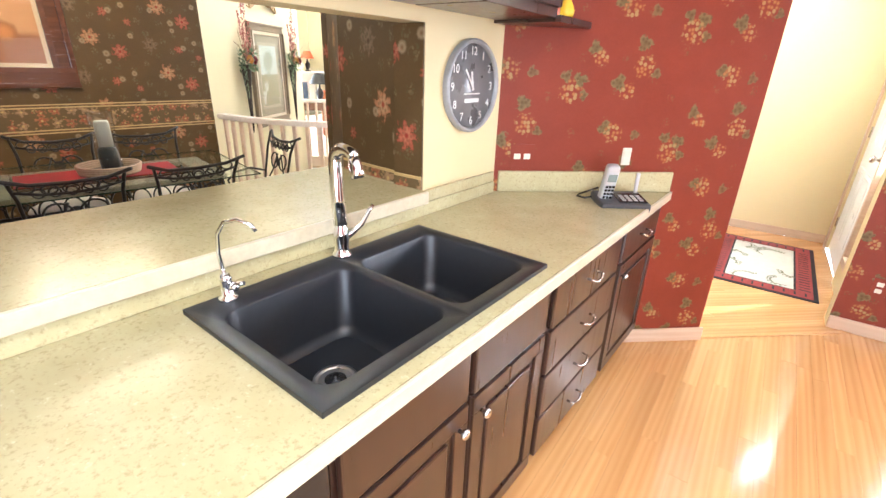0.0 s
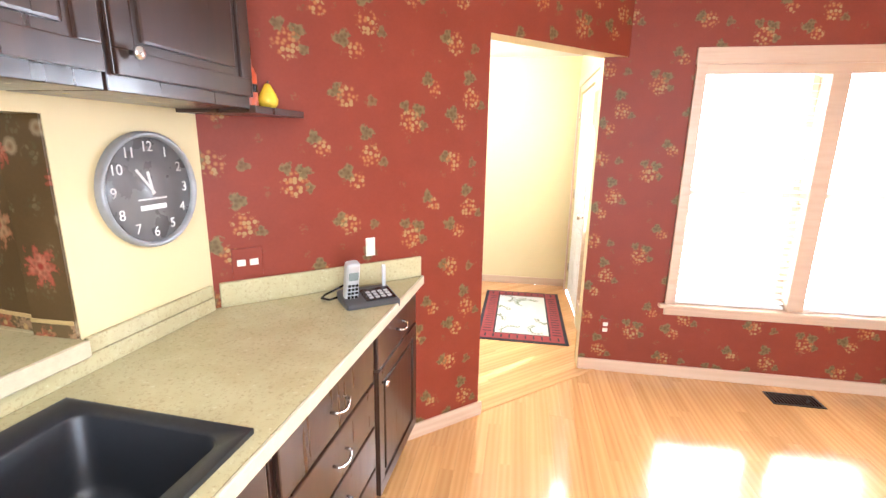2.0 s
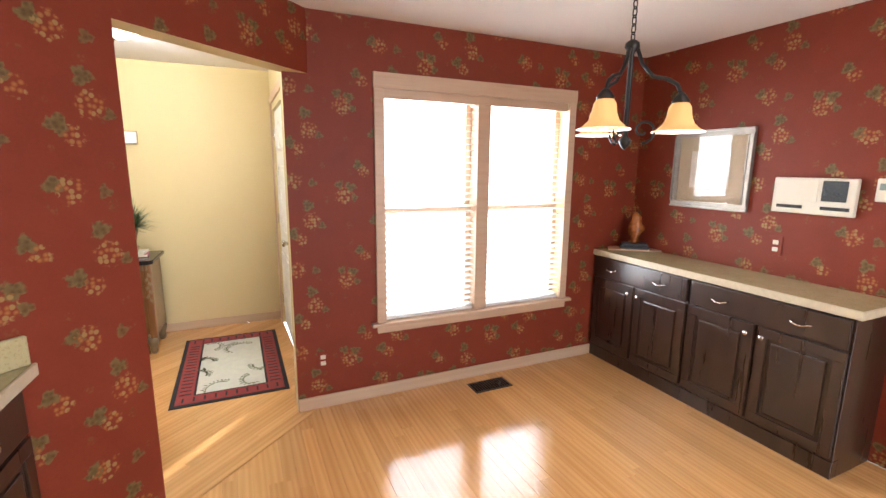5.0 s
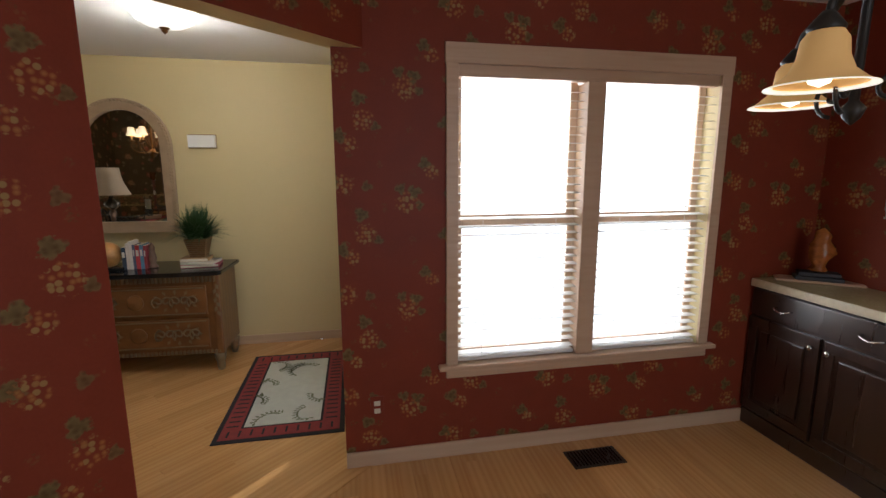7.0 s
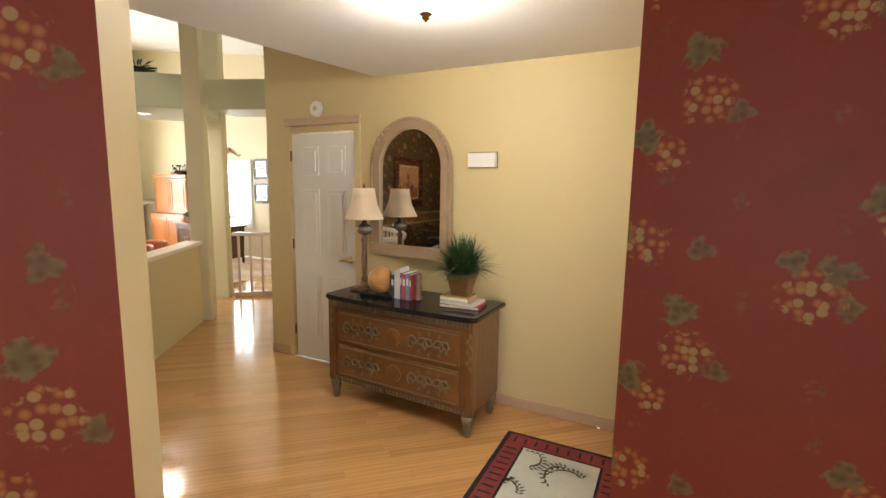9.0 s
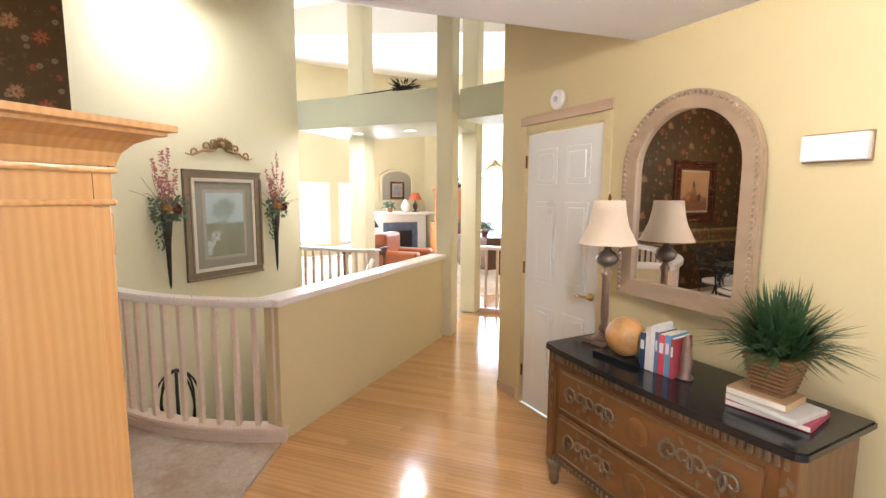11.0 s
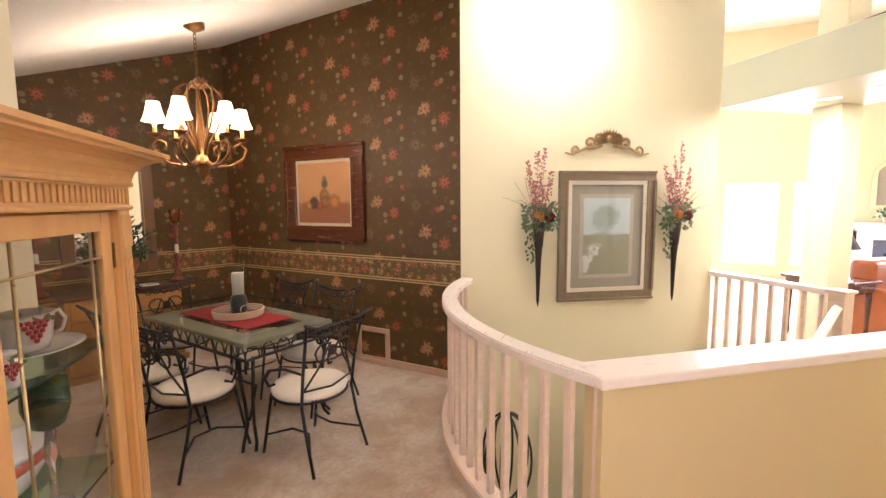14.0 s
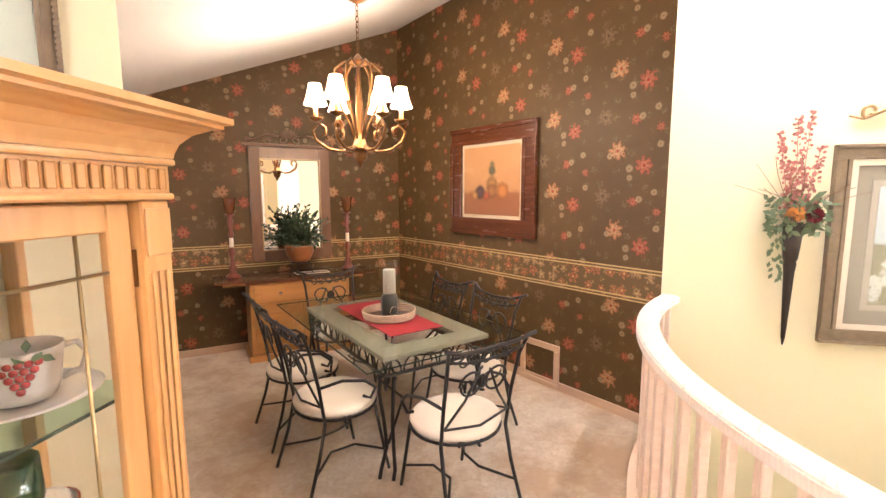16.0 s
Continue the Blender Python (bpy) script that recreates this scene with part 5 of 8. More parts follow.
for i in range(17):
    y = -0.47 + i * 0.057
    for x in (-0.292, 0.292):
        part("border_bar", bx(x - 0.035, x + 0.035, y - 0.006, y + 0.006, 0.0092, 0.0105), RUGBLACK, rug)
for i in range(10):
    x = -0.30 + i * 0.0665
    for y in (-0.555, 0.555):
        part("border_bar", bx(x - 0.006, x + 0.006, y - 0.03, y + 0.03, 0.0092, 0.0105), RUGBLACK, rug)
part("field", bx(-0.225, 0.225, -0.485, 0.485, 0.0062, 0.010, 0.001), RUGIVORY, rug)


def leaf_quad(bm, p, d, n, ln, w):
    d = Vector(d).normalized()
    s = d.cross(Vector(n))
    s = s.normalized() if s.length > 1e-5 else d.orthogonal()
    p = Vector(p)
    vs = [bm.verts.new(p), bm.verts.new(p + d * ln * 0.5 + s * w), bm.verts.new(p + d * ln), bm.verts.new(p + d * ln * 0.5 - s * w)]
    bm.faces.new(vs)


rng = random.Random(5)
for cx, cy_, a0 in ((-0.14, 0.30, 20), (-0.13, 0.05, 80), (0.12, -0.30, 200), (-0.02, -0.36, 140), (0.14, -0.12, 250), (0.15, 0.34, 120), (-0.17, -0.22, 60), (0.05, 0.40, 170)):
    bm = bmesh.new()
    for k in range(10):
        a = radians(a0 + k * 9)
        p = Vector((cx + 0.022 * k * math.cos(a), cy_ + 0.022 * k * math.sin(a), 0.0108))
        p.x, p.y = max(-0.2, min(0.2, p.x)), max(-0.45, min(0.45, p.y))
        for sgn in (-1, 1):
            leaf_quad(bm, p, (math.cos(a + sgn * 0.8), math.sin(a + sgn * 0.8), 0), (0, 0, 1), 0.030 + rng.random() * 0.014, 0.008)
    bmesh.ops.solidify(bm, geom=bm.faces[:], thickness=0.001)
    part("leaf_sprig", bm, RUGLEAF, rug)

# dresser
WALNUT = wood("burl_walnut_veneer", (0.10, 0.038, 0.011), (0.22, 0.10, 0.03), 0.33, (6, 9, 9), 0.15, 0.25)
CARVE = plain("silver_gilt_carving", (0.20, 0.155, 0.095), 0.4, 0.45, 0.4, 30, 0.4)
GRANBLK = plain("black_granite_top", (0.012, 0.012, 0.013), 0.14, 0, 0.5, 80, 0.03)
ds = thing("dresser", pose(-0.255, 5.97, 0, 0, 0, -2.5), "carved walnut two-drawer chest with a black granite top", "dresser")
DW, DD = 0.585, 0.44
bm = bmesh.new()
box(bm, -DW, DW, -DD, 0.0, 0.14, 0.765, 0.006, 2)
part("body", bm, WALNUT, ds)
bm = bmesh.new()
o = [(-DW - 0.035, 0.02), (-DW - 0.035, -DD - 0.01)] + [(-DW - 0.01 + (2 * DW + 0.02) * i / 12, -DD - 0.035 - 0.03 * math.sin(math.pi * i / 12)) for i in range(13)] + [(DW + 0.035, -DD - 0.01), (DW + 0.035, 0.02)]
prism(bm, o, 0.768, 0.80)
bmesh.ops.bevel(bm, geom=[e for e in bm.edges if abs(e.verts[0].co.z - e.verts[1].co.z) < 1e-4], offset=0.006, segments=2, affect="EDGES")
part("top", bm, GRANBLK, ds, "polished black granite top")
for i in range(40):
    x = -DW + 0.02 + i * (2 * DW - 0.04) / 39
    part("flute", bx(x - 0.009, x + 0.009, -DD - 0.014, -DD - 0.001, 0.715, 0.76, 0.003), CARVE, ds)
    part("flute", bx(x - 0.009, x + 0.009, -DD - 0.012, -DD - 0.001, 0.145, 0.175, 0.003), CARVE, ds)
for z0 in (0.195, 0.455):
    d = part("drawer", bx(-DW + 0.085, DW - 0.085, -DD - 0.016, -DD - 0.001, z0, z0 + 0.235, 0.006, 2), WALNUT, ds)
    bm = bmesh.new()
    for a in ((-DW + 0.10, DW - 0.10, z0 + 0.012, z0 + 0.022), (-DW + 0.10, DW - 0.10, z0 + 0.213, z0 + 0.223)):
        box(bm, a[0], a[1], -DD - 0.022, -DD - 0.0165, a[2], a[3], 0.002)
    part("moulding", bm, CARVE, d)
    for cx in (-0.28, 0.28):
        for k in range(5):
            sx = cx + (k - 2) * 0.062
            part("scroll", tb(spiral((sx, -DD - 0.02, z0 + 0.118), (1 if k % 2 else -1, 0, 0), (0, 0, 1), 0.05, 0.008, -60, 330, 18), 0.006, 6), CARVE, d, "silver gilt carved scroll")
        for k in range(12):
            a = k * 30
            bm = bmesh.new()
            leaf_quad(bm, (cx + 0.10 * math.cos(radians(a)) * 1.3, -DD - 0.017, z0 + 0.118 + 0.05 * math.sin(radians(a))), (math.cos(radians(a)), 0, math.sin(radians(a))), (0, 1, 0), 0.045, 0.012)
            bmesh.ops.solidify(bm, geom=bm.faces[:], thickness=0.006)
            part("carved_leaf", bm, CARVE, d)
    part("medallion", turned([(0.06, 0), (0.058, 0.006), (0.045, 0.004), (0.03, 0.010), (0.012, 0.012), (0, 0.016)], 22, pose(0, -DD - 0.0165, z0 + 0.118, 90)), WALNUT, d)
for sx in (-1, 1):
    bm = bx(sx * DW - 0.04 if sx > 0 else -DW - 0.012, sx * DW + 0.012 if sx > 0 else -DW + 0.04, -DD - 0.012, -DD + 0.05, 0.14, 0.764, 0.008, 2)
    part("corner_post", bm, WALNUT, ds)
    bm = bmesh.new()
    for k in range(7):
        leaf_quad(bm, (sx * (DW - 0.014), -DD - 0.015, 0.70 - k * 0.035), (0.4 * (-1) ** k, 0, -1), (0, 1, 0), 0.05, 0.014)
    part("carved_drop", bm, CARVE, ds)
    for yy in (-DD + 0.02, -0.06):
        part("leg", turned([(0.022, 0), (0.03, 0.03), (0.028, 0.06), (0.04, 0.10), (0.045, 0.138), (0, 0.138)], 14, pose(sx * (DW - 0.03), yy, 0)), CARVE, ds)

# arched mirror
MIRROR = plain("mirror_silver", (0.86, 0.86, 0.85), 0.02, 1.0, 0.0, 5, 0)
MIRROR.node_tree.nodes["Principled BSDF"].inputs["Roughness"].default_value = 0.015
for _lk in list(MIRROR.node_tree.nodes["Principled BSDF"].inputs["Roughness"].links):
    MIRROR.node_tree.links.remove(_lk)
WASHED = wood("washed_grey_brown_wood", (0.30, 0.20, 0.115), (0.46, 0.34, 0.22), 0.45, (8, 20, 20), 0.2)
mr = thing("arched_mirror", pose(-0.445, 6.019, 1.05, 0, 0, -4.2), "arched mirror in a washed wood rope-edged frame", "mirror")


def arch(r, w, z0, zs, n=20):
    return [(-w, z0)] + [(-w * math.cos(math.pi * i / n), zs + r * math.sin(math.pi * i / n)) for i in range(n + 1)] + [(w, z0)]


def arch_ring(wo, ro, wi, ri, zo, zi, zs, y0, y1):
    bm = bmesh.new()
    a, b = arch(ro, wo, zo, zs), arch(ri, wi, zi, zs)
    rows = [[bm.verts.new((x, y, z)) for x, z in lp] for lp, y in ((a, y1), (a, y0), (b, y0 + 0.008), (b, y1))]
    n = len(a)
    for p, q in zip(rows, rows[1:] + rows[:1]):
        for i in range(n):
            bm.faces.new((p[i], p[(i + 1) % n], q[(i + 1) % n], q[i]))
    bmesh.ops.recalc_face_normals(bm, faces=bm.faces[:])
    return bm


part("frame", arch_ring(0.37, 0.37, 0.285, 0.285, 0.0, 0.085, 0.69, -0.045, -0.002), WASHED, mr)
bm = bmesh.new()
for i in range(40):
    a = math.pi * i / 39
    c = Vector((-0.352 * math.cos(a), -0.047, 0.69 + 0.352 * math.sin(a)))
    bmesh.ops.create_icosphere(bm, subdivisions=1, radius=0.012, matrix=Matrix.Translation(c))
for i in range(24):
    for x in (-0.352, 0.352):
        bmesh.ops.create_icosphere(bm, subdivisions=1, radius=0.012, matrix=Matrix.Translation((x, -0.047, 0.03 + i * 0.0275)))
part("rope_beading", bm, WASHED, mr)
bm = bmesh.new()
lp = arch(0.286, 0.286, 0.084, 0.69)
bm.faces.new([bm.verts.new((x, -0.012, z)) for x, z in lp])
bmesh.ops.recalc_face_normals(bm, faces=bm.faces[:])
part("mirror_glass", bm, MIRROR, mr)

# table lamp
SHADE = plain("ivory_lamp_shade", (0.66, 0.53, 0.38), 0.8, 0, 0.05, 12, 0.3, 200)
tl = thing("table_lamp", pose(-0.725, 5.80, 0.801), "candlestick table lamp with a flared ivory shade", "lamp")
STICK = plain("distressed_candlestick", (0.20, 0.125, 0.085), 0.45, 0.2, 0.5, 30, 0.3)
part("base", bx(-0.08, 0.08, -0.08, 0.08, 0.0, 0.022, 0.006, 2), STICK, tl, "square stepped base")
part("foot", turned([(0.062, 0.0225), (0.058, 0.034), (0.04, 0.045), (0.03, 0.06), (0, 0.06)], 20), STICK, tl)
part("stem", turned([(0.018, 0.055), (0.03, 0.08), (0.018, 0.11), (0.022, 0.16), (0.018, 0.36), (0.03, 0.385), (0.022, 0.40), (0.012, 0.42), (0, 0.42)], 18), STICK, tl)
part("collar", turned([(0.02, 0.42), (0.05, 0.44), (0.062, 0.47), (0.045, 0.495), (0.02, 0.51), (0.01, 0.56), (0, 0.56)], 20), plain("mercury_glass", (0.22, 0.19, 0.16), 0.2, 0.7, 0.2, 20, 0.1), tl)
bm = turned([(0.150, 0.545), (0.118, 0.60), (0.098, 0.66), (0.086, 0.72), (0.080, 0.775), (0.077, 0.775), (0.095, 0.66), (0.147, 0.547)], 32, None, False)
part("shade", bm, SHADE, tl)
part("finial", turned([(0.006, 0.77), (0.01, 0.79), (0.004, 0.81), (0, 0.81)], 10), BRONZE, tl)


def book(name, m, sx, sy, sz, col, label=""):
    b = thing(name, m, label, "book")
    part("cover", bx(0, sx, 0, sy, 0, sz, 0.002), plain("book_cloth_%02d%02d%02d" % tuple(int(99 * c) for c in col), col, 0.55, 0, 0.15, 20, 0.2), b)
    part("page_block", bx(0.004, sx - 0.004, -0.0015, 0.004, 0.004, sz - 0.004) if sy > sx else bx(0.003, sx - 0.003, 0.004, sy - 0.004, sz - 0.004, sz + 0.0012), IVORY, b)
    return b


# flat stack under the planter
for i, (w, d, h, col, rz) in enumerate(((0.27, 0.20, 0.024, (0.35, 0.04, 0.08), 6), (0.245, 0.19, 0.020, (0.55, 0.52, 0.46), -4), (0.20, 0.16, 0.028, (0.42, 0.26, 0.12), 2))):
    bk = thing("book", pose(0.02, 5.62, 0.801 + (0, 0.026, 0.048)[i], 0, 0, rz), ("dark red", "cream", "tan")[i] + " hardback book lying flat on the dresser", "book", "books under the plant")
    part("cover", bx(0, w, 0, d, 0, h, 0.002), plain("book_cloth_%d" % i, col, 0.5, 0, 0.15, 25, 0.2), bk)
    part("page_block", bx(0.003, w - 0.003, -0.001, 0.003, 0.004, h - 0.004), IVORY, bk)
WICKER = plain("woven_wicker", (0.15, 0.075, 0.025), 0.6, 0, 0.5, 60, 0.9, 90)
pl_ = thing("potted_grass_plant", pose(0.135, 5.72, 0.878), "bushy green grass plant in a woven square basket", "plant")
bm = bmesh.new()
for i in range(9):
    r = 0.055 + 0.0035 * i
    box(bm, -r, r, -r, r, 0.0165 * i, 0.0165 * i + 0.0135, 0.005, 2)
part("basket", bm, WICKER, pl_)
GRASS = plain("deep_green_blade", (0.03, 0.07, 0.018), 0.55, 0, 0.5, 30, 0.1)
bm = bmesh.new()
rng = random.Random(11)
for i in range(750):
    a, e = rng.random() * 6.283, radians(8 + 75 * rng.random() ** 0.8)
    ln = 0.18 + 0.13 * rng.random()
    d = Vector((math.cos(a) * math.cos(e), math.sin(a) * math.cos(e), math.sin(e)))
    p = Vector((rng.uniform(-0.05, 0.05), rng.uniform(-0.05, 0.05), 0.14))
    s = d.cross(Vector((0, 0, 1))).normalized() * 0.0045
    q = p + d * ln * 0.55
    t_ = p + d * ln + Vector((0, 0, -0.25 * ln * math.cos(e)))
    v = [bm.verts.new(c) for c in (p - s, p + s, q + s, q - s, t_)]
    bm.faces.new((v[0], v[1], v[2], v[3]))
    bm.faces.new((v[3], v[2], v[4]))
part("foliage", bm, GRASS, pl_)

# ornament ball on its stand, upright books, small bottle
ob_ = thing("decorative_sphere", pose(-0.505, 5.70, 0.801), "marbled amber and red globe on a dark book stand", "ornament")
part("stand", bx(-0.13, 0.12, -0.085, 0.085, 0, 0.022, 0.004), BLACKGLOSS, ob_)
part("globe", turned([(0.026, 0.023)] + [(0.096 * math.sin(radians(a)), 0.113 - 0.096 * math.cos(radians(a))) for a in range(20, 180, 10)] + [(0, 0.209)], 26), plain("amber_marble_glaze", (0.42, 0.22, 0.07), 0.3, 0, 0.75, 14, 0.2), ob_)
rng = random.Random(4)
x = -0.395
for i, (col, h, w) in enumerate((((0.03, 0.05, 0.09), 0.17, 0.03), ((0.6, 0.56, 0.5), 0.2, 0.024), ((0.62, 0.6, 0.56), 0.215, 0.022), ((0.10, 0.12, 0.2), 0.19, 0.02), ((0.45, 0.05, 0.06), 0.185, 0.03), ((0.12, 0.25, 0.4), 0.19, 0.026), ((0.3, 0.04, 0.05), 0.18, 0.02))):
    bk = thing("book", pose(x, 5.66, 0.801, 0, 0, 2), ("navy", "cream", "white", "slate", "crimson", "blue", "maroon")[i] + " hardback standing upright in the row", "book", "upright books on the dresser")
    part("cover", bx(0, w - 0.002, 0, 0.14, 0, h, 0.002), plain("spine_cloth_%d" % i, col, 0.5, 0, 0.2, 25, 0.2), bk)
    part("page_block", bx(0.003, w - 0.005, 0.004, 0.137, h - 0.003, h + 0.0012), IVORY, bk)
    part("spine_label", bx(0.005, w - 0.007, -0.0016, 0.001, h * 0.55, h * 0.8), PALE, bk)
    x += w
be = thing("bookend_figure", pose(-0.205, 5.72, 0.801), "carved tan bookend finial beside the books", "bookend")
part("figure", turned([(0.03, 0), (0.035, 0.01), (0.02, 0.03), (0.028, 0.08), (0.018, 0.13), (0.022, 0.16), (0.008, 0.19), (0, 0.20)], 14), STICK, be)

cb = thing("door_chime", pose(0.135, 6.048, 1.787), "white door chime box on the yellow wall", "chime")
part("cover", bx(-0.105, 0.105, -0.045, -0.001, -0.05, 0.05, 0.006, 2), WHITE, cb)
part("base", bx(-0.11, 0.11, -0.012, -0.0005, -0.055, 0.058, 0.003), plain("brown_chime_base", (0.30, 0.2, 0.10), 0.5), cb)
sd = thing("smoke_detector", pose(-1.39, 6.048, 2.235), "round white smoke detector above the closet door", "smoke detector")
part("housing", turned([(0.065, 0), (0.064, 0.018), (0.05, 0.03), (0.03, 0.033), (0, 0.033)], 28, pose(0, 0, 0, 90)), WHITE, sd)
part("sensor", turned([(0.02, 0.033), (0.018, 0.038), (0, 0.038)], 16, pose(0, 0, 0, 90)), STEEL, sd)

# closet door and casing
cd = thing("door_1", pose(-1.70, 6.062, 0), "closed white six-panel closet door", "door", kind="structure")


def six_panel(w, h, y0=0.0):
    bm = bx(0, w, y0, y0 + 0.035, 0.006, h, 0.002)
    st, mid = 0.105, 0.09
    pw = (w - 2 * st - mid) / 2
    for z0, z1 in ((0.20, 0.80), (0.98, 1.56), (1.68, h - 0.11)):
        for x0 in (st, st + pw + mid):
            box(bm, x0, x0 + pw, y0 - 0.008, y0 + 0.001, z0, z1, 0.007, 2)
            box(bm, x0 + 0.03, x0 + pw - 0.03, y0 - 0.016, y0 - 0.0078, z0 + 0.035, z1 - 0.035, 0.0075, 2)
    return bm


_lf = part("leaf", six_panel(0.70, 2.035), WHITE, cd)
for z in (0.22, 1.02, 1.80):
    part("hinge", turned([(0.008, 0), (0.009, 0.002), (0.009, 0.088), (0.008, 0.09)], 10, pose(-0.004, -0.014, z)), BRONZE, _lf)
_hd = part("door_handle", turned([(0.028, 0), (0.026, 0.008), (0.012, 0.014), (0.01, 0.04), (0, 0.04)], 18, pose(0.64, -0.001, 0.96, 90)), plain("satin_brass", (0.50, 0.34, 0.12), 0.28, 1.0, 0.1, 30, 0.05), _lf)
part("lever", tb([(0.64, -0.038, 0.96), (0.60, -0.042, 0.962), (0.545, -0.04, 0.955)], 0.008, 10), plain("satin_brass", (0.50, 0.34, 0.12)), _hd)
for a in ((-1.765, -1.705), (-0.995, -0.935)):
    strip("door_trim", (a[0], 6.05), (a[1], 6.05), 0, 2.10, 0.016, YELLOW, "yellow painted door casing", "trim")
strip("door_trim", (-1.765, 6.05), (-0.935, 6.05), 2.102, 2.165, 0.018, TRIM, "pale wooden head casing", "trim")

# entrance door and sidelight
ed = thing("door_3", pose(1.365, 5.885, 0, 0, 0, -90), "closed white panelled entrance door", "door", kind="structure")
_lf = part("leaf", six_panel(0.93, 2.05), WHITE, ed)
part("door_handle", turned([(0.03, 0), (0.028, 0.006), (0.014, 0.012), (0.012, 0.03), (0.027, 0.045), (0.024, 0.062), (0, 0.066)], 20, pose(0.86, -0.001, 0.95, 90)), NICKEL, _lf)
part("deadbolt", turned([(0.027, 0), (0.025, 0.014), (0, 0.016)], 18, pose(0.86, -0.001, 1.12, 90)), NICKEL, _lf)
for z in (0.22, 1.02, 1.80):
    part("hinge", turned([(0.008, 0), (0.009, 0.002), (0.009, 0.088), (0.008, 0.09)], 10, pose(-0.004, -0.008, z)), NICKEL, _lf)
sw = thing("window_2", pose(1.345, 0, 0), "narrow glazed sidelight beside the entrance door", "window", kind="structure")
for y0, y1, z0, z1 in ((4.552, 4.592, 0.20, 2.02), (4.828, 4.868, 0.20, 2.02), (4.593, 4.827, 1.96, 2.02), (4.593, 4.827, 0.20, 0.26)):
    part("frame", bx(-0.012, 0.10, y0, y1, z0, z1, 0.003), TRIM, sw)
# added panel: keeps the sun patch off the floor by the threshold
part("lower_panel", bx(0.03, 0.075, 4.593, 4.827, 0.261, 0.90, 0.004), WHITE, sw, "white panel added below the glass to block low sun")
_g = part("pane", bx(0.05, 0.055, 4.593, 4.827, 0.901, 1.959), GLASS, sw)
_g.visible_shadow = False
strip("door_trim", (1.345, 5.965), (1.345, 5.895), 0, 2.12, 0.016, TRIM, "pale oak entrance casing", "trim")
strip("door_trim", (1.345, 5.965), (1.345, 4.50), 2.122, 2.19, 0.016, TRIM, "pale oak head casing", "trim")
strip("baseboard", (-0.93, 6.05), (1.345, 6.05), 0, 0.08, 0.013, TRIM, "pale oak baseboard", "baseboard")
strip("baseboard", (-2.0, 6.05), (-1.77, 6.05), 0, 0.08, 0.013, TRIM, "pale oak baseboard", "baseboard")

# ---- stairs and railing ----
RAILW = wood("whitewashed_oak_rail", (0.60, 0.44, 0.33), (0.74, 0.60, 0.48), 0.33, (4, 40, 40), 0.08)
cr = thing("curved_railing", pose(0, 0, 0), "curved whitewashed oak railing with square balusters", "railing")


def ribbon(w, z0, z1, n=40, dr=0.0, s0=0.0, s1=1.0):
    bm = bmesh.new()
    rows = []
    for i in range(n + 1):
        s = s0 + (s1 - s0) * i / n
        a, b = rail_pt(s, dr - w / 2), rail_pt(s, dr + w / 2)
        rows.append([bm.verts.new(c) for c in ((*a, z0), (*b, z0), (*b, z1), (*a, z1))])
    for p, q in zip(rows, rows[1:]):
        for k in range(4):
            bm.faces.new((p[k], p[(k + 1) % 4], q[(k + 1) % 4], q[k]))
    bm.faces.new(rows[0][::-1])
    bm.faces.new(rows[-1])
    bmesh.ops.recalc_face_normals(bm, faces=bm.faces[:])
    es = [e for e in bm.edges if abs(e.verts[0].co.z - e.verts[1].co.z) < 1e-4 and len(e.link_faces) == 2 and e.calc_face_angle(0) > 1]
    bmesh.ops.bevel(bm, geom=es, offset=0.007, segments=2, affect="EDGES")
    return smooth(bm, 50)


part("handrail", ribbon(0.105, 0.895, 0.942), CAPW, cr)
part("shoe_rail", ribbon(0.12, 0.062, 0.098, 40, -0.0), RAILW, cr)
part("fascia", ribbon(0.035, -0.10, 0.061, 40, 0.035), RAILW, cr)
NB = 19
_me = None
for i in range(NB):
    s = 0.02 + 0.955 * i / (NB - 1)
    x, y = rail_pt(s)
    a = math.degrees(math.atan2(y - RC.y, x - RC.x))
    if _me is None:
        b_ = part("baluster", bx(-0.017, 0.017, -0.017, 0.017, 0.098, 0.896, 0.004), RAILW, cr)
        _me = b_.data
    else:
        b_ = new("baluster", _me)
        b_.parent = cr
    b_.matrix_basis = pose(x, y, 0, 0, 0, a)


def straight_rail(p0, p1, n, label, h=0.92):
    m, ln = along(p0, p1)
    r = thing("railing", m, label, "railing")
    part("handrail", bx(0, ln, -0.045, 0.045, h - 0.045, h, 0.008, 2), CAPW, r)
    part("shoe_rail", bx(0, ln, -0.045, 0.045, 0.03, 0.065, 0.006, 2), RAILW, r)
    part("base_board", bx(0, ln, -0.03, 0.03, -0.10, 0.0295, 0.003), RAILW, r)
    me = None
    for i in range(n):
        x = ln * (i + 0.5) / n
        if me is None:
            b = part("baluster", bx(-0.016, 0.016, -0.016, 0.016, 0.065, h - 0.045, 0.004), RAILW, r)
            me = b.data
        else:
            b = new("baluster", me)
            b.parent = r
        b.location.x = x
    return r


straight_rail((-5.24, 5.17), (-4.46, 5.84), 8, "pale oak railing at the head of the stairs")
straight_rail((-4.16, 7.34), (-3.1, 8.25), 9, "pale oak railing at the end of the hallway")
nw = thing("newel_post", pose(-4.42, 5.88, 0, 0, 0, 40), "square pale oak newel post at the stair head", "newel")
part("post", bx(-0.055, 0.055, -0.055, 0.055, -0.2, 0.90, 0.006, 2), RAILW, nw)
part("cap", bx(-0.07, 0.07, -0.07, 0.07, 0.90, 0.925, 0.008, 2), RAILW, nw)
sr = thing("stair_handrail", pose(0, 0, 0), "pale sloping handrail running down the stairs", "railing")
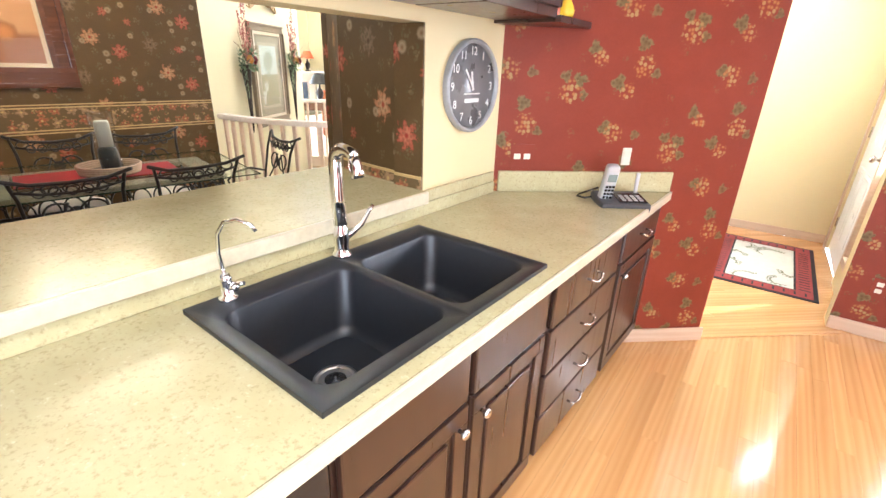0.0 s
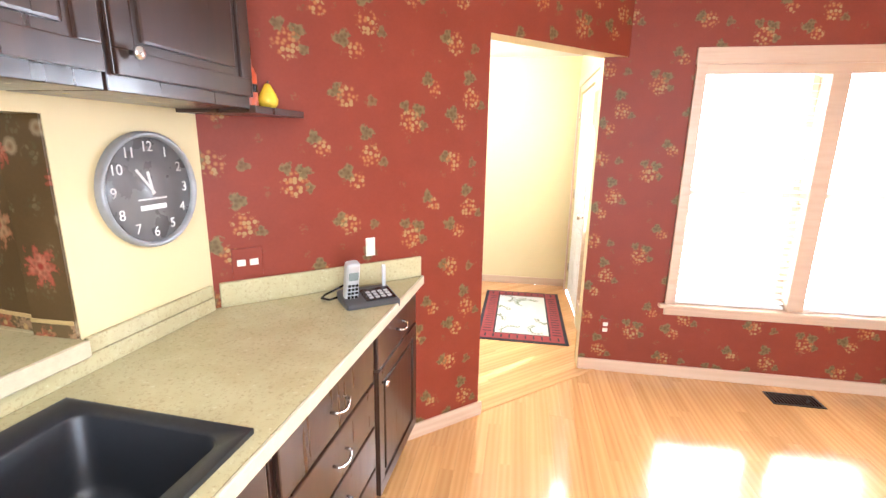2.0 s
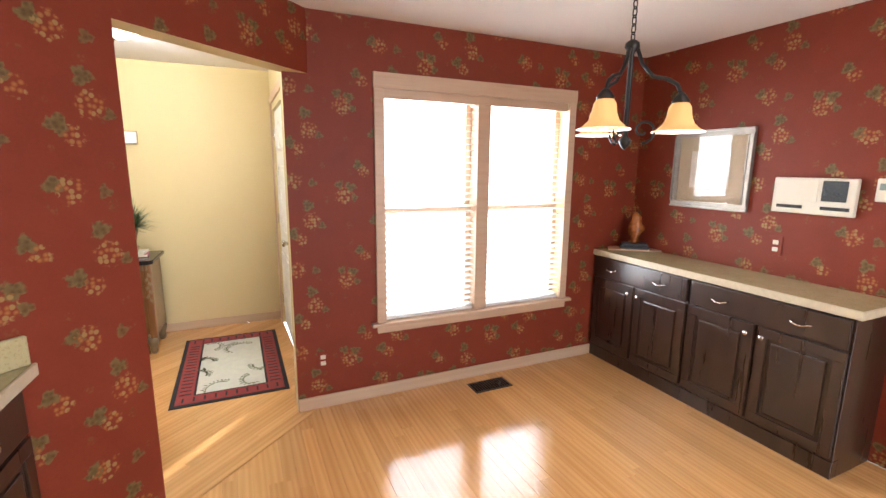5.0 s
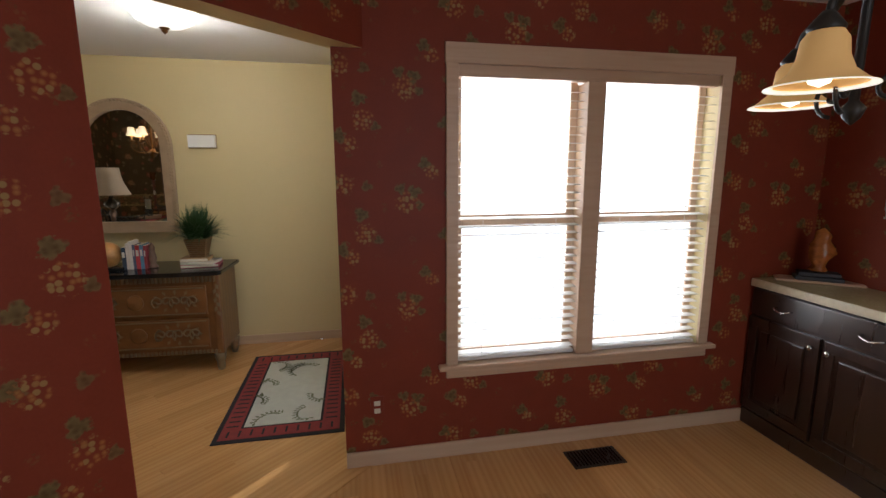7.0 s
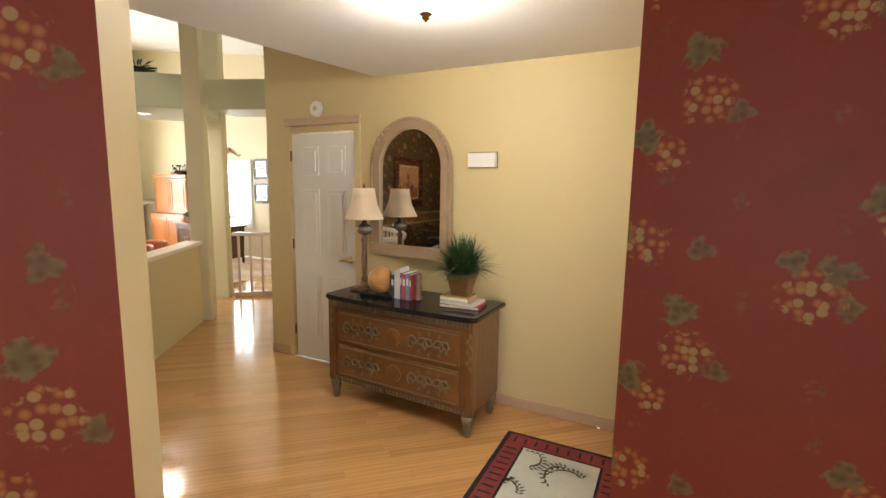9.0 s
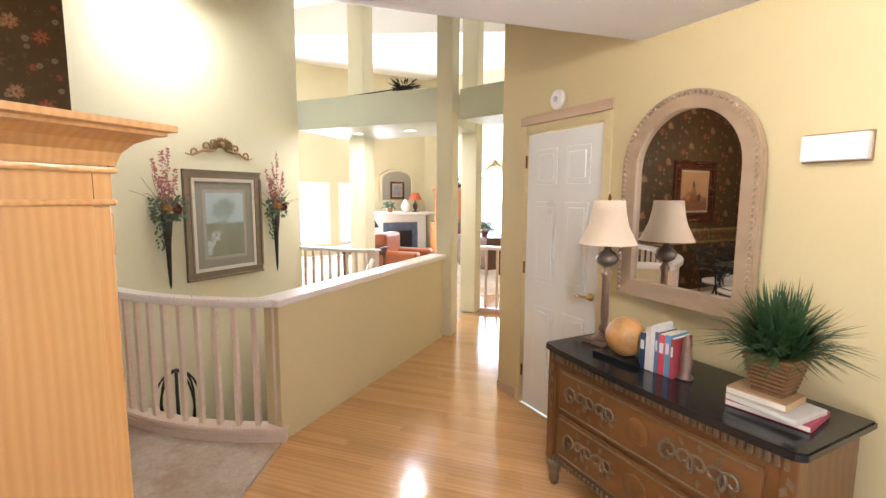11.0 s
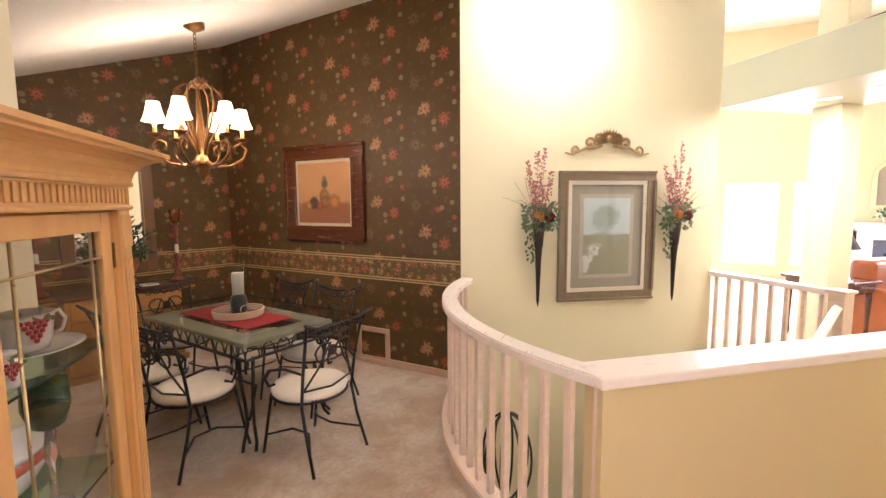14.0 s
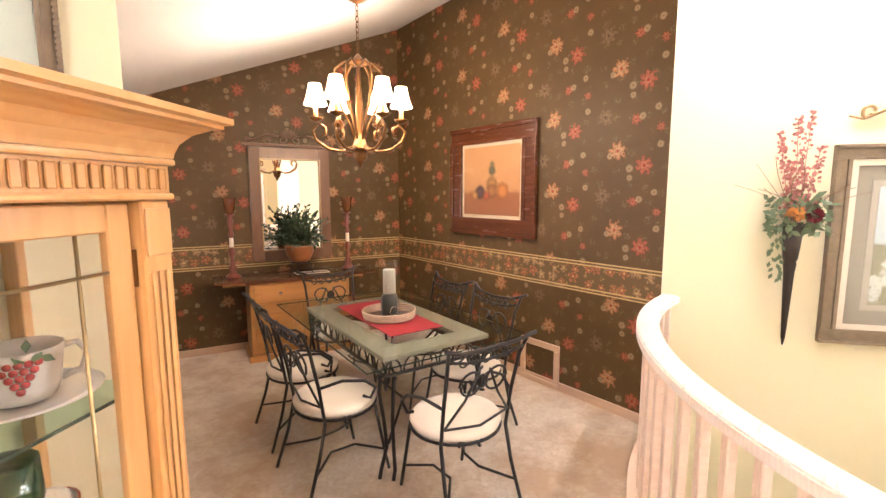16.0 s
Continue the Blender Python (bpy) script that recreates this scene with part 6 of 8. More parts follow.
_a, _b2 = Vector((-4.36, 5.84, 0.80)), Vector((-3.35, 4.95, -0.35))
bm = tb([_a, _a.lerp(_b2, 0.5), _b2], 0.035, 4)
part("handrail", bm, RAILW, sr)
for i in range(7):
    p = _a.lerp(_b2, (i + 0.5) / 7)
    part("baluster", bx(p.x - 0.015, p.x + 0.015, p.y - 0.015, p.y + 0.015, p.z - 0.85, p.z - 0.02), RAILW, sr)
st = thing("staircase", pose(0, 0, 0), "carpeted stair flight turning down the well", "stairs", kind="structure")
for i in range(12):
    p = Vector((-4.55, 5.55, 0)).lerp(Vector((-2.5, 3.95, 0)), i / 12)
    part("step", bx(-0.13, 0.13, -0.55, 0.55, -0.19 * (i + 1) - 0.19, -0.19 * (i + 1), 0.012, 2, m=pose(p.x, p.y, 0, 0, 0, -38)), CARPET, st)

# picture group on the stair wall
_pm = pose(PW[0], PW[1], 0, 0, 0, 121)
ART, _t, _nn, _l, _b = nodes_of("misty_landscape_print")
_v = coords(_t)
_sp = _nn.new("ShaderNodeSeparateXYZ")
_l.new(_v, _sp.inputs[0])
_nz = noisy(_t, _v, 14, 5.0)
_fz = noisy(_t, _v, 40, 5.0, 0.7)
_sky_c = mixc(_t, noisy(_t, _v, 5, 3.0), (0.29, 0.36, 0.39), (0.44, 0.47, 0.46))
_land = mixc(_t, _fz, (0.08, 0.085, 0.04), (0.28, 0.26, 0.17))
_c = mixc(_t, step(_t, math_(_t, "MULTIPLY_ADD", _nz, 0.05, _sp.outputs[2]), 0.035, 0.055), _sky_c, _land)
# pale stream winding down to one corner, with stones
_bend = math_(_t, "ABSOLUTE", math_(_t, "ADD", math_(_t, "MULTIPLY_ADD", _sp.outputs[2], -0.7, _sp.outputs[0]), math_(_t, "MULTIPLY_ADD", _nz, 0.30, -0.10)))
_wet = math_(_t, "MULTIPLY", step(_t, _bend, 0.03, 0.06), step(_t, _sp.outputs[2], -0.10, -0.05))
_c = mixc(_t, math_(_t, "MULTIPLY", _wet, step(_t, _fz, 0.52, 0.6)), _c, (0.40, 0.41, 0.37))
for x_, z_, r_ in ((-0.04, 0.16, 0.13), (0.03, 0.19, 0.11), (-0.03, 0.02, 0.06), (0.10, -0.03, 0.05)):
    _d = _nn.new("ShaderNodeVectorMath"); _d.operation = "DISTANCE"; _d.inputs[1].default_value = (x_, -0.015, z_)
    _l.new(_v, _d.inputs[0])
    _edge = math_(_t, "MULTIPLY_ADD", _fz, 0.16, _d.outputs["Value"])
    _c = mixc(_t, math_(_t, "MULTIPLY", step(_t, _edge, r_ + 0.03, r_ + 0.09), 0.85), _c, mixc(_t, _fz, (0.09, 0.12, 0.09), (0.30, 0.36, 0.30)))
_l.new(_c, _b.inputs["Base Color"])
_b.inputs["Roughness"].default_value = 0.7
PEWTER = plain("pewter_brown_frame", (0.19, 0.145, 0.095), 0.4, 0.35, 0.35, 25, 0.2)
GREYMAT = plain("grey_olive_mat", (0.205, 0.185, 0.14), 0.85, 0, 0.06, 15, 0.15)
framed(_pm @ pose(1.345, -0.002, 1.27), 0.93, 1.17, 0.085, PEWTER, GREYMAT, ART, "large landscape print in ridged pewter-brown frame", "picture", 0.155, ridges=0.016, depth=0.045, mat2=plain("taupe_inner_mat", (0.30, 0.27, 0.21), 0.85, 0, 0.05, 15, 0.1), lip=plain("champagne_silver_lip", (0.56, 0.50, 0.42), 0.35, 0.4, 0.12, 30, 0.1))
cr_ = thing("carved_crest", _pm @ pose(1.33, -0.002, 1.985), "gilt carved scroll crest above the landscape print", "wall ornament")
GILT = plain("antique_gilt", (0.34, 0.22, 0.10), 0.4, 0.55, 0.45, 35, 0.4)
for sx in (-1, 1):
    bm = bmesh.new()
    tube(bm, [(sx * 0.06, -0.02, 0.10), (sx * 0.14, -0.024, 0.075), (sx * 0.21, -0.024, 0.07), (sx * 0.27, -0.022, 0.04), (sx * 0.33, -0.02, 0.012), (sx * 0.40, -0.016, 0.03)], 0.016, 8, taper=lambda s: 1.25 - 0.9 * s)
    tube(bm, spiral((sx * 0.30, -0.022, 0.05), (sx, 0, 0), (0, 0, 1), 0.045, 0.01, -60, 300), 0.010, 8)
    tube(bm, spiral((sx * 0.175, -0.024, 0.115), (sx, 0, 0), (0, 0, 1), 0.05, 0.012, 200, -160), 0.012, 8)
    tube(bm, spiral((sx * 0.09, -0.026, 0.165), (sx, 0, 0), (0, 0, 1), 0.042, 0.010, -120, 220), 0.011, 8)
    part("scroll", bm, GILT, cr_)
bm = bmesh.new()
for k in range(13):
    a = radians(10 + k * 13.3)
    leaf_quad(bm, (0.02 * math.cos(a), -0.03 - 0.004 * (k % 3), 0.11), (math.cos(a), -0.15, math.sin(a)), (0, 1, 0), 0.13, 0.022)
bmesh.ops.solidify(bm, geom=bm.faces[:], thickness=0.012)
bmesh.ops.create_icosphere(bm, subdivisions=2, radius=0.032, matrix=Matrix.Translation((0, -0.035, 0.15)))
part("leaf_fan", bm, GILT, cr_)

PINK = plain("dusty_pink_blossom", (0.40, 0.15, 0.13), 0.7, 0, 0.6, 60, 0.1)
BURG = plain("burgundy_rose", (0.16, 0.012, 0.02), 0.7, 0, 0.3, 40, 0.1)
AMBERF = plain("apricot_bloom", (0.58, 0.26, 0.06), 0.7, 0, 0.3, 40, 0.1)
LEAFG = plain("silk_ivy_leaf", (0.085, 0.125, 0.055), 0.55, 0, 0.5, 30, 0.1)
DRIED = plain("dried_twig", (0.16, 0.10, 0.05), 0.8, 0, 0.3, 30, 0.1)
CONE = plain("dark_bronze_cone", (0.035, 0.025, 0.02), 0.4, 0.6, 0.3, 25, 0.3)
for s0, seed in ((0.685, 1), (2.0, 2)):
    rng = random.Random(seed)
    w = thing("wall_sconce_vase", _pm @ pose(s0, -0.055, 0.66), "dark bronze cone vase of silk flowers hung on the wall", "wall vase", "cone vases beside the print")
    part("cone", turned([(0.003, 0), (0.012, 0.05), (0.028, 0.45), (0.034, 0.50), (0.030, 0.515), (0.038, 0.53), (0.055, 0.74), (0.048, 0.745), (0, 0.70)], 20), CONE, w)
    bm = bmesh.new()
    for k in range(150):
        a, r = rng.random() * 6.283, 0.17 * rng.random() ** 0.5
        z = 0.74 + rng.uniform(-0.06, 0.20) * (1 - r * 2)
        p = Vector((r * math.cos(a), -0.02 + 0.30 * r * math.sin(a), z))
        leaf_quad(bm, p, (rng.uniform(-1, 1), rng.uniform(-0.5, 0.2), rng.uniform(-1, 0.7)), (rng.uniform(-1, 1), -1, 0.3), 0.05 + 0.02 * rng.random(), 0.016)
    for k in range(26):
        leaf_quad(bm, (-0.09 + rng.uniform(-0.03, 0.03), -0.03, 0.72 - 0.012 * k), (rng.uniform(-1, 1), 0, -1), (0, 1, 0), 0.04, 0.012)
    part("leaves", bm, LEAFG, w, "trailing green ivy leaves")
    for a0, hz, wide in ((-0.03, 1.34, 0.040), (0.06, 1.20, 0.036), (-0.11, 1.24, 0.026), (0.015, 1.42, 0.022), (-0.06, 1.12, 0.036)):
        bm = bmesh.new()
        top_ = Vector((a0 * 1.3 + rng.uniform(-0.02, 0.02), -0.03, hz + rng.uniform(-0.04, 0.04)))
        bot = Vector((a0 * 0.3, -0.03, 0.74))
        tube(bm, [bot, bot.lerp(top_, 0.5), top_], 0.002, 4)
        for q in range(80):
            f_ = rng.random()
            p = bot.lerp(top_, 0.15 + 0.85 * f_)
            p += Vector((rng.uniform(-1, 1), rng.uniform(-0.7, 0.7), rng.uniform(-0.5, 0.5))) * wide * (1.2 - f_)
            leaf_quad(bm, p, (rng.uniform(-1, 1), -0.3, rng.uniform(-0.5, 1)), (rng.uniform(-1, 1), -1, 0), 0.026, 0.010)
        part("blossom_spike", bm, PINK, w, "dusty pink delphinium spike")
    bm = bmesh.new()
    for k in range(14):
        a = rng.uniform(-1.25, 1.25)
        ln = rng.uniform(0.22, 0.42)
        tube(bm, curl((0, -0.02, 0.76), (ln * math.sin(a), -0.02 - 0.1 * rng.random(), 0.76 + ln * math.cos(a)), (0.03 * rng.uniform(-1, 1), 0, 0.03), 6), 0.0018, 4)
    part("twigs", bm, DRIED, w)
    for col, px_, pz, nm in ((BURG, 0.075, 0.79, "burgundy rose"), (AMBERF, -0.02, 0.80, "apricot bloom")):
        bm = bmesh.new()
        for k in range(26):
            d = Vector((rng.gauss(0, 1), -abs(rng.gauss(0, 1)), rng.gauss(0, 1))).normalized()
            leaf_quad(bm, Vector((px_, -0.06, pz)) + d * 0.018, d + Vector((rng.uniform(-0.6, 0.6),) * 3), d, 0.034, 0.018)
        part("bloom", bm, col, w, nm)

IRONX = thing("iron_plant_stand", pose(-3.0, 3.72, -0.60), "black wire plant stand on the stairs below the rail", "plant stand")
for k in range(4):
    part("hoop", tb([(0.16 * math.cos(radians(a)) * math.cos(radians(45 * k)), 0.16 * math.cos(radians(a)) * math.sin(radians(45 * k)), 0.55 + 0.30 * math.sin(radians(a))) for a in range(0, 360, 15)], 0.008, 8, True), IRON, IRONX)
part("stem", tb([(0, 0, -0.2), (0, 0, 0.86)], 0.012, 8), IRON, IRONX)
part("foot", turned([(0.16, -0.2), (0.15, -0.18), (0.02, -0.16), (0, -0.16)], 20), IRON, IRONX)

# ---- dining room ----
_wm, _wl = along(DC, PW)            # west wall, x from the corner
_sm, _sl = along(DC, DE)            # back wall, x from the corner; its room side is +y
_sw = _sm @ pose(0, 0, 0, 0, 0, 180)  # room side is -y; x runs the other way


def on_west(s, z, out=0.002):
    return _wm @ pose(s, -out, z)


def on_south(s, z, out=0.002):
    return _sm @ pose(s, out, z, 0, 0, 180)


GOLDLINE = plain("ochre_border_line", (0.42, 0.29, 0.11), 0.55, 0, 0.1, 20, 0.1)
for p0, p1 in ((DC, PW), (DE, DC)):
    strip("wallpaper_border", p0, p1, 0.86, 1.06, 0.0022, BORDER_PAPER, "floral border paper at chair-rail height", "border", 0.0004, 0.0)
    for z in (0.845, 0.868, 1.045, 1.068):
        strip("border_line", p0, p1, z, z + 0.010, 0.004, GOLDLINE, "ochre line of the wallpaper border", "border", 0.0, 0.001)
    strip("baseboard", p0, p1, 0.0, 0.075, 0.014, TRIM, "pale oak baseboard", "baseboard")
for p0, p1 in (((-0.899, 2.019), (-0.532, 1.9757)), ((-0.53, 1.957), (-0.389, 1.957))):
    strip("wallpaper_border", p0, p1, 1.0165, 1.055, 0.0022, BORDER_PAPER, "floral border paper along the bar top", "border", 0.0004, 0.0)
    strip("border_line", p0, p1, 1.056, 1.068, 0.004, GOLDLINE, "ochre line of the wallpaper border", "border", 0.0, 0.001)

# still-life picture
STILL, _t, _nn, _l, _b = nodes_of("still_life_print")
_v = coords(_t)
_sp = _nn.new("ShaderNodeSeparateXYZ")
_l.new(_v, _sp.inputs[0])
_nz = noisy(_t, _v, 9, 4.0)
_fz = noisy(_t, _v, 34, 5.0, 0.7)
_wallc = mixc(_t, noisy(_t, _v, 4, 3.0), (0.60, 0.34, 0.14), (0.36, 0.16, 0.06))
_c = mixc(_t, step(_t, math_(_t, "MULTIPLY_ADD", _nz, 0.1, _sp.outputs[2]), -0.07, -0.03), _wallc, (0.26, 0.10, 0.035))
for x_, z_, r_, col in ((-0.13, -0.10, 0.07, (0.09, 0.05, 0.05)), (0.02, -0.03, 0.075, (0.34, 0.17, 0.05)), (0.02, -0.09, 0.07, (0.30, 0.13, 0.04)), (0.02, 0.09, 0.05, (0.10, 0.10, 0.05)), (0.02, 0.15, 0.035, (0.12, 0.12, 0.06)), (0.15, -0.09, 0.085, (0.48, 0.18, 0.04)), (-0.05, -0.13, 0.05, (0.36, 0.08, 0.03)), (-0.20, -0.13, 0.045, (0.45, 0.22, 0.06))):
    _d = _nn.new("ShaderNodeVectorMath"); _d.operation = "DISTANCE"; _d.inputs[1].default_value = (x_, -0.016, z_)
    _l.new(_v, _d.inputs[0])
    _dark = mixc(_t, step(_t, _d.outputs["Value"], r_ * 0.3, r_), tuple(0.35 * q for q in col), col)
    _c = mixc(_t, step(_t, math_(_t, "MULTIPLY_ADD", _fz, 0.05, _d.outputs["Value"]), r_, r_ + 0.03), _c, _dark)
_l.new(_c, _b.inputs["Base Color"])
_b.inputs["Roughness"].default_value = 0.6
MAHOG = wood("reddish_mahogany_frame", (0.055, 0.017, 0.008), (0.125, 0.040, 0.016), 0.25, (3, 30, 30), 0.05, 0.4)
framed(on_west(1.525, 1.69), 1.06, 0.97, 0.15, MAHOG, plain("cream_mat", (0.55, 0.45, 0.30), 0.8), STILL, "still life with pineapple in a wide mahogany frame", "picture", 0.03, depth=0.045)
# return-air frame
vf = thing("return_air_frame", on_west(2.12, 0.185), "pale wooden frame round a papered return-air panel", "vent")
for a in ((-0.20, 0.20, 0.135, 0.185), (-0.20, 0.20, -0.185, -0.135), (-0.20, -0.15, -0.135, 0.135), (0.15, 0.20, -0.135, 0.135)):
    part("frame", bx(a[0], a[1], -0.02, 0, a[2], a[3], 0.003), TRIM, vf)
_pp = strip("panel", (0, 0), (0.3, 0), -0.135, 0.135, 0.006, GREEN_PAPER, "", "")
for k_ in list(_pp.keys()):
    del _pp[k_]
_pp.parent = vf
_pp.matrix_basis = pose(-0.15, 0, 0)

# sideboard with its mirror and things
HONEY = wood("honey_pine_sideboard", (0.34, 0.145, 0.035), (0.50, 0.25, 0.075), 0.36, (3, 26, 26), 0.12, 0.2)
DKTOP = wood("dark_walnut_top", (0.06, 0.022, 0.010), (0.13, 0.05, 0.022), 0.25, (3, 26, 26), 0.1, 0.3)
sb = thing("sideboard", on_south(1.22, 0, 0.03), "honey pine sideboard with dark drop-leaf top", "sideboard")
part("body", bx(-0.47, 0.47, -0.42, 0.0, 0.06, 0.745, 0.006), HONEY, sb)
part("plinth", bx(-0.50, 0.50, -0.45, 0.0, 0.0, 0.065, 0.008, 2), HONEY, sb)
part("top", bx(-0.50, 0.50, -0.45, 0.0, 0.75, 0.785, 0.008, 2), DKTOP, sb)
for sx in (-1, 1):
    part("leaf", bx(sx * 0.502, sx * 0.76, -0.40, -0.02, 0.755, 0.782, 0.008, 2), DKTOP, sb, "raised dark drop leaf")
    part("leaf_support", bx(sx * 0.47, sx * 0.68, -0.23, -0.20, 0.70, 0.754, 0.004), HONEY, sb)
_d = part("drawer", bx(-0.43, 0.43, -0.438, -0.4205, 0.57, 0.73, 0.006, 2), HONEY, sb)
for x_ in (-0.2, 0.2):
    knob(_d, x_, 0.65, -0.437)
for x0 in (-0.43, 0.008):
    _d = part("door", panel_front(0.42, 0.46, x0, 0.09, -0.4205), HONEY, sb)
    knob(_d, x0 + (0.37 if x0 < 0 else 0.05), 0.36, -0.441)

MIRF = wood("mirror_brown_wood", (0.10, 0.045, 0.02), (0.19, 0.09, 0.042), 0.35, (12, 12, 4), 0.2, 0.1)
wm = thing("wall_mirror", on_south(1.205, 0.90), "tall wall mirror in brown wood with a scrolled crest", "mirror")
for a in ((-0.395, -0.285, 0.0, 1.14), (0.285, 0.395, 0.0, 1.14), (-0.2845, 0.2845, 0.0, 0.11), (-0.2845, 0.2845, 1.02, 1.14)):
    part("frame", bx(a[0], a[1], -0.04, -0.001, a[2], a[3], 0.006, 2), MIRF, wm)
bm = bmesh.new()
for a in ((-0.297, -0.287, 0.10, 1.03), (0.287, 0.297, 0.10, 1.03), (-0.286, 0.286, 0.10, 0.11), (-0.286, 0.286, 1.02, 1.03)):
    box(bm, a[0], a[1], -0.045, -0.0405, a[2], a[3], 0.002)
part("gilt_slip", bm, GILT, wm)
part("cornice", bx(-0.45, 0.45, -0.06, -0.001, 1.142, 1.175, 0.01, 2), MIRF, wm)
part("mirror_glass", bx(-0.285, 0.285, -0.012, -0.004, 0.108, 1.022), MIRROR, wm)
for sx in (-1, 1):
    bm = bmesh.new()
    tube(bm, [(sx * 0.40, -0.03, 1.19), (sx * 0.30, -0.03, 1.225), (sx * 0.20, -0.03, 1.265), (sx * 0.10, -0.03, 1.25)], 0.011, 8)
    tube(bm, spiral((sx * 0.39, -0.03, 1.205), (sx, 0, 0), (0, 0, 1), 0.03, 0.006, -90, 270), 0.008, 8)
    tube(bm, spiral((sx * 0.07, -0.03, 1.215), (sx, 0, 0), (0, 0, 1), 0.05, 0.01, 90, 450), 0.009, 8)
    part("crest_scroll", bm, MIRF, wm)
bm = bmesh.new()
for k in range(9):
    a = radians(20 + k * 17.5)
    leaf_quad(bm, (0, -0.035, 1.23), (math.cos(a), 0, math.sin(a)), (0, 1, 0), 0.11, 0.018)
bmesh.ops.solidify(bm, geom=bm.faces[:], thickness=0.012)
part("crest_fan", bm, MIRF, wm)

TERRA = plain("terracotta_glaze", (0.28, 0.10, 0.035), 0.4, 0, 0.35, 12, 0.2)
pp = thing("potted_plant", on_south(1.19, 0.787, 0.27), "bushy dark plant in a terracotta bowl on an iron stand", "plant")
part("pot", turned([(0.05, 0.10), (0.09, 0.13), (0.13, 0.20), (0.145, 0.27), (0.15, 0.285), (0.135, 0.285), (0.12, 0.24), (0, 0.24)], 26), TERRA, pp)
for k in range(3):
    a = radians(90 + 120 * k)
    part("stand_leg", tb([(0.07 * math.cos(a), 0.07 * math.sin(a), 0.13), (0.12 * math.cos(a), 0.12 * math.sin(a), 0.08), (0.10 * math.cos(a), 0.10 * math.sin(a), 0.03), (0.14 * math.cos(a), 0.14 * math.sin(a), 0.006)], 0.006, 8), IRON, pp)
part("stand_ring", tb([(0.085 * math.cos(radians(a)), 0.085 * math.sin(radians(a)), 0.115) for a in range(0, 360, 20)], 0.006, 8, True), IRON, pp)
PLANTD = plain("dark_foliage", (0.03, 0.055, 0.022), 0.55, 0, 0.5, 30, 0.1)
rng = random.Random(8)
bm = bmesh.new()
for k in range(60):
    a, e = rng.random() * 6.283, radians(10 + 75 * rng.random())
    ln = 0.22 + 0.24 * rng.random()
    d = Vector((math.cos(a) * math.cos(e), math.sin(a) * math.cos(e) * 0.6, math.sin(e)))
    tip = Vector((0, 0, 0.25)) + d * ln
    tube(bm, [(0, 0, 0.25), Vector((0, 0, 0.25)) + d * ln * 0.6 + Vector((0, 0, 0.02)), tip], 0.002, 4)
    for q in range(13):
        p = Vector((0, 0, 0.25)) + d * ln * (0.3 + 0.7 * q / 13)
        dd = (d + Vector((rng.uniform(-1, 1), rng.uniform(-1, 1), rng.uniform(-0.8, 0.6)))).normalized()
        leaf_quad(bm, p, dd, (rng.uniform(-1, 1), rng.uniform(-1, 1), 1), 0.05 + 0.02 * rng.random(), 0.014)
part("foliage", bm, PLANTD, pp)
RUST = plain("rust_red_turned_wood", (0.15, 0.035, 0.018), 0.35, 0, 0.4, 25, 0.2)
for s_ in (1.80, 0.68):
    ch = thing("candle_holder", on_south(s_, 0.787, 0.20), "tall turned candle holder with a dark amber glass cup", "candle holder", "candle holders on the sideboard")
    part("stem", turned([(0.065, 0), (0.065, 0.015), (0.04, 0.03), (0.028, 0.06), (0.038, 0.09), (0.02, 0.12), (0.016, 0.20), (0.032, 0.225), (0.032, 0.255), (0.016, 0.28), (0.014, 0.38), (0.028, 0.41), (0.014, 0.44), (0.03, 0.55), (0.012, 0.565), (0.045, 0.60), (0, 0.60)], 18), RUST, ch)
    part("ivory_band", turned([(0.0165, 0.29), (0.019, 0.30), (0.019, 0.37), (0.0165, 0.38)], 16, None, False), IVORY, ch)
    part("cup", turned([(0.02, 0.60), (0.042, 0.63), (0.05, 0.70), (0.058, 0.755), (0.055, 0.755), (0.044, 0.66), (0, 0.64)], 22), plain("dark_amber_glass", (0.16, 0.055, 0.02), 0.15, 0, 0.2, 10, 0, Transmission_Weight=0.3), ch)
tr_ = thing("serving_tray", on_south(1.10, 0.787, 0.37), "dark tray with pale rim on the sideboard", "tray")
part("tray", bx(-0.16, 0.16, -0.06, 0.06, 0, 0.012, 0.004, 2), DKTOP, tr_)
part("rim", tb([(-0.16, -0.06, 0.016), (0.16, -0.06, 0.016), (0.16, 0.06, 0.016), (-0.16, 0.06, 0.016)], 0.005, 6, True), IVORY, tr_)

# dining table
STONE = plain("pale_green_cast_stone", (0.27, 0.25, 0.175), 0.5, 0, 0.22, 9, 0.5, 70)
TC = pose(-2.82, 1.68, 0, 0, 0, -12)
tb_ = thing("dining_table", TC, "glass-topped dining table with stone frame and iron scroll legs", "table")
L, Wd, TZ = 0.64, 0.36, 0.728
for a in ((-Wd, Wd, -L, -L + 0.15), (-Wd, Wd, L - 0.15, L), (-Wd, -Wd + 0.15, -L + 0.1505, L - 0.1505), (Wd - 0.15, Wd, -L + 0.1505, L - 0.1505)):
    part("stone_border", bx(*a, TZ - 0.03, TZ, 0.008, 2), STONE, tb_)
for a in ((-Wd + 0.01, Wd - 0.01, -L + 0.01, -L + 0.03), (-Wd + 0.01, Wd - 0.01, L - 0.03, L - 0.01), (-Wd + 0.01, -Wd + 0.03, -L + 0.031, L - 0.031), (Wd - 0.03, Wd - 0.01, -L + 0.031, L - 0.031)):
    part("apron_rail", bx(*a, TZ - 0.125, TZ - 0.108, 0.003), IRON, tb_)
bm = bmesh.new()
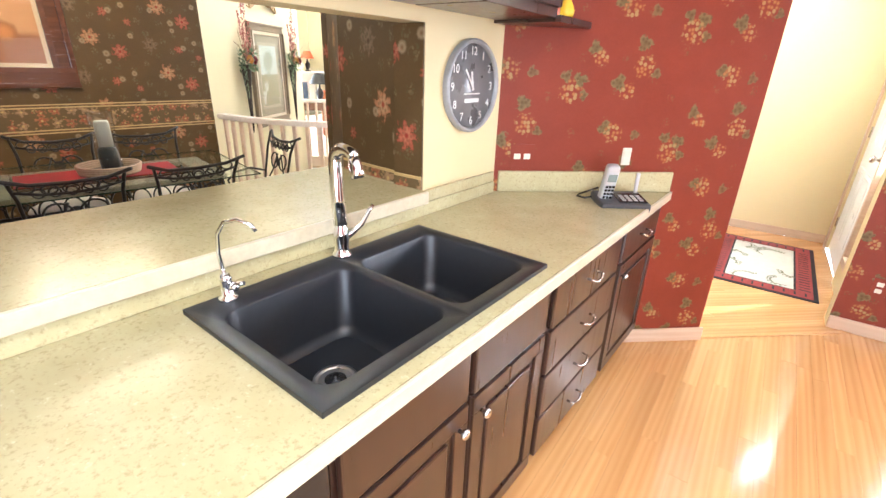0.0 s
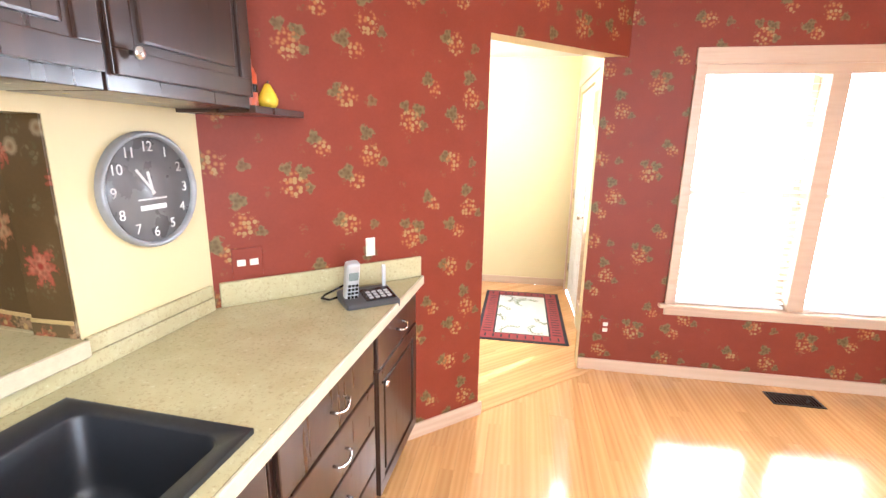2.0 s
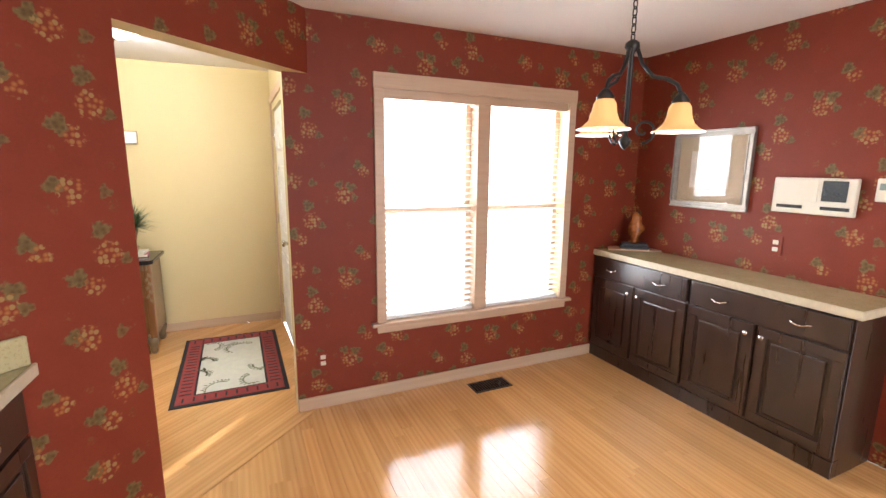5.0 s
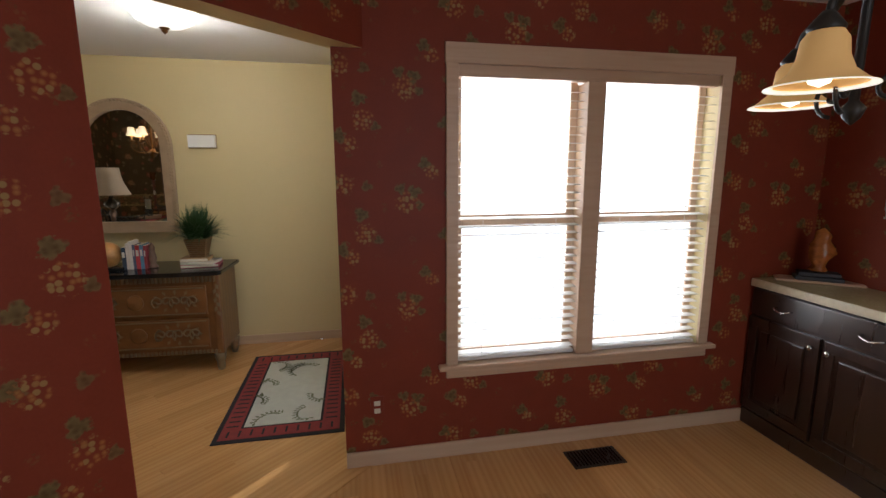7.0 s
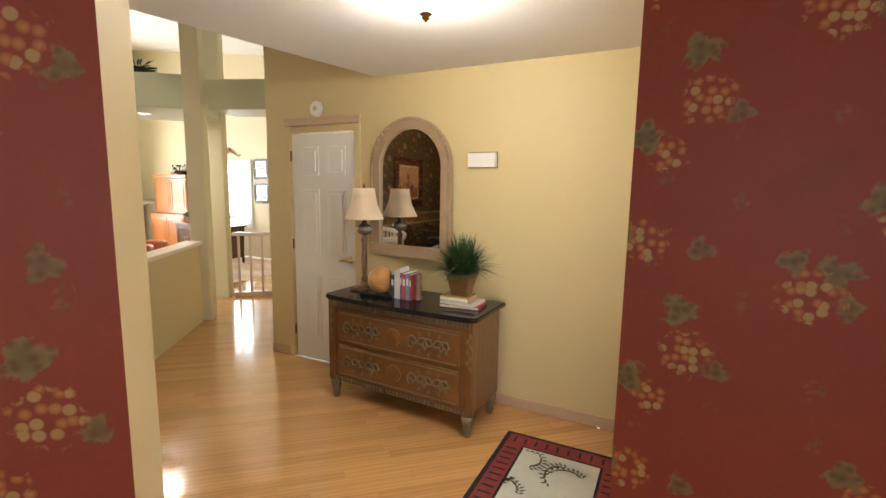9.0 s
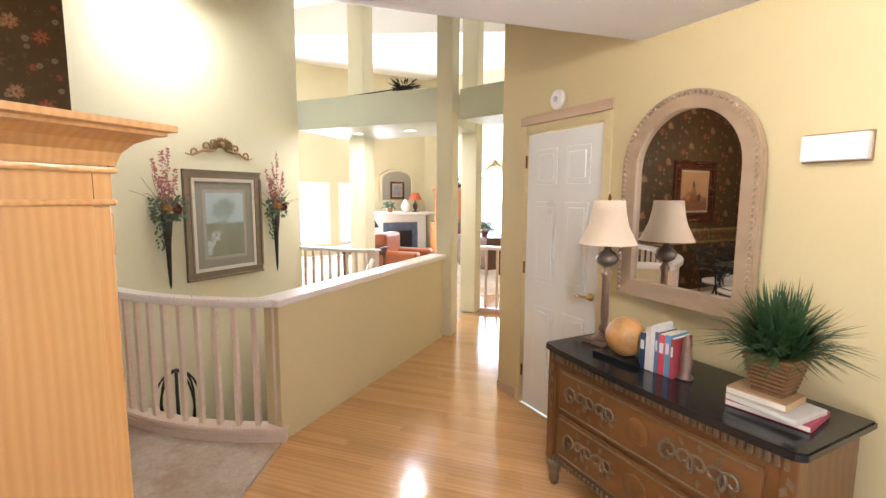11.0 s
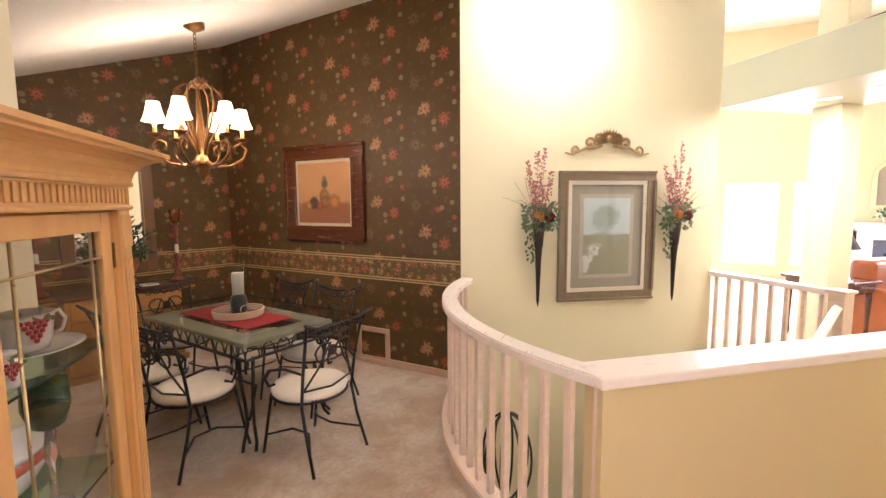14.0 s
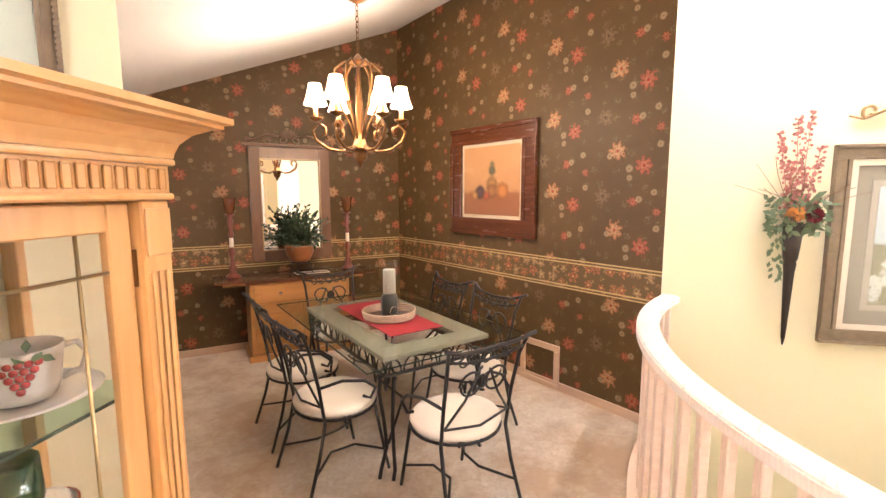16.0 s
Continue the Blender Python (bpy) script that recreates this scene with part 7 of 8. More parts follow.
for i in range(11):
    y = -L + 0.07 + i * (2 * L - 0.14) / 10
    for x_ in (-Wd + 0.02, Wd - 0.02):
        tube(bm, [(x_, y + 0.05 * math.cos(radians(a)), TZ - 0.109 + 0.075 * math.sin(radians(a))) for a in range(0, 181, 20)], 0.005, 6)
for i in range(6):
    x_ = -Wd + 0.07 + i * (2 * Wd - 0.14) / 5
    for y in (-L + 0.02, L - 0.02):
        tube(bm, [(x_ + 0.05 * math.cos(radians(a)), y, TZ - 0.109 + 0.075 * math.sin(radians(a))) for a in range(0, 181, 20)], 0.005, 6)
part("apron_loops", bm, IRON, tb_, "iron loops under the stone frame")
GLASSE = glass("table_glass", (0.95, 0.985, 0.965))
_g = part("glass_top", bx(-0.53, 0.53, -0.81, 0.81, TZ + 0.002, TZ + 0.013, 0.004, 2), GLASSE, tb_, "clear glass top with polished edge")
_g.visible_shadow = False
bm = tb([(-0.53, -0.81, TZ + 0.0075), (0.53, -0.81, TZ + 0.0075), (0.53, 0.81, TZ + 0.0075), (-0.53, 0.81, TZ + 0.0075)], 0.0045, 6, True)
part("glass_edge", bm, plain("dark_green_glass_edge", (0.02, 0.04, 0.03), 0.12), tb_)
for sx in (-1, 1):
    for sy in (-1, 1):
        bm = bmesh.new()
        for off in (-0.028, 0.028):
            ox, oy = sx * (Wd - 0.06), sy * (L - 0.07)
            pts = [(ox - off * sx, oy + off * sy, TZ - 0.11), (ox + 0.02 * sx - off * sx, oy + 0.02 * sy + off * sy, 0.50), (ox - off * sx * 0.6, oy + off * sy * 0.6, 0.32), (ox - 0.02 * sx - off * sx * 0.5, oy - 0.02 * sy + off * sy * 0.5, 0.16), (ox + 0.01 * sx - off * sx, oy + 0.01 * sy + off * sy, 0.05), (ox + 0.035 * sx - off * sx, oy + 0.035 * sy + off * sy, 0.008)]
            tube(bm, pts, 0.011, 8)
        tube(bm, spiral((sx * (Wd - 0.06), sy * (L - 0.07), 0.56), (sx * 0.707, sy * 0.707, 0), (0, 0, 1), 0.05, 0.012, -60, 280), 0.008, 8)
        part("leg", bm, IRON, tb_)
part("stretcher", tb([(-(Wd - 0.06), -(L - 0.07), 0.2), (0, -0.2, 0.24), (0, 0.2, 0.24), (Wd - 0.06, L - 0.07, 0.2)], 0.009, 8), IRON, tb_)
REDCLOTH = plain("crimson_brocade", (0.24, 0.006, 0.012), 0.75, 0, 0.35, 18, 0.4, 160)
rn = thing("table_runner", TC @ pose(0.0, -0.02, TZ + 0.014), "crimson brocade runner on the glass table", "table runner")
part("cloth", bx(-0.185, 0.185, -0.45, 0.42, 0, 0.004, 0.0015), REDCLOTH, rn)
ty = thing("wicker_tray", TC @ pose(0.0, 0.02, TZ + 0.0185), "round pale wicker tray holding a hurricane candle", "tray")
WK = plain("pale_wicker", (0.45, 0.33, 0.22), 0.6, 0, 0.35, 70, 0.9, 110)
part("floor", turned([(0.17, 0), (0.17, 0.008), (0, 0.008)], 32), plain("brown_tray_floor", (0.12, 0.06, 0.03), 0.5), ty)
for i in range(4):
    part("ring", tb([((0.168 + 0.003 * i) * math.cos(radians(a)), (0.168 + 0.003 * i) * math.sin(radians(a)), 0.012 + 0.013 * i) for a in range(0, 360, 10)], 0.0078, 8, True), WK, ty)
hc = thing("hurricane_candle", TC @ pose(0.0, 0.03, TZ + 0.0275), "glass hurricane with a pale pillar candle over dark stones", "candle")
part("glass", turned([(0.066, 0), (0.068, 0.01), (0.064, 0.19), (0.066, 0.36), (0.074, 0.378), (0.071, 0.378), (0.062, 0.19), (0.058, 0.012)], 28, None, False), GLASS, hc)
part("pebbles", turned([(0.056, 0.004), (0.058, 0.10), (0.052, 0.145), (0.03, 0.16), (0, 0.162)], 18), plain("dark_river_pebbles", (0.03, 0.035, 0.03), 0.3, 0, 0.6, 60, 0.9, 60), hc)
part("candle", turned([(0.042, 0.16), (0.042, 0.315), (0.036, 0.322), (0, 0.316)], 22), plain("ivory_wax", (0.42, 0.42, 0.34), 0.5, 0, 0.05, 20, 0.1), hc)
part("charm", tb([(0.028 * math.cos(radians(a)), 0.062, 0.05 + 0.028 * math.sin(radians(a))) for a in range(0, 360, 20)], 0.004, 6, True), CHROME, hc)

# chairs
CUSH = plain("cream_cushion_cloth", (0.66, 0.58, 0.47), 0.85, 0, 0.1, 6, 0.35, 170, Sheen_Weight=0.2)


def dining_chair(m):
    """Seat centre at the origin, looking to +y."""
    c = thing("dining_chair", m, "wrought iron dining chair with a round cream seat cushion", "chair", "chairs round the dining table")
    part("seat_ring", tb([(0.235 * math.cos(radians(a)), 0.225 * math.sin(radians(a)), 0.405) for a in range(0, 360, 12)], 0.008, 8, True), IRON, c)
    prof = [(0.0, 0.408), (0.20, 0.408), (0.232, 0.418), (0.240, 0.437), (0.228, 0.456), (0.17, 0.472), (0.08, 0.478), (0, 0.479)]
    cu = turned(prof, 32)
    bmesh.ops.scale(cu, vec=(1, 0.96, 1), verts=cu.verts[:])
    for v in cu.verts:
        v.co.z += 0.006 * noise.noise(v.co * 9)
    part("cushion", cu, CUSH, c, "cream tufted seat cushion")
    for sx in (-1, 1):
        part("front_leg", tb([(sx * 0.18, 0.15, 0.40), (sx * 0.19, 0.175, 0.25), (sx * 0.20, 0.20, 0.10), (sx * 0.205, 0.22, 0.006)], 0.0095, 8), IRON, c)
        part("back_leg", tb([(sx * 0.20, -0.16, 0.40), (sx * 0.205, -0.20, 0.22), (sx * 0.22, -0.27, 0.006)], 0.0095, 8), IRON, c)
        part("back_post", tb([(sx * 0.20, -0.16, 0.40), (sx * 0.205, -0.19, 0.60), (sx * 0.215, -0.235, 0.80), (sx * 0.235, -0.275, 0.90), (sx * 0.265, -0.30, 0.915)], 0.0095, 8), IRON, c)
        part("back_brace", tb([(sx * 0.19, -0.18, 0.50), (sx * 0.10, -0.21, 0.62), (sx * 0.03, -0.235, 0.76)], 0.0065, 8), IRON, c)
        part("arm_curl", tb([(sx * 0.205, -0.18, 0.60), (sx * 0.245, -0.08, 0.625), (sx * 0.265, 0.04, 0.60), (sx * 0.255, 0.11, 0.54), (sx * 0.235, 0.09, 0.48), (sx * 0.225, 0.05, 0.50)], 0.0085, 8), IRON, c)
        part("back_loop", tb(spiral((sx * 0.075, -0.222, 0.70), (sx, 0, 0), (0, -0.2, 1), 0.065, 0.055, 0, 360, 20), 0.006, 8), IRON, c)
        part("stretcher", tb([(sx * 0.20, 0.195, 0.13), (sx * 0.10, 0.06, 0.165), (sx * 0.09, -0.08, 0.165), (sx * 0.212, -0.235, 0.13)], 0.007, 8), IRON, c)
    part("top_rail", tb([(-0.265, -0.30, 0.915), (-0.16, -0.265, 0.875), (0, -0.25, 0.865), (0.16, -0.265, 0.875), (0.265, -0.30, 0.915)], 0.010, 8), IRON, c)
    part("mid_rail", tb([(-0.225, -0.255, 0.845), (-0.12, -0.25, 0.82), (0, -0.245, 0.812), (0.12, -0.25, 0.82), (0.225, -0.255, 0.845)], 0.0075, 8), IRON, c)
    for k in range(5):
        x0 = -0.17 + 0.085 * k
        zz = 0.838 + 0.7 * x0 * x0
        part("rail_loop", tb([(x0 + 0.034 * math.cos(radians(t)), -0.252, zz + 0.022 * math.sin(radians(t))) for t in range(0, 360, 30)], 0.0045, 6, True), IRON, c)
    part("lower_rail", tb([(-0.202, -0.17, 0.49), (0, -0.20, 0.47), (0.202, -0.17, 0.49)], 0.0065, 8), IRON, c)
    for k in range(5):
        part("twist", tb(spiral((-0.13 + 0.065 * k, -0.245, 0.825), (1, 0, 0), (0, -0.2, 1), 0.027, 0.022, 90 * k, 90 * k + 360, 14), 0.0045, 6), IRON, c)
    part("rosette", turned([(0.035, 0), (0.03, 0.008), (0.012, 0.012), (0, 0.016)], 16, pose(0, -0.215, 0.70, 90)), IRON, c)
    return c


_ch = dining_chair(pose(-2.55, 2.55, 0.006, 0, 0, 168))
for x_, y_, rz in ((-2.25, 1.90, 84), (-2.36, 1.34, 78), (-3.13, 2.12, -100), (-3.26, 1.55, -104), (-2.98, 0.86, -12)):
    copy_thing(_ch, pose(x_, y_, 0.006, 0, 0, rz))

# chandelier
cx_, cy_ = -2.79, 1.45
_cz = vault(cx_, cy_)
cl = thing("chandelier", pose(cx_, cy_, 0), "gilt bronze six-arm chandelier with ivory fabric shades", "chandelier")
part("canopy", turned([(0.07, _cz + 0.01), (0.07, _cz - 0.03), (0.03, _cz - 0.05), (0.01, _cz - 0.06), (0, _cz - 0.06)], 24), BRONZE, cl)
bm = bmesh.new()
n_ = int((_cz - 0.06 - 2.50) / 0.034)
for i in range(n_ + 1):
    z = 2.52 + i * 0.034
    pts = [(0.010 * math.cos(radians(a)), 0, z + 0.022 * math.sin(radians(a))) for a in range(0, 360, 30)]
    if i % 2:
        pts = [(0, x, zz) for x, _, zz in pts]
    tube(bm, pts, 0.003, 6, True)
part("chain", bm, BRONZE, cl)
part("crown", turned([(0.008, 2.50), (0.02, 2.49), (0.03, 2.47), (0.055, 2.455), (0.06, 2.44), (0.03, 2.43), (0.01, 2.42), (0, 2.42)], 22), BRONZE, cl)
part("column", turned([(0.012, 2.43), (0.018, 2.30), (0.026, 2.12), (0.018, 2.02), (0.03, 1.97), (0.05, 1.90), (0.075, 1.885), (0.06, 1.87), (0.045, 1.845), (0.05, 1.83), (0.02, 1.79), (0.008, 1.76), (0, 1.755)], 24), BRONZE, cl)
FSH = glow("lit_fabric_shade", (1.0, 0.74, 0.42), 3.4, (0.85, 0.72, 0.5))
CANDLE = plain("antiqued_candle_sleeve", (0.55, 0.36, 0.16), 0.5, 0, 0.2, 20, 0.2)
for k in range(6):
    a = radians(25 + 60 * k)
    u, z_ = Vector((math.cos(a), math.sin(a), 0)), Vector((0, 0, 1))
    R = 0.285
    part("upper_scroll", tb([u * 0.02 + z_ * 2.43, u * 0.09 + z_ * 2.45, u * 0.15 + z_ * 2.40, u * 0.165 + z_ * 2.30, u * 0.12 + z_ * 2.16, u * 0.06 + z_ * 2.04, u * 0.03 + z_ * 1.94], 0.008, 8), BRONZE, cl)
    part("arm", tb([u * 0.04 + z_ * 1.90, u * 0.11 + z_ * 1.865, u * 0.20 + z_ * 1.875, u * 0.285 + z_ * 1.93, u * 0.31 + z_ * 2.0, u * 0.27 + z_ * 2.045, u * 0.225 + z_ * 2.02, u * 0.225 + z_ * 1.975, u * 0.25 + z_ * 1.97], 0.010, 8), BRONZE, cl)
    c = u * R
    part("drip_pan", turned([(0.012, 2.055), (0.045, 2.075), (0.048, 2.085), (0.02, 2.09), (0.018, 2.065), (0, 2.06)], 20, pose(c.x, c.y, 0)), BRONZE, cl)
    part("candle_sleeve", turned([(0.014, 2.085), (0.014, 2.165), (0, 2.165)], 14, pose(c.x, c.y, 0)), CANDLE, cl)
    s = part("shade", turned([(0.077, 2.165), (0.058, 2.215), (0.046, 2.27), (0.040, 2.30)], 24, pose(c.x, c.y, 0), False), FSH, cl, "glowing ivory fabric shade")
    s.visible_shadow = False
    lamp("chandelier_bulb", "POINT", pose(cx_ + c.x, cy_ + c.y, 2.22), 6.0, (1, 0.80, 0.54), 0.03)

# ---- china cabinet ----
PINE = wood("pale_honey_pine", (0.47, 0.235, 0.07), (0.61, 0.355, 0.135), 0.32, (28, 28, 2.2), 0.12, 0.2)
_cf = Vector((-1.18, 3.02, 0))
CAB = pose(_cf.x, _cf.y, 0, 0, 0, 180 + 36)
# local: front looks to -y after the turn; x runs from the west corner to the east (negative x)
cc = thing("china_cabinet", CAB, "pale honey pine china cabinet with glazed leaded doors", "cabinet")
CW, CD, CH = 1.18, 0.40, 1.655
part("back", bx(-CW, 0, CD - 0.02, CD, 0.0, CH, 0.003), CREAM, cc, "cream painted cabinet back")
_sd = part("side_frame", bx(-0.02, 0, 0.0505, 0.085, 0.461, CH - 0.021, 0.002), PINE, cc)
for a in ((0.34, CD - 0.021, 0.461, CH - 0.021), (0.0855, 0.3395, 0.461, 0.54), (0.0855, 0.3395, CH - 0.10, CH - 0.021)):
    part("side_frame", bx(-0.02, 0, a[0], a[1], a[2], a[3], 0.002), PINE, cc)
_g = part("side_pane", bx(-0.012, -0.009, 0.0855, 0.3395, 0.541, CH - 0.101), GLASS, cc, "clear glass side pane")
_g.visible_shadow = False
part("side", bx(-CW, -CW + 0.02, 0.03, CD - 0.021, 0.0, CH, 0.003), PINE, cc)
part("base", bx(-CW, 0, 0.0, CD - 0.021, 0.0, 0.46, 0.006), PINE, cc)
part("plinth", bx(-CW - 0.015, 0.015, -0.02, CD, 0.0, 0.09, 0.008, 2), PINE, cc)
part("top_board", bx(-CW, 0, 0.0, CD, CH - 0.02, CH, 0.003), PINE, cc)
for x0 in (-0.075, -CW + 0.005):
    pl = part("pilaster", bx(x0, x0 + 0.07, -0.004, 0.05, 0.09, CH - 0.086, 0.003), PINE, cc)
    for k in range(3):
        part("reed", bx(x0 + 0.012 + 0.017 * k, x0 + 0.024 + 0.017 * k, -0.0085, -0.0045, 0.55, CH - 0.22, 0.0035, 2), PINE, pl)
    part("corner_block", bx(x0 + 0.004, x0 + 0.066, -0.010, -0.0045, CH - 0.19, CH - 0.10, 0.004, 2), PINE, pl)
bm = bx(-CW - 0.006, 0.006, -0.012, CD, CH - 0.085, CH - 0.072, 0.004)
box(bm, -CW, 0, -0.004, 0.03, CH - 0.0715, CH - 0.02)
box(bm, -CW - 0.008, 0.008, -0.016, CD, CH - 0.0195, CH - 0.006, 0.005, 2)
part("frieze", bm, PINE, cc)
bm = bmesh.new()
for i in range(48):
    x_ = -CW + 0.02 + i * (CW - 0.04) / 47
    part("flute", bx(x_ - 0.009, x_ + 0.009, -0.0075, -0.0045, CH - 0.066, CH - 0.025, 0.003), PINE, cc)
bm.free()
# crown cornice swept from a cove profile
bm = bmesh.new()
prof = [(0.010, CH - 0.005), (0.012, CH + 0.005), (0.018, CH + 0.022), (0.035, CH + 0.042), (0.062, CH + 0.056), (0.078, CH + 0.059), (0.078, CH + 0.066), (0.092, CH + 0.069), (0.092, CH + 0.082), (0.0, CH + 0.082)]
rows = []
for d, z in prof:
    rows.append([bm.verts.new(c) for c in ((-CW - d, CD, z), (-CW - d, -d, z), (d, -d, z), (d, CD, z))])
for p, q in zip(rows, rows[1:]):
    for i in range(3):
        bm.faces.new((p[i], p[i + 1], q[i + 1], q[i]))
bm.faces.new(rows[-1])
bmesh.ops.recalc_face_normals(bm, faces=bm.faces[:])
part("cornice", bm, PINE, cc)
LEAD = plain("brass_came", (0.42, 0.32, 0.16), 0.3, 0.9, 0.15, 30, 0.1)
dwid = (CW - 0.156) / 2
for i in range(2):
    x1 = -0.077 - i * (dwid + 0.002)
    x0 = x1 - dwid
    z0, z1, fw = 0.48, CH - 0.09, 0.05
    bm = bmesh.new()
    for a in ((x0, x0 + fw, z0, z1), (x1 - fw, x1, z0, z1), (x0 + fw, x1 - fw, z0, z0 + fw), (x0 + fw, x1 - fw, z1 - fw, z1)):
        box(bm, a[0], a[1], 0.018, 0.038, a[2], a[3], 0.003)
    d = part("door", bm, PINE, cc)
    gx0, gx1, gz0, gz1 = x0 + fw, x1 - fw, z0 + fw, z1 - fw
    g = part("glazing", bx(gx0, gx1, 0.027, 0.030, gz0, gz1), GLASS, d)
    g.visible_shadow = False
    bm = bmesh.new()
    for x_ in (gx0 + 0.055, gx1 - 0.055):
        tube(bm, [(x_, 0.024, gz0), (x_, 0.024, gz1)], 0.0035, 6)
    for z_ in (gz0 + 0.07, gz1 - 0.07):
        tube(bm, [(gx0, 0.0235, z_), (gx1, 0.0235, z_)], 0.0035, 6)
    part("leading", bm, LEAD, d, "brass came bars over the glass")
    for z_ in (z0 + 0.12, z1 - 0.12):
        part("hinge", bx((x1 - 0.004) if i == 0 else (x0 - 0.004), (x1 + 0.004) if i == 0 else (x0 + 0.004), 0.012, 0.0178, z_ - 0.035, z_ + 0.035, 0.001), BRONZE, d)
    knob(d, x0 + 0.03 if i == 0 else x1 - 0.03, 0.9, 0.018)
    part("lower_door", panel_front(dwid - 0.01, 0.33, x0 + 0.005, 0.105, -0.0005), PINE, cc)
SHELFG = glass("shelf_glass", (0.80, 0.93, 0.87))
for z_ in (0.84, 1.192):
    s = part("shelf", bx(-CW + 0.026, -0.026, 0.06, CD - 0.025, z_, z_ + 0.008), SHELFG, cc)
    s.visible_shadow = False
    part("shelf_edge", bx(-CW + 0.026, -0.026, 0.057, 0.0598, z_ + 0.001, z_ + 0.007), plain("dark_green_glass_edge", (0.02, 0.04, 0.03), 0.12), cc)
CHINA = plain("white_china", (0.74, 0.72, 0.68), 0.15, 0, 0.04, 10, 0.02)
GRAPE = plain("painted_grape_red", (0.40, 0.05, 0.06), 0.2, 0, 0.4, 60, 0.05)
VINE = plain("painted_vine_green", (0.10, 0.17, 0.09), 0.2, 0, 0.4, 60, 0.05)


def grapes(parent, cx, cz, r, size=1.0, seed=0):
    """Painted bunch on a round side that faces -y."""
    rg_ = random.Random(seed)
    bm = bmesh.new()
    for row in range(5):
        for i in range(5 - row):
            x_ = cx + (i - (4 - row) / 2) * 0.011 * size
            y_ = -math.sqrt(max(1e-5, r * r - x_ * x_))
            lathe(bm, [(0.0056 * size, 0.0), (0.005 * size, 0.0014), (0, 0.002)], 8, pose(x_, y_ + 0.0003, cz - row * 0.0095 * size, 90, 0, math.degrees(math.atan2(x_, -y_))))
    part("painted_grapes", bm, GRAPE, parent, "painted red grapes")
    bm = bmesh.new()
    for i in range(7):
        x_ = cx + rg_.uniform(-0.035, 0.035) * size
        y_ = -math.sqrt(max(1e-5, r * r - x_ * x_)) - 0.0008
        leaf_quad(bm, (x_, y_, cz + rg_.uniform(0.0, 0.018) * size), (rg_.uniform(-1, 1), 0, rg_.uniform(-0.4, 1)), (0, 1, 0), 0.020 * size, 0.006 * size)
    part("painted_leaves", bm, VINE, parent)


def in_cab(x, y, z, rz=0):
    return CAB @ pose(x, y, z, 0, 0, rz)


sa = thing("saucer", in_cab(-0.155, 0.20, 1.201), "white china saucer with silver rim on the glass shelf", "saucer")
part("dish", turned([(0.05, 0), (0.06, 0.003), (0.105, 0.014), (0.125, 0.022), (0.126, 0.024), (0.10, 0.018), (0.05, 0.008), (0, 0.007)], 32), CHINA, sa)
part("rim_line", tb([(0.121 * math.cos(radians(a)), 0.121 * math.sin(radians(a)), 0.0225) for a in range(0, 360, 10)], 0.0012, 5, True), STEEL, sa)
cu_ = thing("teacup", in_cab(-0.145, 0.205, 1.209, -32), "white china cup painted with red grapes", "cup")
part("bowl", turned([(0.035, 0), (0.05, 0.006), (0.058, 0.03), (0.063, 0.075), (0.067, 0.10), (0.064, 0.10), (0.056, 0.05), (0.04, 0.012), (0, 0.01)], 32), CHINA, cu_)
part("handle", tb([(0.061, 0, 0.085), (0.085, 0, 0.09), (0.10, 0, 0.065), (0.09, 0, 0.035), (0.058, 0, 0.025)], 0.0055, 8), CHINA, cu_)
grapes(cu_, -0.008, 0.082, 0.0645, 1.25, 3)
gb = thing("green_goblet", in_cab(-0.262, 0.11, 0.849), "dark green glass goblet with clear stem", "goblet")
part("bowl", turned([(0.01, 0.19), (0.034, 0.205), (0.049, 0.25), (0.046, 0.315), (0.044, 0.315), (0.046, 0.25), (0.03, 0.21), (0, 0.20)], 24), plain("dark_green_glass", (0.02, 0.07, 0.03), 0.08, 0, 0.1, 10, 0, Transmission_Weight=0.5), gb)
part("stem", turned([(0.04, 0), (0.038, 0.004), (0.008, 0.012), (0.007, 0.10), (0.014, 0.13), (0.007, 0.19), (0, 0.19)], 18), plain("clear_crystal", (0.9, 0.9, 0.9), 0.05, 0, 0, 5, 0, Transmission_Weight=0.9), gb)
cg = thing("crystal_vase", in_cab(-0.30, 0.29, 1.201), "small cut crystal vase on the glass shelf", "vase")
part("body", turned([(0.03, 0), (0.032, 0.01), (0.014, 0.03), (0.03, 0.08), (0.05, 0.17), (0.046, 0.17), (0.012, 0.05), (0, 0.05)], 10), plain("clear_crystal", (0.9, 0.9, 0.9), 0.05, 0, 0, 5, 0, Transmission_Weight=0.9), cg)
mg = thing("spice_jar", in_cab(-0.40, 0.11, 1.201, -30), "small white china jar painted with grapes", "jar")
part("body", turned([(0.03, 0), (0.036, 0.01), (0.038, 0.05), (0.03, 0.075), (0, 0.075)], 22), CHINA, mg)
grapes(mg, 0.0, 0.055, 0.0385, 0.8, 5)
pt_ = thing("serving_platter", in_cab(-0.205, 0.25, 0.849), "green rimmed oval platter under the tureen", "platter")
bm = turned([(0.10, 0), (0.12, 0.004), (0.19, 0.022), (0.20, 0.026), (0.18, 0.022), (0.10, 0.008), (0, 0.008)], 32)
bmesh.ops.scale(bm, vec=(0.86, 0.5, 1), verts=bm.verts[:])
part("dish", bm, plain("green_leaf_glaze", (0.10, 0.20, 0.10), 0.18, 0, 0.35, 14, 0.1), pt_)
tn = thing("covered_tureen", in_cab(-0.205, 0.25, 0.858), "white lidded tureen with red fruit band", "tureen")
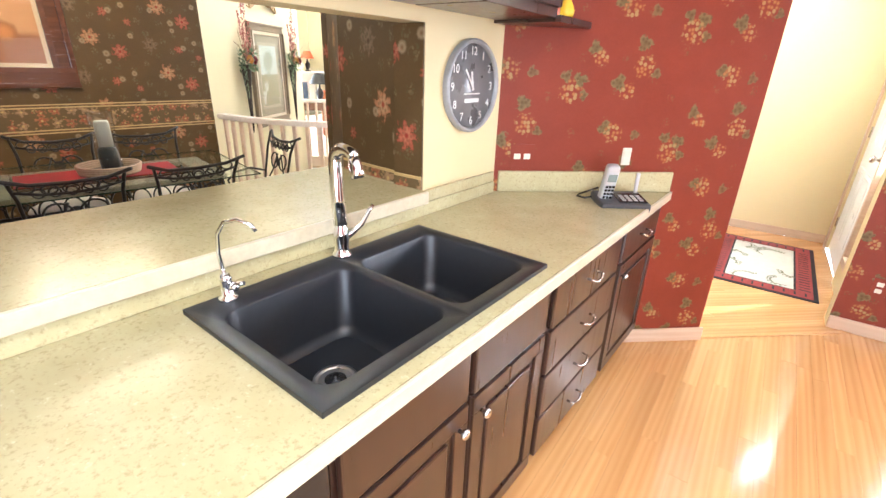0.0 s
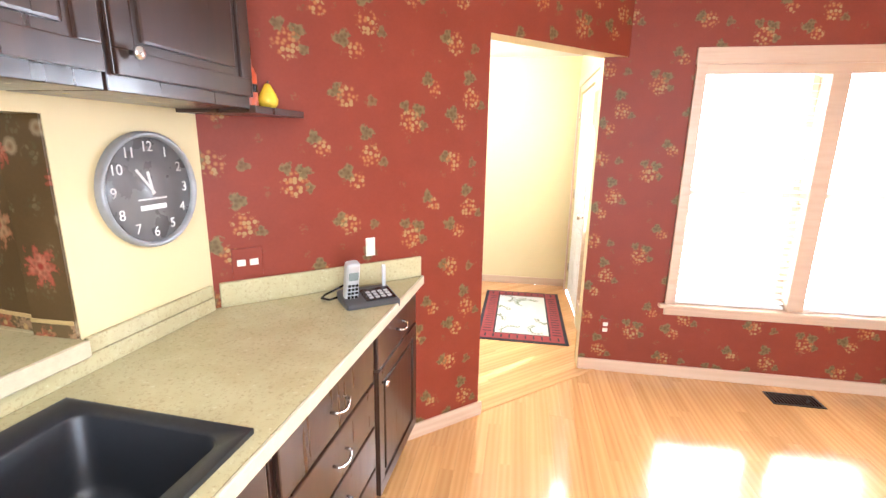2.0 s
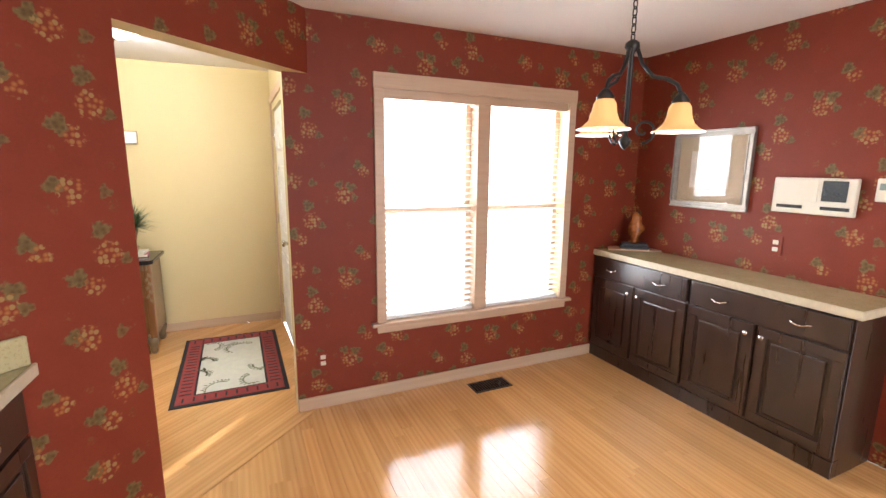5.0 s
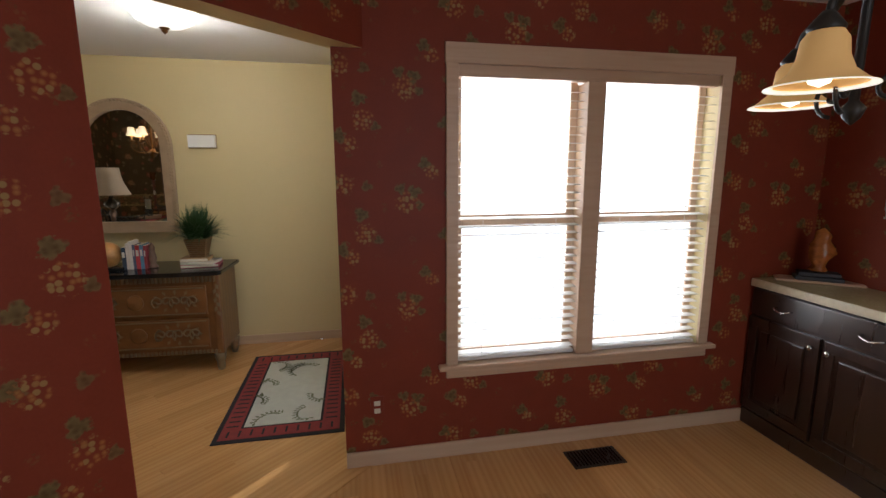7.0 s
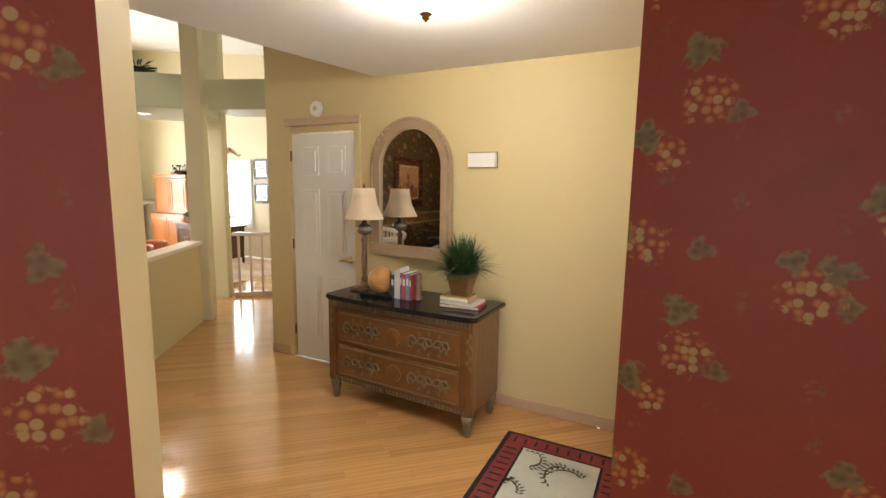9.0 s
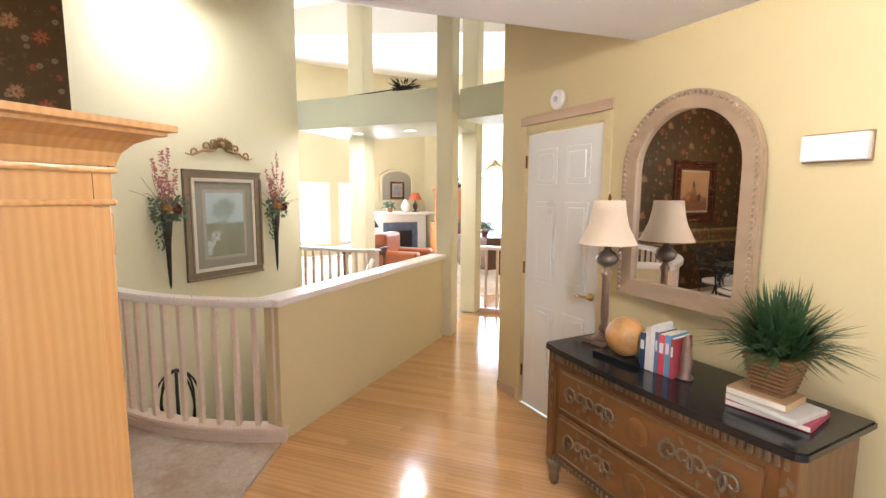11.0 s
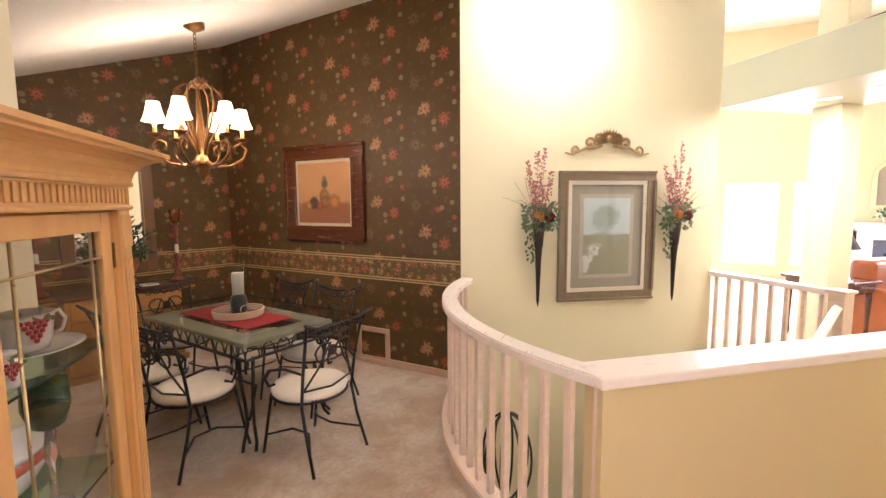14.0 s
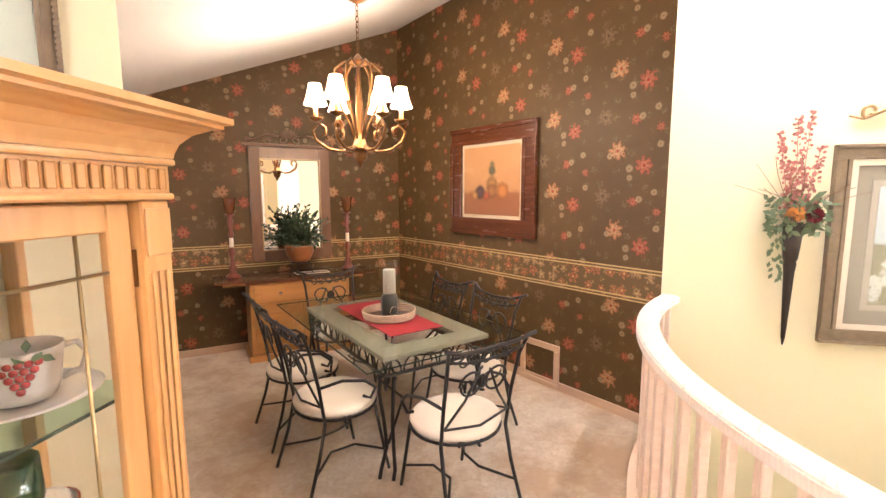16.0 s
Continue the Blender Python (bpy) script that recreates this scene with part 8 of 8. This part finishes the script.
bm = turned([(0.08, 0), (0.10, 0.006), (0.15, 0.05), (0.175, 0.10), (0.17, 0.10), (0.14, 0.05), (0, 0.02)], 36)
bmesh.ops.scale(bm, vec=(0.94, 0.5, 1), verts=bm.verts[:])
part("bowl", bm, CHINA, tn)
bm = turned([(0.176, 0.078), (0.179, 0.084), (0.181, 0.10), (0.176, 0.104)], 36, None, False)
bmesh.ops.scale(bm, vec=(0.94, 0.5, 1), verts=bm.verts[:])
part("fruit_band", bm, plain("painted_fruit_band", (0.45, 0.10, 0.06), 0.2, 0, 0.7, 30, 0.05), tn)
bm = turned([(0.165, 0.104), (0.16, 0.115), (0.10, 0.14), (0.03, 0.15), (0.02, 0.156), (0.028, 0.168), (0.02, 0.18), (0, 0.183)], 36)
bmesh.ops.scale(bm, vec=(0.94, 0.5, 1), verts=bm.verts[:])
part("lid", bm, CHINA, tn)
framed(pose(-0.86, 2.362, 1.99, 0, 0, 180), 0.52, 0.62, 0.05, PEWTER, plain("pale_green_mat", (0.45, 0.50, 0.42), 0.8), plain("pale_sketch_print", (0.55, 0.50, 0.42), 0.7, 0, 0.3, 14, 0), "pale print in a ridged pewter frame above the cabinet", "picture", 0.10, ridges=0.016)

# ---- great room beyond the stairs ----
OCX, OCY, OCR = -9.1, 9.96, 0
LEATHER = plain("cognac_leather", (0.36, 0.10, 0.025), 0.4, 0, 0.25, 8, 0.4, 90)
CHERRY = wood("orange_cherry_wood", (0.40, 0.13, 0.03), (0.55, 0.22, 0.055), 0.3, (22, 22, 2), 0.15, 0.3)


def sofa(m, w, label):
    s = thing("sofa", m, label, "sofa")
    part("base", bx(-w / 2, w / 2, -0.42, 0.42, 0.05, 0.30, 0.03, 3), LEATHER, s)
    part("backrest", bx(-w / 2, w / 2, 0.20, 0.46, 0.30, 0.92, 0.08, 4), LEATHER, s)
    for sx in (-1, 1):
        part("arm", bx(sx * w / 2 - 0.11, sx * w / 2 + 0.11, -0.44, 0.44, 0.05, 0.62, 0.07, 4), LEATHER, s)
    n = max(1, round(w / 0.7))
    for i in range(n):
        x0 = -w / 2 + 0.11 + i * (w - 0.22) / n
        part("seat_cushion", bx(x0 + 0.005, x0 + (w - 0.22) / n - 0.005, -0.43, 0.19, 0.305, 0.47, 0.05, 3), LEATHER, s)
    for sx in (-1, 1):
        for sy in (-1, 1):
            part("foot", turned([(0.03, 0), (0.035, 0.055), (0, 0.055)], 12, pose(sx * (w / 2 - 0.06), sy * 0.36, 0)), DARKWOOD, s)
    return s


sofa(pose(-6.6, 7.3, 0, 0, 0, 130), 0.62, "cognac leather armchair facing the fireplace")


def table(m, w, d, h, label, name="console_table"):
    t = thing(name, m, label, "table")
    part("top", bx(-w / 2, w / 2, -d / 2, d / 2, h - 0.035, h, 0.006, 2), DKTOP, t)
    part("apron", bx(-w / 2 + 0.04, w / 2 - 0.04, -d / 2 + 0.03, d / 2 - 0.03, h - 0.14, h - 0.0355), DKTOP, t)
    for sx in (-1, 1):
        for sy in (-1, 1):
            part("leg", turned([(0.02, 0), (0.03, 0.05), (0.022, 0.2), (0.034, h - 0.2), (0.03, h - 0.13), (0, h - 0.13)], 12, pose(sx * (w / 2 - 0.07), sy * (d / 2 - 0.06), 0)), DKTOP, t)
    return t


table(pose(-6.6, 6.55, 0, 0, 0, 40), 0.75, 0.45, 0.72, "dark wooden side table behind the stair rail", "side_table")
_ct = table(pose(-7.2, 9.2, 0, 0, 0, 0), 1.7, 0.45, 0.78, "long dark console cabinet under the window")
part("body", bx(-0.78, 0.78, -0.18, 0.19, 0.12, 0.639, 0.006), DKTOP, _ct)


def small_lamp(m, shade_mat, label, lit=False):
    t = thing("table_lamp", m, label, "lamp")
    part("base", turned([(0.09, 0), (0.09, 0.02), (0.03, 0.04), (0.06, 0.12), (0.07, 0.18), (0.02, 0.27), (0.012, 0.36), (0, 0.36)], 18), CONE, t)
    part("shade", turned([(0.19, 0.33), (0.13, 0.44), (0.09, 0.52), (0.085, 0.52), (0.125, 0.44), (0.185, 0.333)], 24, None, False), shade_mat, t)
    return t


small_lamp(pose(-7.25, 9.15, 0.78), SHADE, "table lamp with flared tan shade by the window")
small_lamp(pose(-10.3, 9.35, 1.16), plain("rust_red_shade", (0.42, 0.08, 0.02), 0.7), "small lamp with rust red shade on the mantel")
small_lamp(pose(-6.55, 6.6, 0.72), plain("black_shade", (0.02, 0.018, 0.015), 0.7), "table lamp with black shade on the side table")
for x_, y_, z_, sd_ in ((-7.75, 9.2, 0.78, 3), (-6.75, 9.2, 0.78, 4), (-10.2, 8.55, 1.16, 5)):
    pv = thing("small_plant", pose(x_, y_, z_), "leafy green plant in a dark pot", "plant")
    part("pot", turned([(0.06, 0), (0.085, 0.10), (0.09, 0.12), (0.08, 0.12), (0, 0.10)], 16), TERRA, pv)
    rg_ = random.Random(sd_)
    bm = bmesh.new()
    for k in range(130):
        d = Vector((rg_.gauss(0, 1), rg_.gauss(0, 1), abs(rg_.gauss(0.4, 0.8)))).normalized()
        leaf_quad(bm, Vector((0, 0, 0.12)) + d * rg_.uniform(0.03, 0.16), d + Vector((rg_.uniform(-1, 1),) * 3) * 0.6, (rg_.uniform(-1, 1), rg_.uniform(-1, 1), 1), 0.07, 0.022)
    part("foliage", bm, LEAFG, pv)

# fireplace wall
fp = thing("fireplace", pose(-10.98, 9.1, 0, 0, 0, 90), "white mantelpiece with tiled surround and dark firebox", "fireplace")
part("hearth", bx(-0.85, 0.85, -0.75, 0.0, 0.0, 0.06, 0.006), STONE, fp)
for sx in (-1, 1):
    part("pilaster", bx(sx * 0.66 - 0.12, sx * 0.66 + 0.12, -0.30, 0.0, 0.06, 1.02, 0.01, 2), WHITE, fp)
part("frieze", bx(-0.78, 0.78, -0.28, 0.0, 0.86, 1.05, 0.008, 2), WHITE, fp)
part("mantel_shelf", bx(-0.92, 0.92, -0.85, 0.0, 1.10, 1.16, 0.012, 2), WHITE, fp)
part("mantel_body", bx(-0.86, 0.86, -0.32, 0.0, 1.052, 1.099, 0.006), WHITE, fp)
part("surround", bx(-0.54, 0.54, -0.24, 0.0, 0.061, 0.855), plain("slate_blue_tile", (0.10, 0.14, 0.22), 0.25, 0, 0.3, 10, 0.1), fp)
# thin black slab marks the firebox opening on the surround
part("firebox", bx(-0.36, 0.36, -0.255, -0.2405, 0.062, 0.62, 0.004), plain("firebox_black", (0.012, 0.012, 0.014), 0.5), fp)
ni = thing("arched_niche", pose(-10.985, 9.1, 1.42, 0, 0, 90), "arched plaster niche over the mantel", "niche")
part("trim", arch_ring(0.52, 0.30, 0.45, 0.24, 0.0, 0.06, 0.62, -0.06, -0.002), CREAM, ni)
bm = bmesh.new()
bm.faces.new([bm.verts.new((x, -0.006, z)) for x, z in arch(0.24, 0.45, 0.06, 0.62)])
bmesh.ops.recalc_face_normals(bm, faces=bm.faces[:])
# flat face without depth; the niche's shade is put into its taupe
part("recess", bm, plain("painted_niche_shade", (0.30, 0.27, 0.22), 0.7), ni)
framed(pose(-10.95, 9.1, 1.75, 0, 0, 90), 0.42, 0.48, 0.05, MAHOG, TANMAT, plain("grey_print", (0.25, 0.25, 0.26), 0.6, 0, 0.5, 12, 0), "small dark framed print above the mantel", "picture", 0.04)
vs_ = thing("white_vase", pose(-10.35, 9.1, 1.16), "round white vase on the mantel", "vase")
part("body", turned([(0.05, 0), (0.12, 0.08), (0.14, 0.16), (0.09, 0.26), (0.05, 0.30), (0.06, 0.33), (0, 0.30)], 20), CHINA, vs_)

# windows of the great room
def far_window(m, w, h, label):
    f = thing("window_far", m, label, "window", kind="structure")
    for a in ((-w / 2 - 0.09, -w / 2, -0.09, h + 0.09), (w / 2, w / 2 + 0.09, -0.09, h + 0.09), (-w / 2, w / 2, h, h + 0.09), (-w / 2, w / 2, -0.09, 0.0)):
        part("casing", bx(a[0], a[1], -0.02, -0.001, a[2], a[3], 0.004), WHITE, f)
    part("mullion", bx(-0.02, 0.02, 0.03, 0.06, 0, h), WHITE, f)
    part("meeting_rail", bx(-w / 2, w / 2, 0.031, 0.059, h / 2 - 0.02, h / 2 + 0.02), WHITE, f)
    g = part("pane", bx(-w / 2, w / 2, 0.07, 0.074, 0, h), GLASS, f)
    g.visible_shadow = False


far_window(pose(-10.98, 6.72, 0.40, 0, 0, 90), 0.75, 1.45, "tall bright window of the great room")
far_window(pose(-10.98, 7.75, 0.40, 0, 0, 90), 0.5, 1.45, "tall bright window of the great room")
far_window(pose(-10.98, 5.2, 0.40, 0, 0, 90), 1.2, 1.45, "tall bright window of the great room")
far_window(pose(-7.5, 9.98, 0.75), 1.2, 1.3, "bright window behind the console table")
far_window(pose(-7.0, 3.15, 0.40, 0, 0, 180), 1.6, 1.8, "bright side window of the great room")
bo = thing("carved_crest", pose(-7.5, 9.975, 2.2), "gilt carved crest above the window", "wall ornament")
for sx in (-1, 1):
    part("scroll", tb([(0, -0.02, 0.12), (sx * 0.12, -0.02, 0.10), (sx * 0.24, -0.02, 0.05), (sx * 0.34, -0.02, 0.0), (sx * 0.4, -0.02, 0.04)], 0.02, 8, taper=lambda s: 1.3 - 0.9 * s), GILT, bo)
part("fan", turned([(0.07, 0), (0.06, 0.02), (0.02, 0.03), (0, 0.035)], 16, pose(0, 0, 0.14, 90)), GILT, bo)
for z_ in (1.93, 1.42):
    framed(pose(-6.5, 9.98, z_), 0.42, 0.42, 0.05, BLACKGLOSS, WHITE, plain("grey_print", (0.25, 0.25, 0.26), 0.6, 0, 0.5, 12, 0), "black framed print with white mat on the far wall", "picture", 0.05)

# cherry hutch against the west side
hu = thing("cherry_hutch", pose(OCX, OCY, 0, 0, 0, OCR), "orange cherry hutch with glazed upper doors", "cabinet")
part("base", bx(-0.6, 0.6, -0.45, 0.0, 0.0, 0.90, 0.01, 2), CHERRY, hu)
part("upper", bx(-0.58, 0.58, -0.32, 0.0, 0.902, 1.72, 0.008), CHERRY, hu)
part("cornice", bx(-0.64, 0.64, -0.38, 0.0, 1.722, 1.80, 0.02, 3), CHERRY, hu)
for i in range(2):
    x0 = -0.57 + i * 0.575
    d = part("door", panel_front(0.56, 0.72, x0, 0.10, -0.4505), CHERRY, hu)
    knob(d, x0 + (0.5 if i == 0 else 0.06), 0.5, -0.471)
    part("door", panel_front(0.56, 0.74, x0, 0.94, -0.3205), CHERRY, hu)
pb = thing("bowl_of_flowers", pose(OCX, OCY, 1.801) , "dark flower arrangement on top of the hutch", "flowers")
rg_ = random.Random(9)
bm = bmesh.new()
for k in range(160):
    d = Vector((rg_.gauss(0, 1.6), rg_.gauss(0, 0.7), abs(rg_.gauss(0.3, 0.7)))).normalized()
    leaf_quad(bm, d * rg_.uniform(0.03, 0.28) + Vector((0, 0, 0.02)), d + Vector((rg_.uniform(-1, 1),) * 3) * 0.5, (rg_.uniform(-1, 1), rg_.uniform(-1, 1), 1), 0.08, 0.02)
part("foliage", bm, PLANTD, pb)
part("bowl", turned([(0.08, 0), (0.14, 0.05), (0.16, 0.09), (0, 0.07)], 18), CONE, pb)

# dressing on the beam: railing trim and plant
bp = thing("trailing_plant", pose(-4.2, 6.22, 2.80), "spiky dark plant arrangement on top of the soffit", "plant")
rg_ = random.Random(21)
bm = bmesh.new()
for k in range(150):
    a, e = rg_.random() * 6.283, radians(-12 + 45 * rg_.random())
    d = Vector((math.cos(a) * math.cos(e), math.sin(a) * math.cos(e), math.sin(e)))
    leaf_quad(bm, d * rg_.uniform(0.02, 0.12) + Vector((0, 0, 0.07)), d, (rg_.uniform(-1, 1), rg_.uniform(-1, 1), 1), rg_.uniform(0.04, 0.13), 0.012)
part("foliage", bm, PLANTD, bp)
part("pot", turned([(0.08, 0), (0.11, 0.09), (0, 0.09)], 16), CONE, bp)
ir = thing("iron_fret_rail", _bm @ pose(0.4, 0.16, 2.80), "low dark iron fret rail along the soffit", "rail")
part("rail", tb([(0.0, 0, 0.02), (0.7, 0, 0.05), (1.2, 0, 0.07)], 0.008, 6), IRON, ir)
for i in range(7):
    part("post", tb([(0.1 + i * 0.17, 0, 0.0), (0.1 + i * 0.17, 0, 0.03 + 0.005 * i)], 0.006, 6), IRON, ir)
for x_ in (0.55, 0.95, 1.35):
    dl = thing("recessed_light", _bm @ pose(x_, 0.55, 2.43), "lit recessed ceiling light in the soffit", "ceiling light", "soffit downlights")
    part("trim_ring", turned([(0.085, 0.0), (0.085, -0.006), (0.065, -0.006), (0.06, 0.0)], 24, None, False), WHITE, dl)
    part("lens", turned([(0.06, -0.002), (0.0, -0.002)], 24, None, False), glow("downlight_lens", (1, 0.9, 0.75), 6.0), dl)

# ---- outside ----
GROUND = plain("sunlit_concrete_and_lawn", (0.32, 0.33, 0.26), 0.9, 0, 0.2, 0.6, 0.3, 20)
gr = link("ground", bx(-400, 400, -400, 400, -2.75, -2.62), GROUND)
tagged(gr, "pale sunlit ground outside the house", "ground", kind="structure")
BACK = glow("hazy_bright_sky", (1.0, 1.0, 1.0), 5.0)
for i, (m, w, h) in enumerate(((pose(4.5, 9.5, 2.0), 9.0, 9.0), (pose(-13.2, 7.0, 2.0, 0, 0, 90), 8.0, 8.0), (pose(-7.5, 12.2, 2.0), 6.0, 6.0), (pose(-7.0, 1.2, 2.0, 0, 0, 180), 4.5, 4.4), (pose(4.6, 5.6, 2.0, 0, 0, -90), 4.0, 9.0))):
    b_ = link("backdrop", bx(-w / 2, w / 2, 0, 0.02, -h / 2, h / 2), BACK)
    b_.matrix_basis = m
    tagged(b_, "overexposed bright sky outside the windows", "backdrop", kind="structure")

# ---- floor boards ----
def clip_rect(poly, x0, x1, y0, y1):
    for axis, lim, sign in ((0, x0, 1), (0, x1, -1), (1, y0, 1), (1, y1, -1)):
        out = []
        for i, p in enumerate(poly):
            q = poly[(i + 1) % len(poly)]
            pin, qin = sign * (p[axis] - lim) >= 0, sign * (q[axis] - lim) >= 0
            if pin:
                out.append(p)
            if pin != qin:
                k = (lim - p[axis]) / (q[axis] - p[axis])
                out.append((p[0] + k * (q[0] - p[0]), p[1] + k * (q[1] - p[1])))
        poly = out
        if len(poly) < 3:
            return []
    return poly


def area(poly):
    return abs(sum(p[0] * q[1] - q[0] * p[1] for p, q in zip(poly, poly[1:] + poly[:1]))) / 2


def board_floor(parent, outline, angle, near, width=0.070, seed=1, most=300):
    """Strip boards over an outline, running at that angle; the ones nearest to `near` are boards of their own."""
    rg = random.Random(seed)
    m = pose(0, 0, 0, 0, 0, angle)
    inv = m.inverted()
    loc = [tuple((inv @ Vector((x, y, 0)))[:2]) for x, y in outline]
    xs, ys = [p[0] for p in loc], [p[1] for p in loc]
    nx, ny = (inv @ Vector((near[0], near[1], 0)))[:2]
    pieces = []
    y = min(ys)
    while y < max(ys):
        x = min(xs) - rg.uniform(0, 1.2)
        while x < max(xs):
            ln = rg.uniform(0.5, 1.5)
            c = clip_rect(loc, x + 0.0003, x + ln - 0.0003, y + 0.0003, y + width - 0.0003)
            if len(c) >= 3 and area(c) > 2e-4:
                cx = sum(p[0] for p in c) / len(c)
                pieces.append(((cx - nx) ** 2 + (y - ny) ** 2, c))
            x += ln
        y += width
    pieces.sort(key=lambda p: p[0])
    rest = bmesh.new()
    for i, (_, c) in enumerate(pieces):
        if area(c) < 2e-4:
            continue
        if sum(p[0] * q[1] - q[0] * p[1] for p, q in zip(c, c[1:] + c[:1])) < 0:
            c = c[::-1]
        lift = rg.uniform(-0.0003, 0.0003)
        if i < most:
            b = link("board", prism(bmesh.new(), c, -0.0105, lift), MAPLE, parent)
            b.matrix_basis = m
        else:
            prism(rest, c, -0.0105, lift)
    if len(rest.faces):
        b = link("boards", rest, MAPLE, parent)
        b.matrix_basis = m
        b["kind"] = "stuff"
    else:
        rest.free()


board_floor(bpy.data.objects["floor_kitchen"], [(-0.36, -1.49), (4.055, -1.49), (4.055, 4.08), (1.405, 4.08), (-0.36, 2.47)], 90, (2.2, 3.2), seed=3)
board_floor(bpy.data.objects["floor_foyer"], [(-0.45, 2.455), (1.352, 4.07), (1.35, 4.215), (1.34, 6.045), (-2.0, 6.045), (-2.0, 9.9), (-4.95, 9.9), (-4.95, 7.9), (-3.46, 6.35), (-2.0, 4.33), (-1.35, 3.91), (-0.75, 2.91)], math.degrees(math.atan2(DIAG.y, DIAG.x)), (-0.8, 4.9), seed=4)
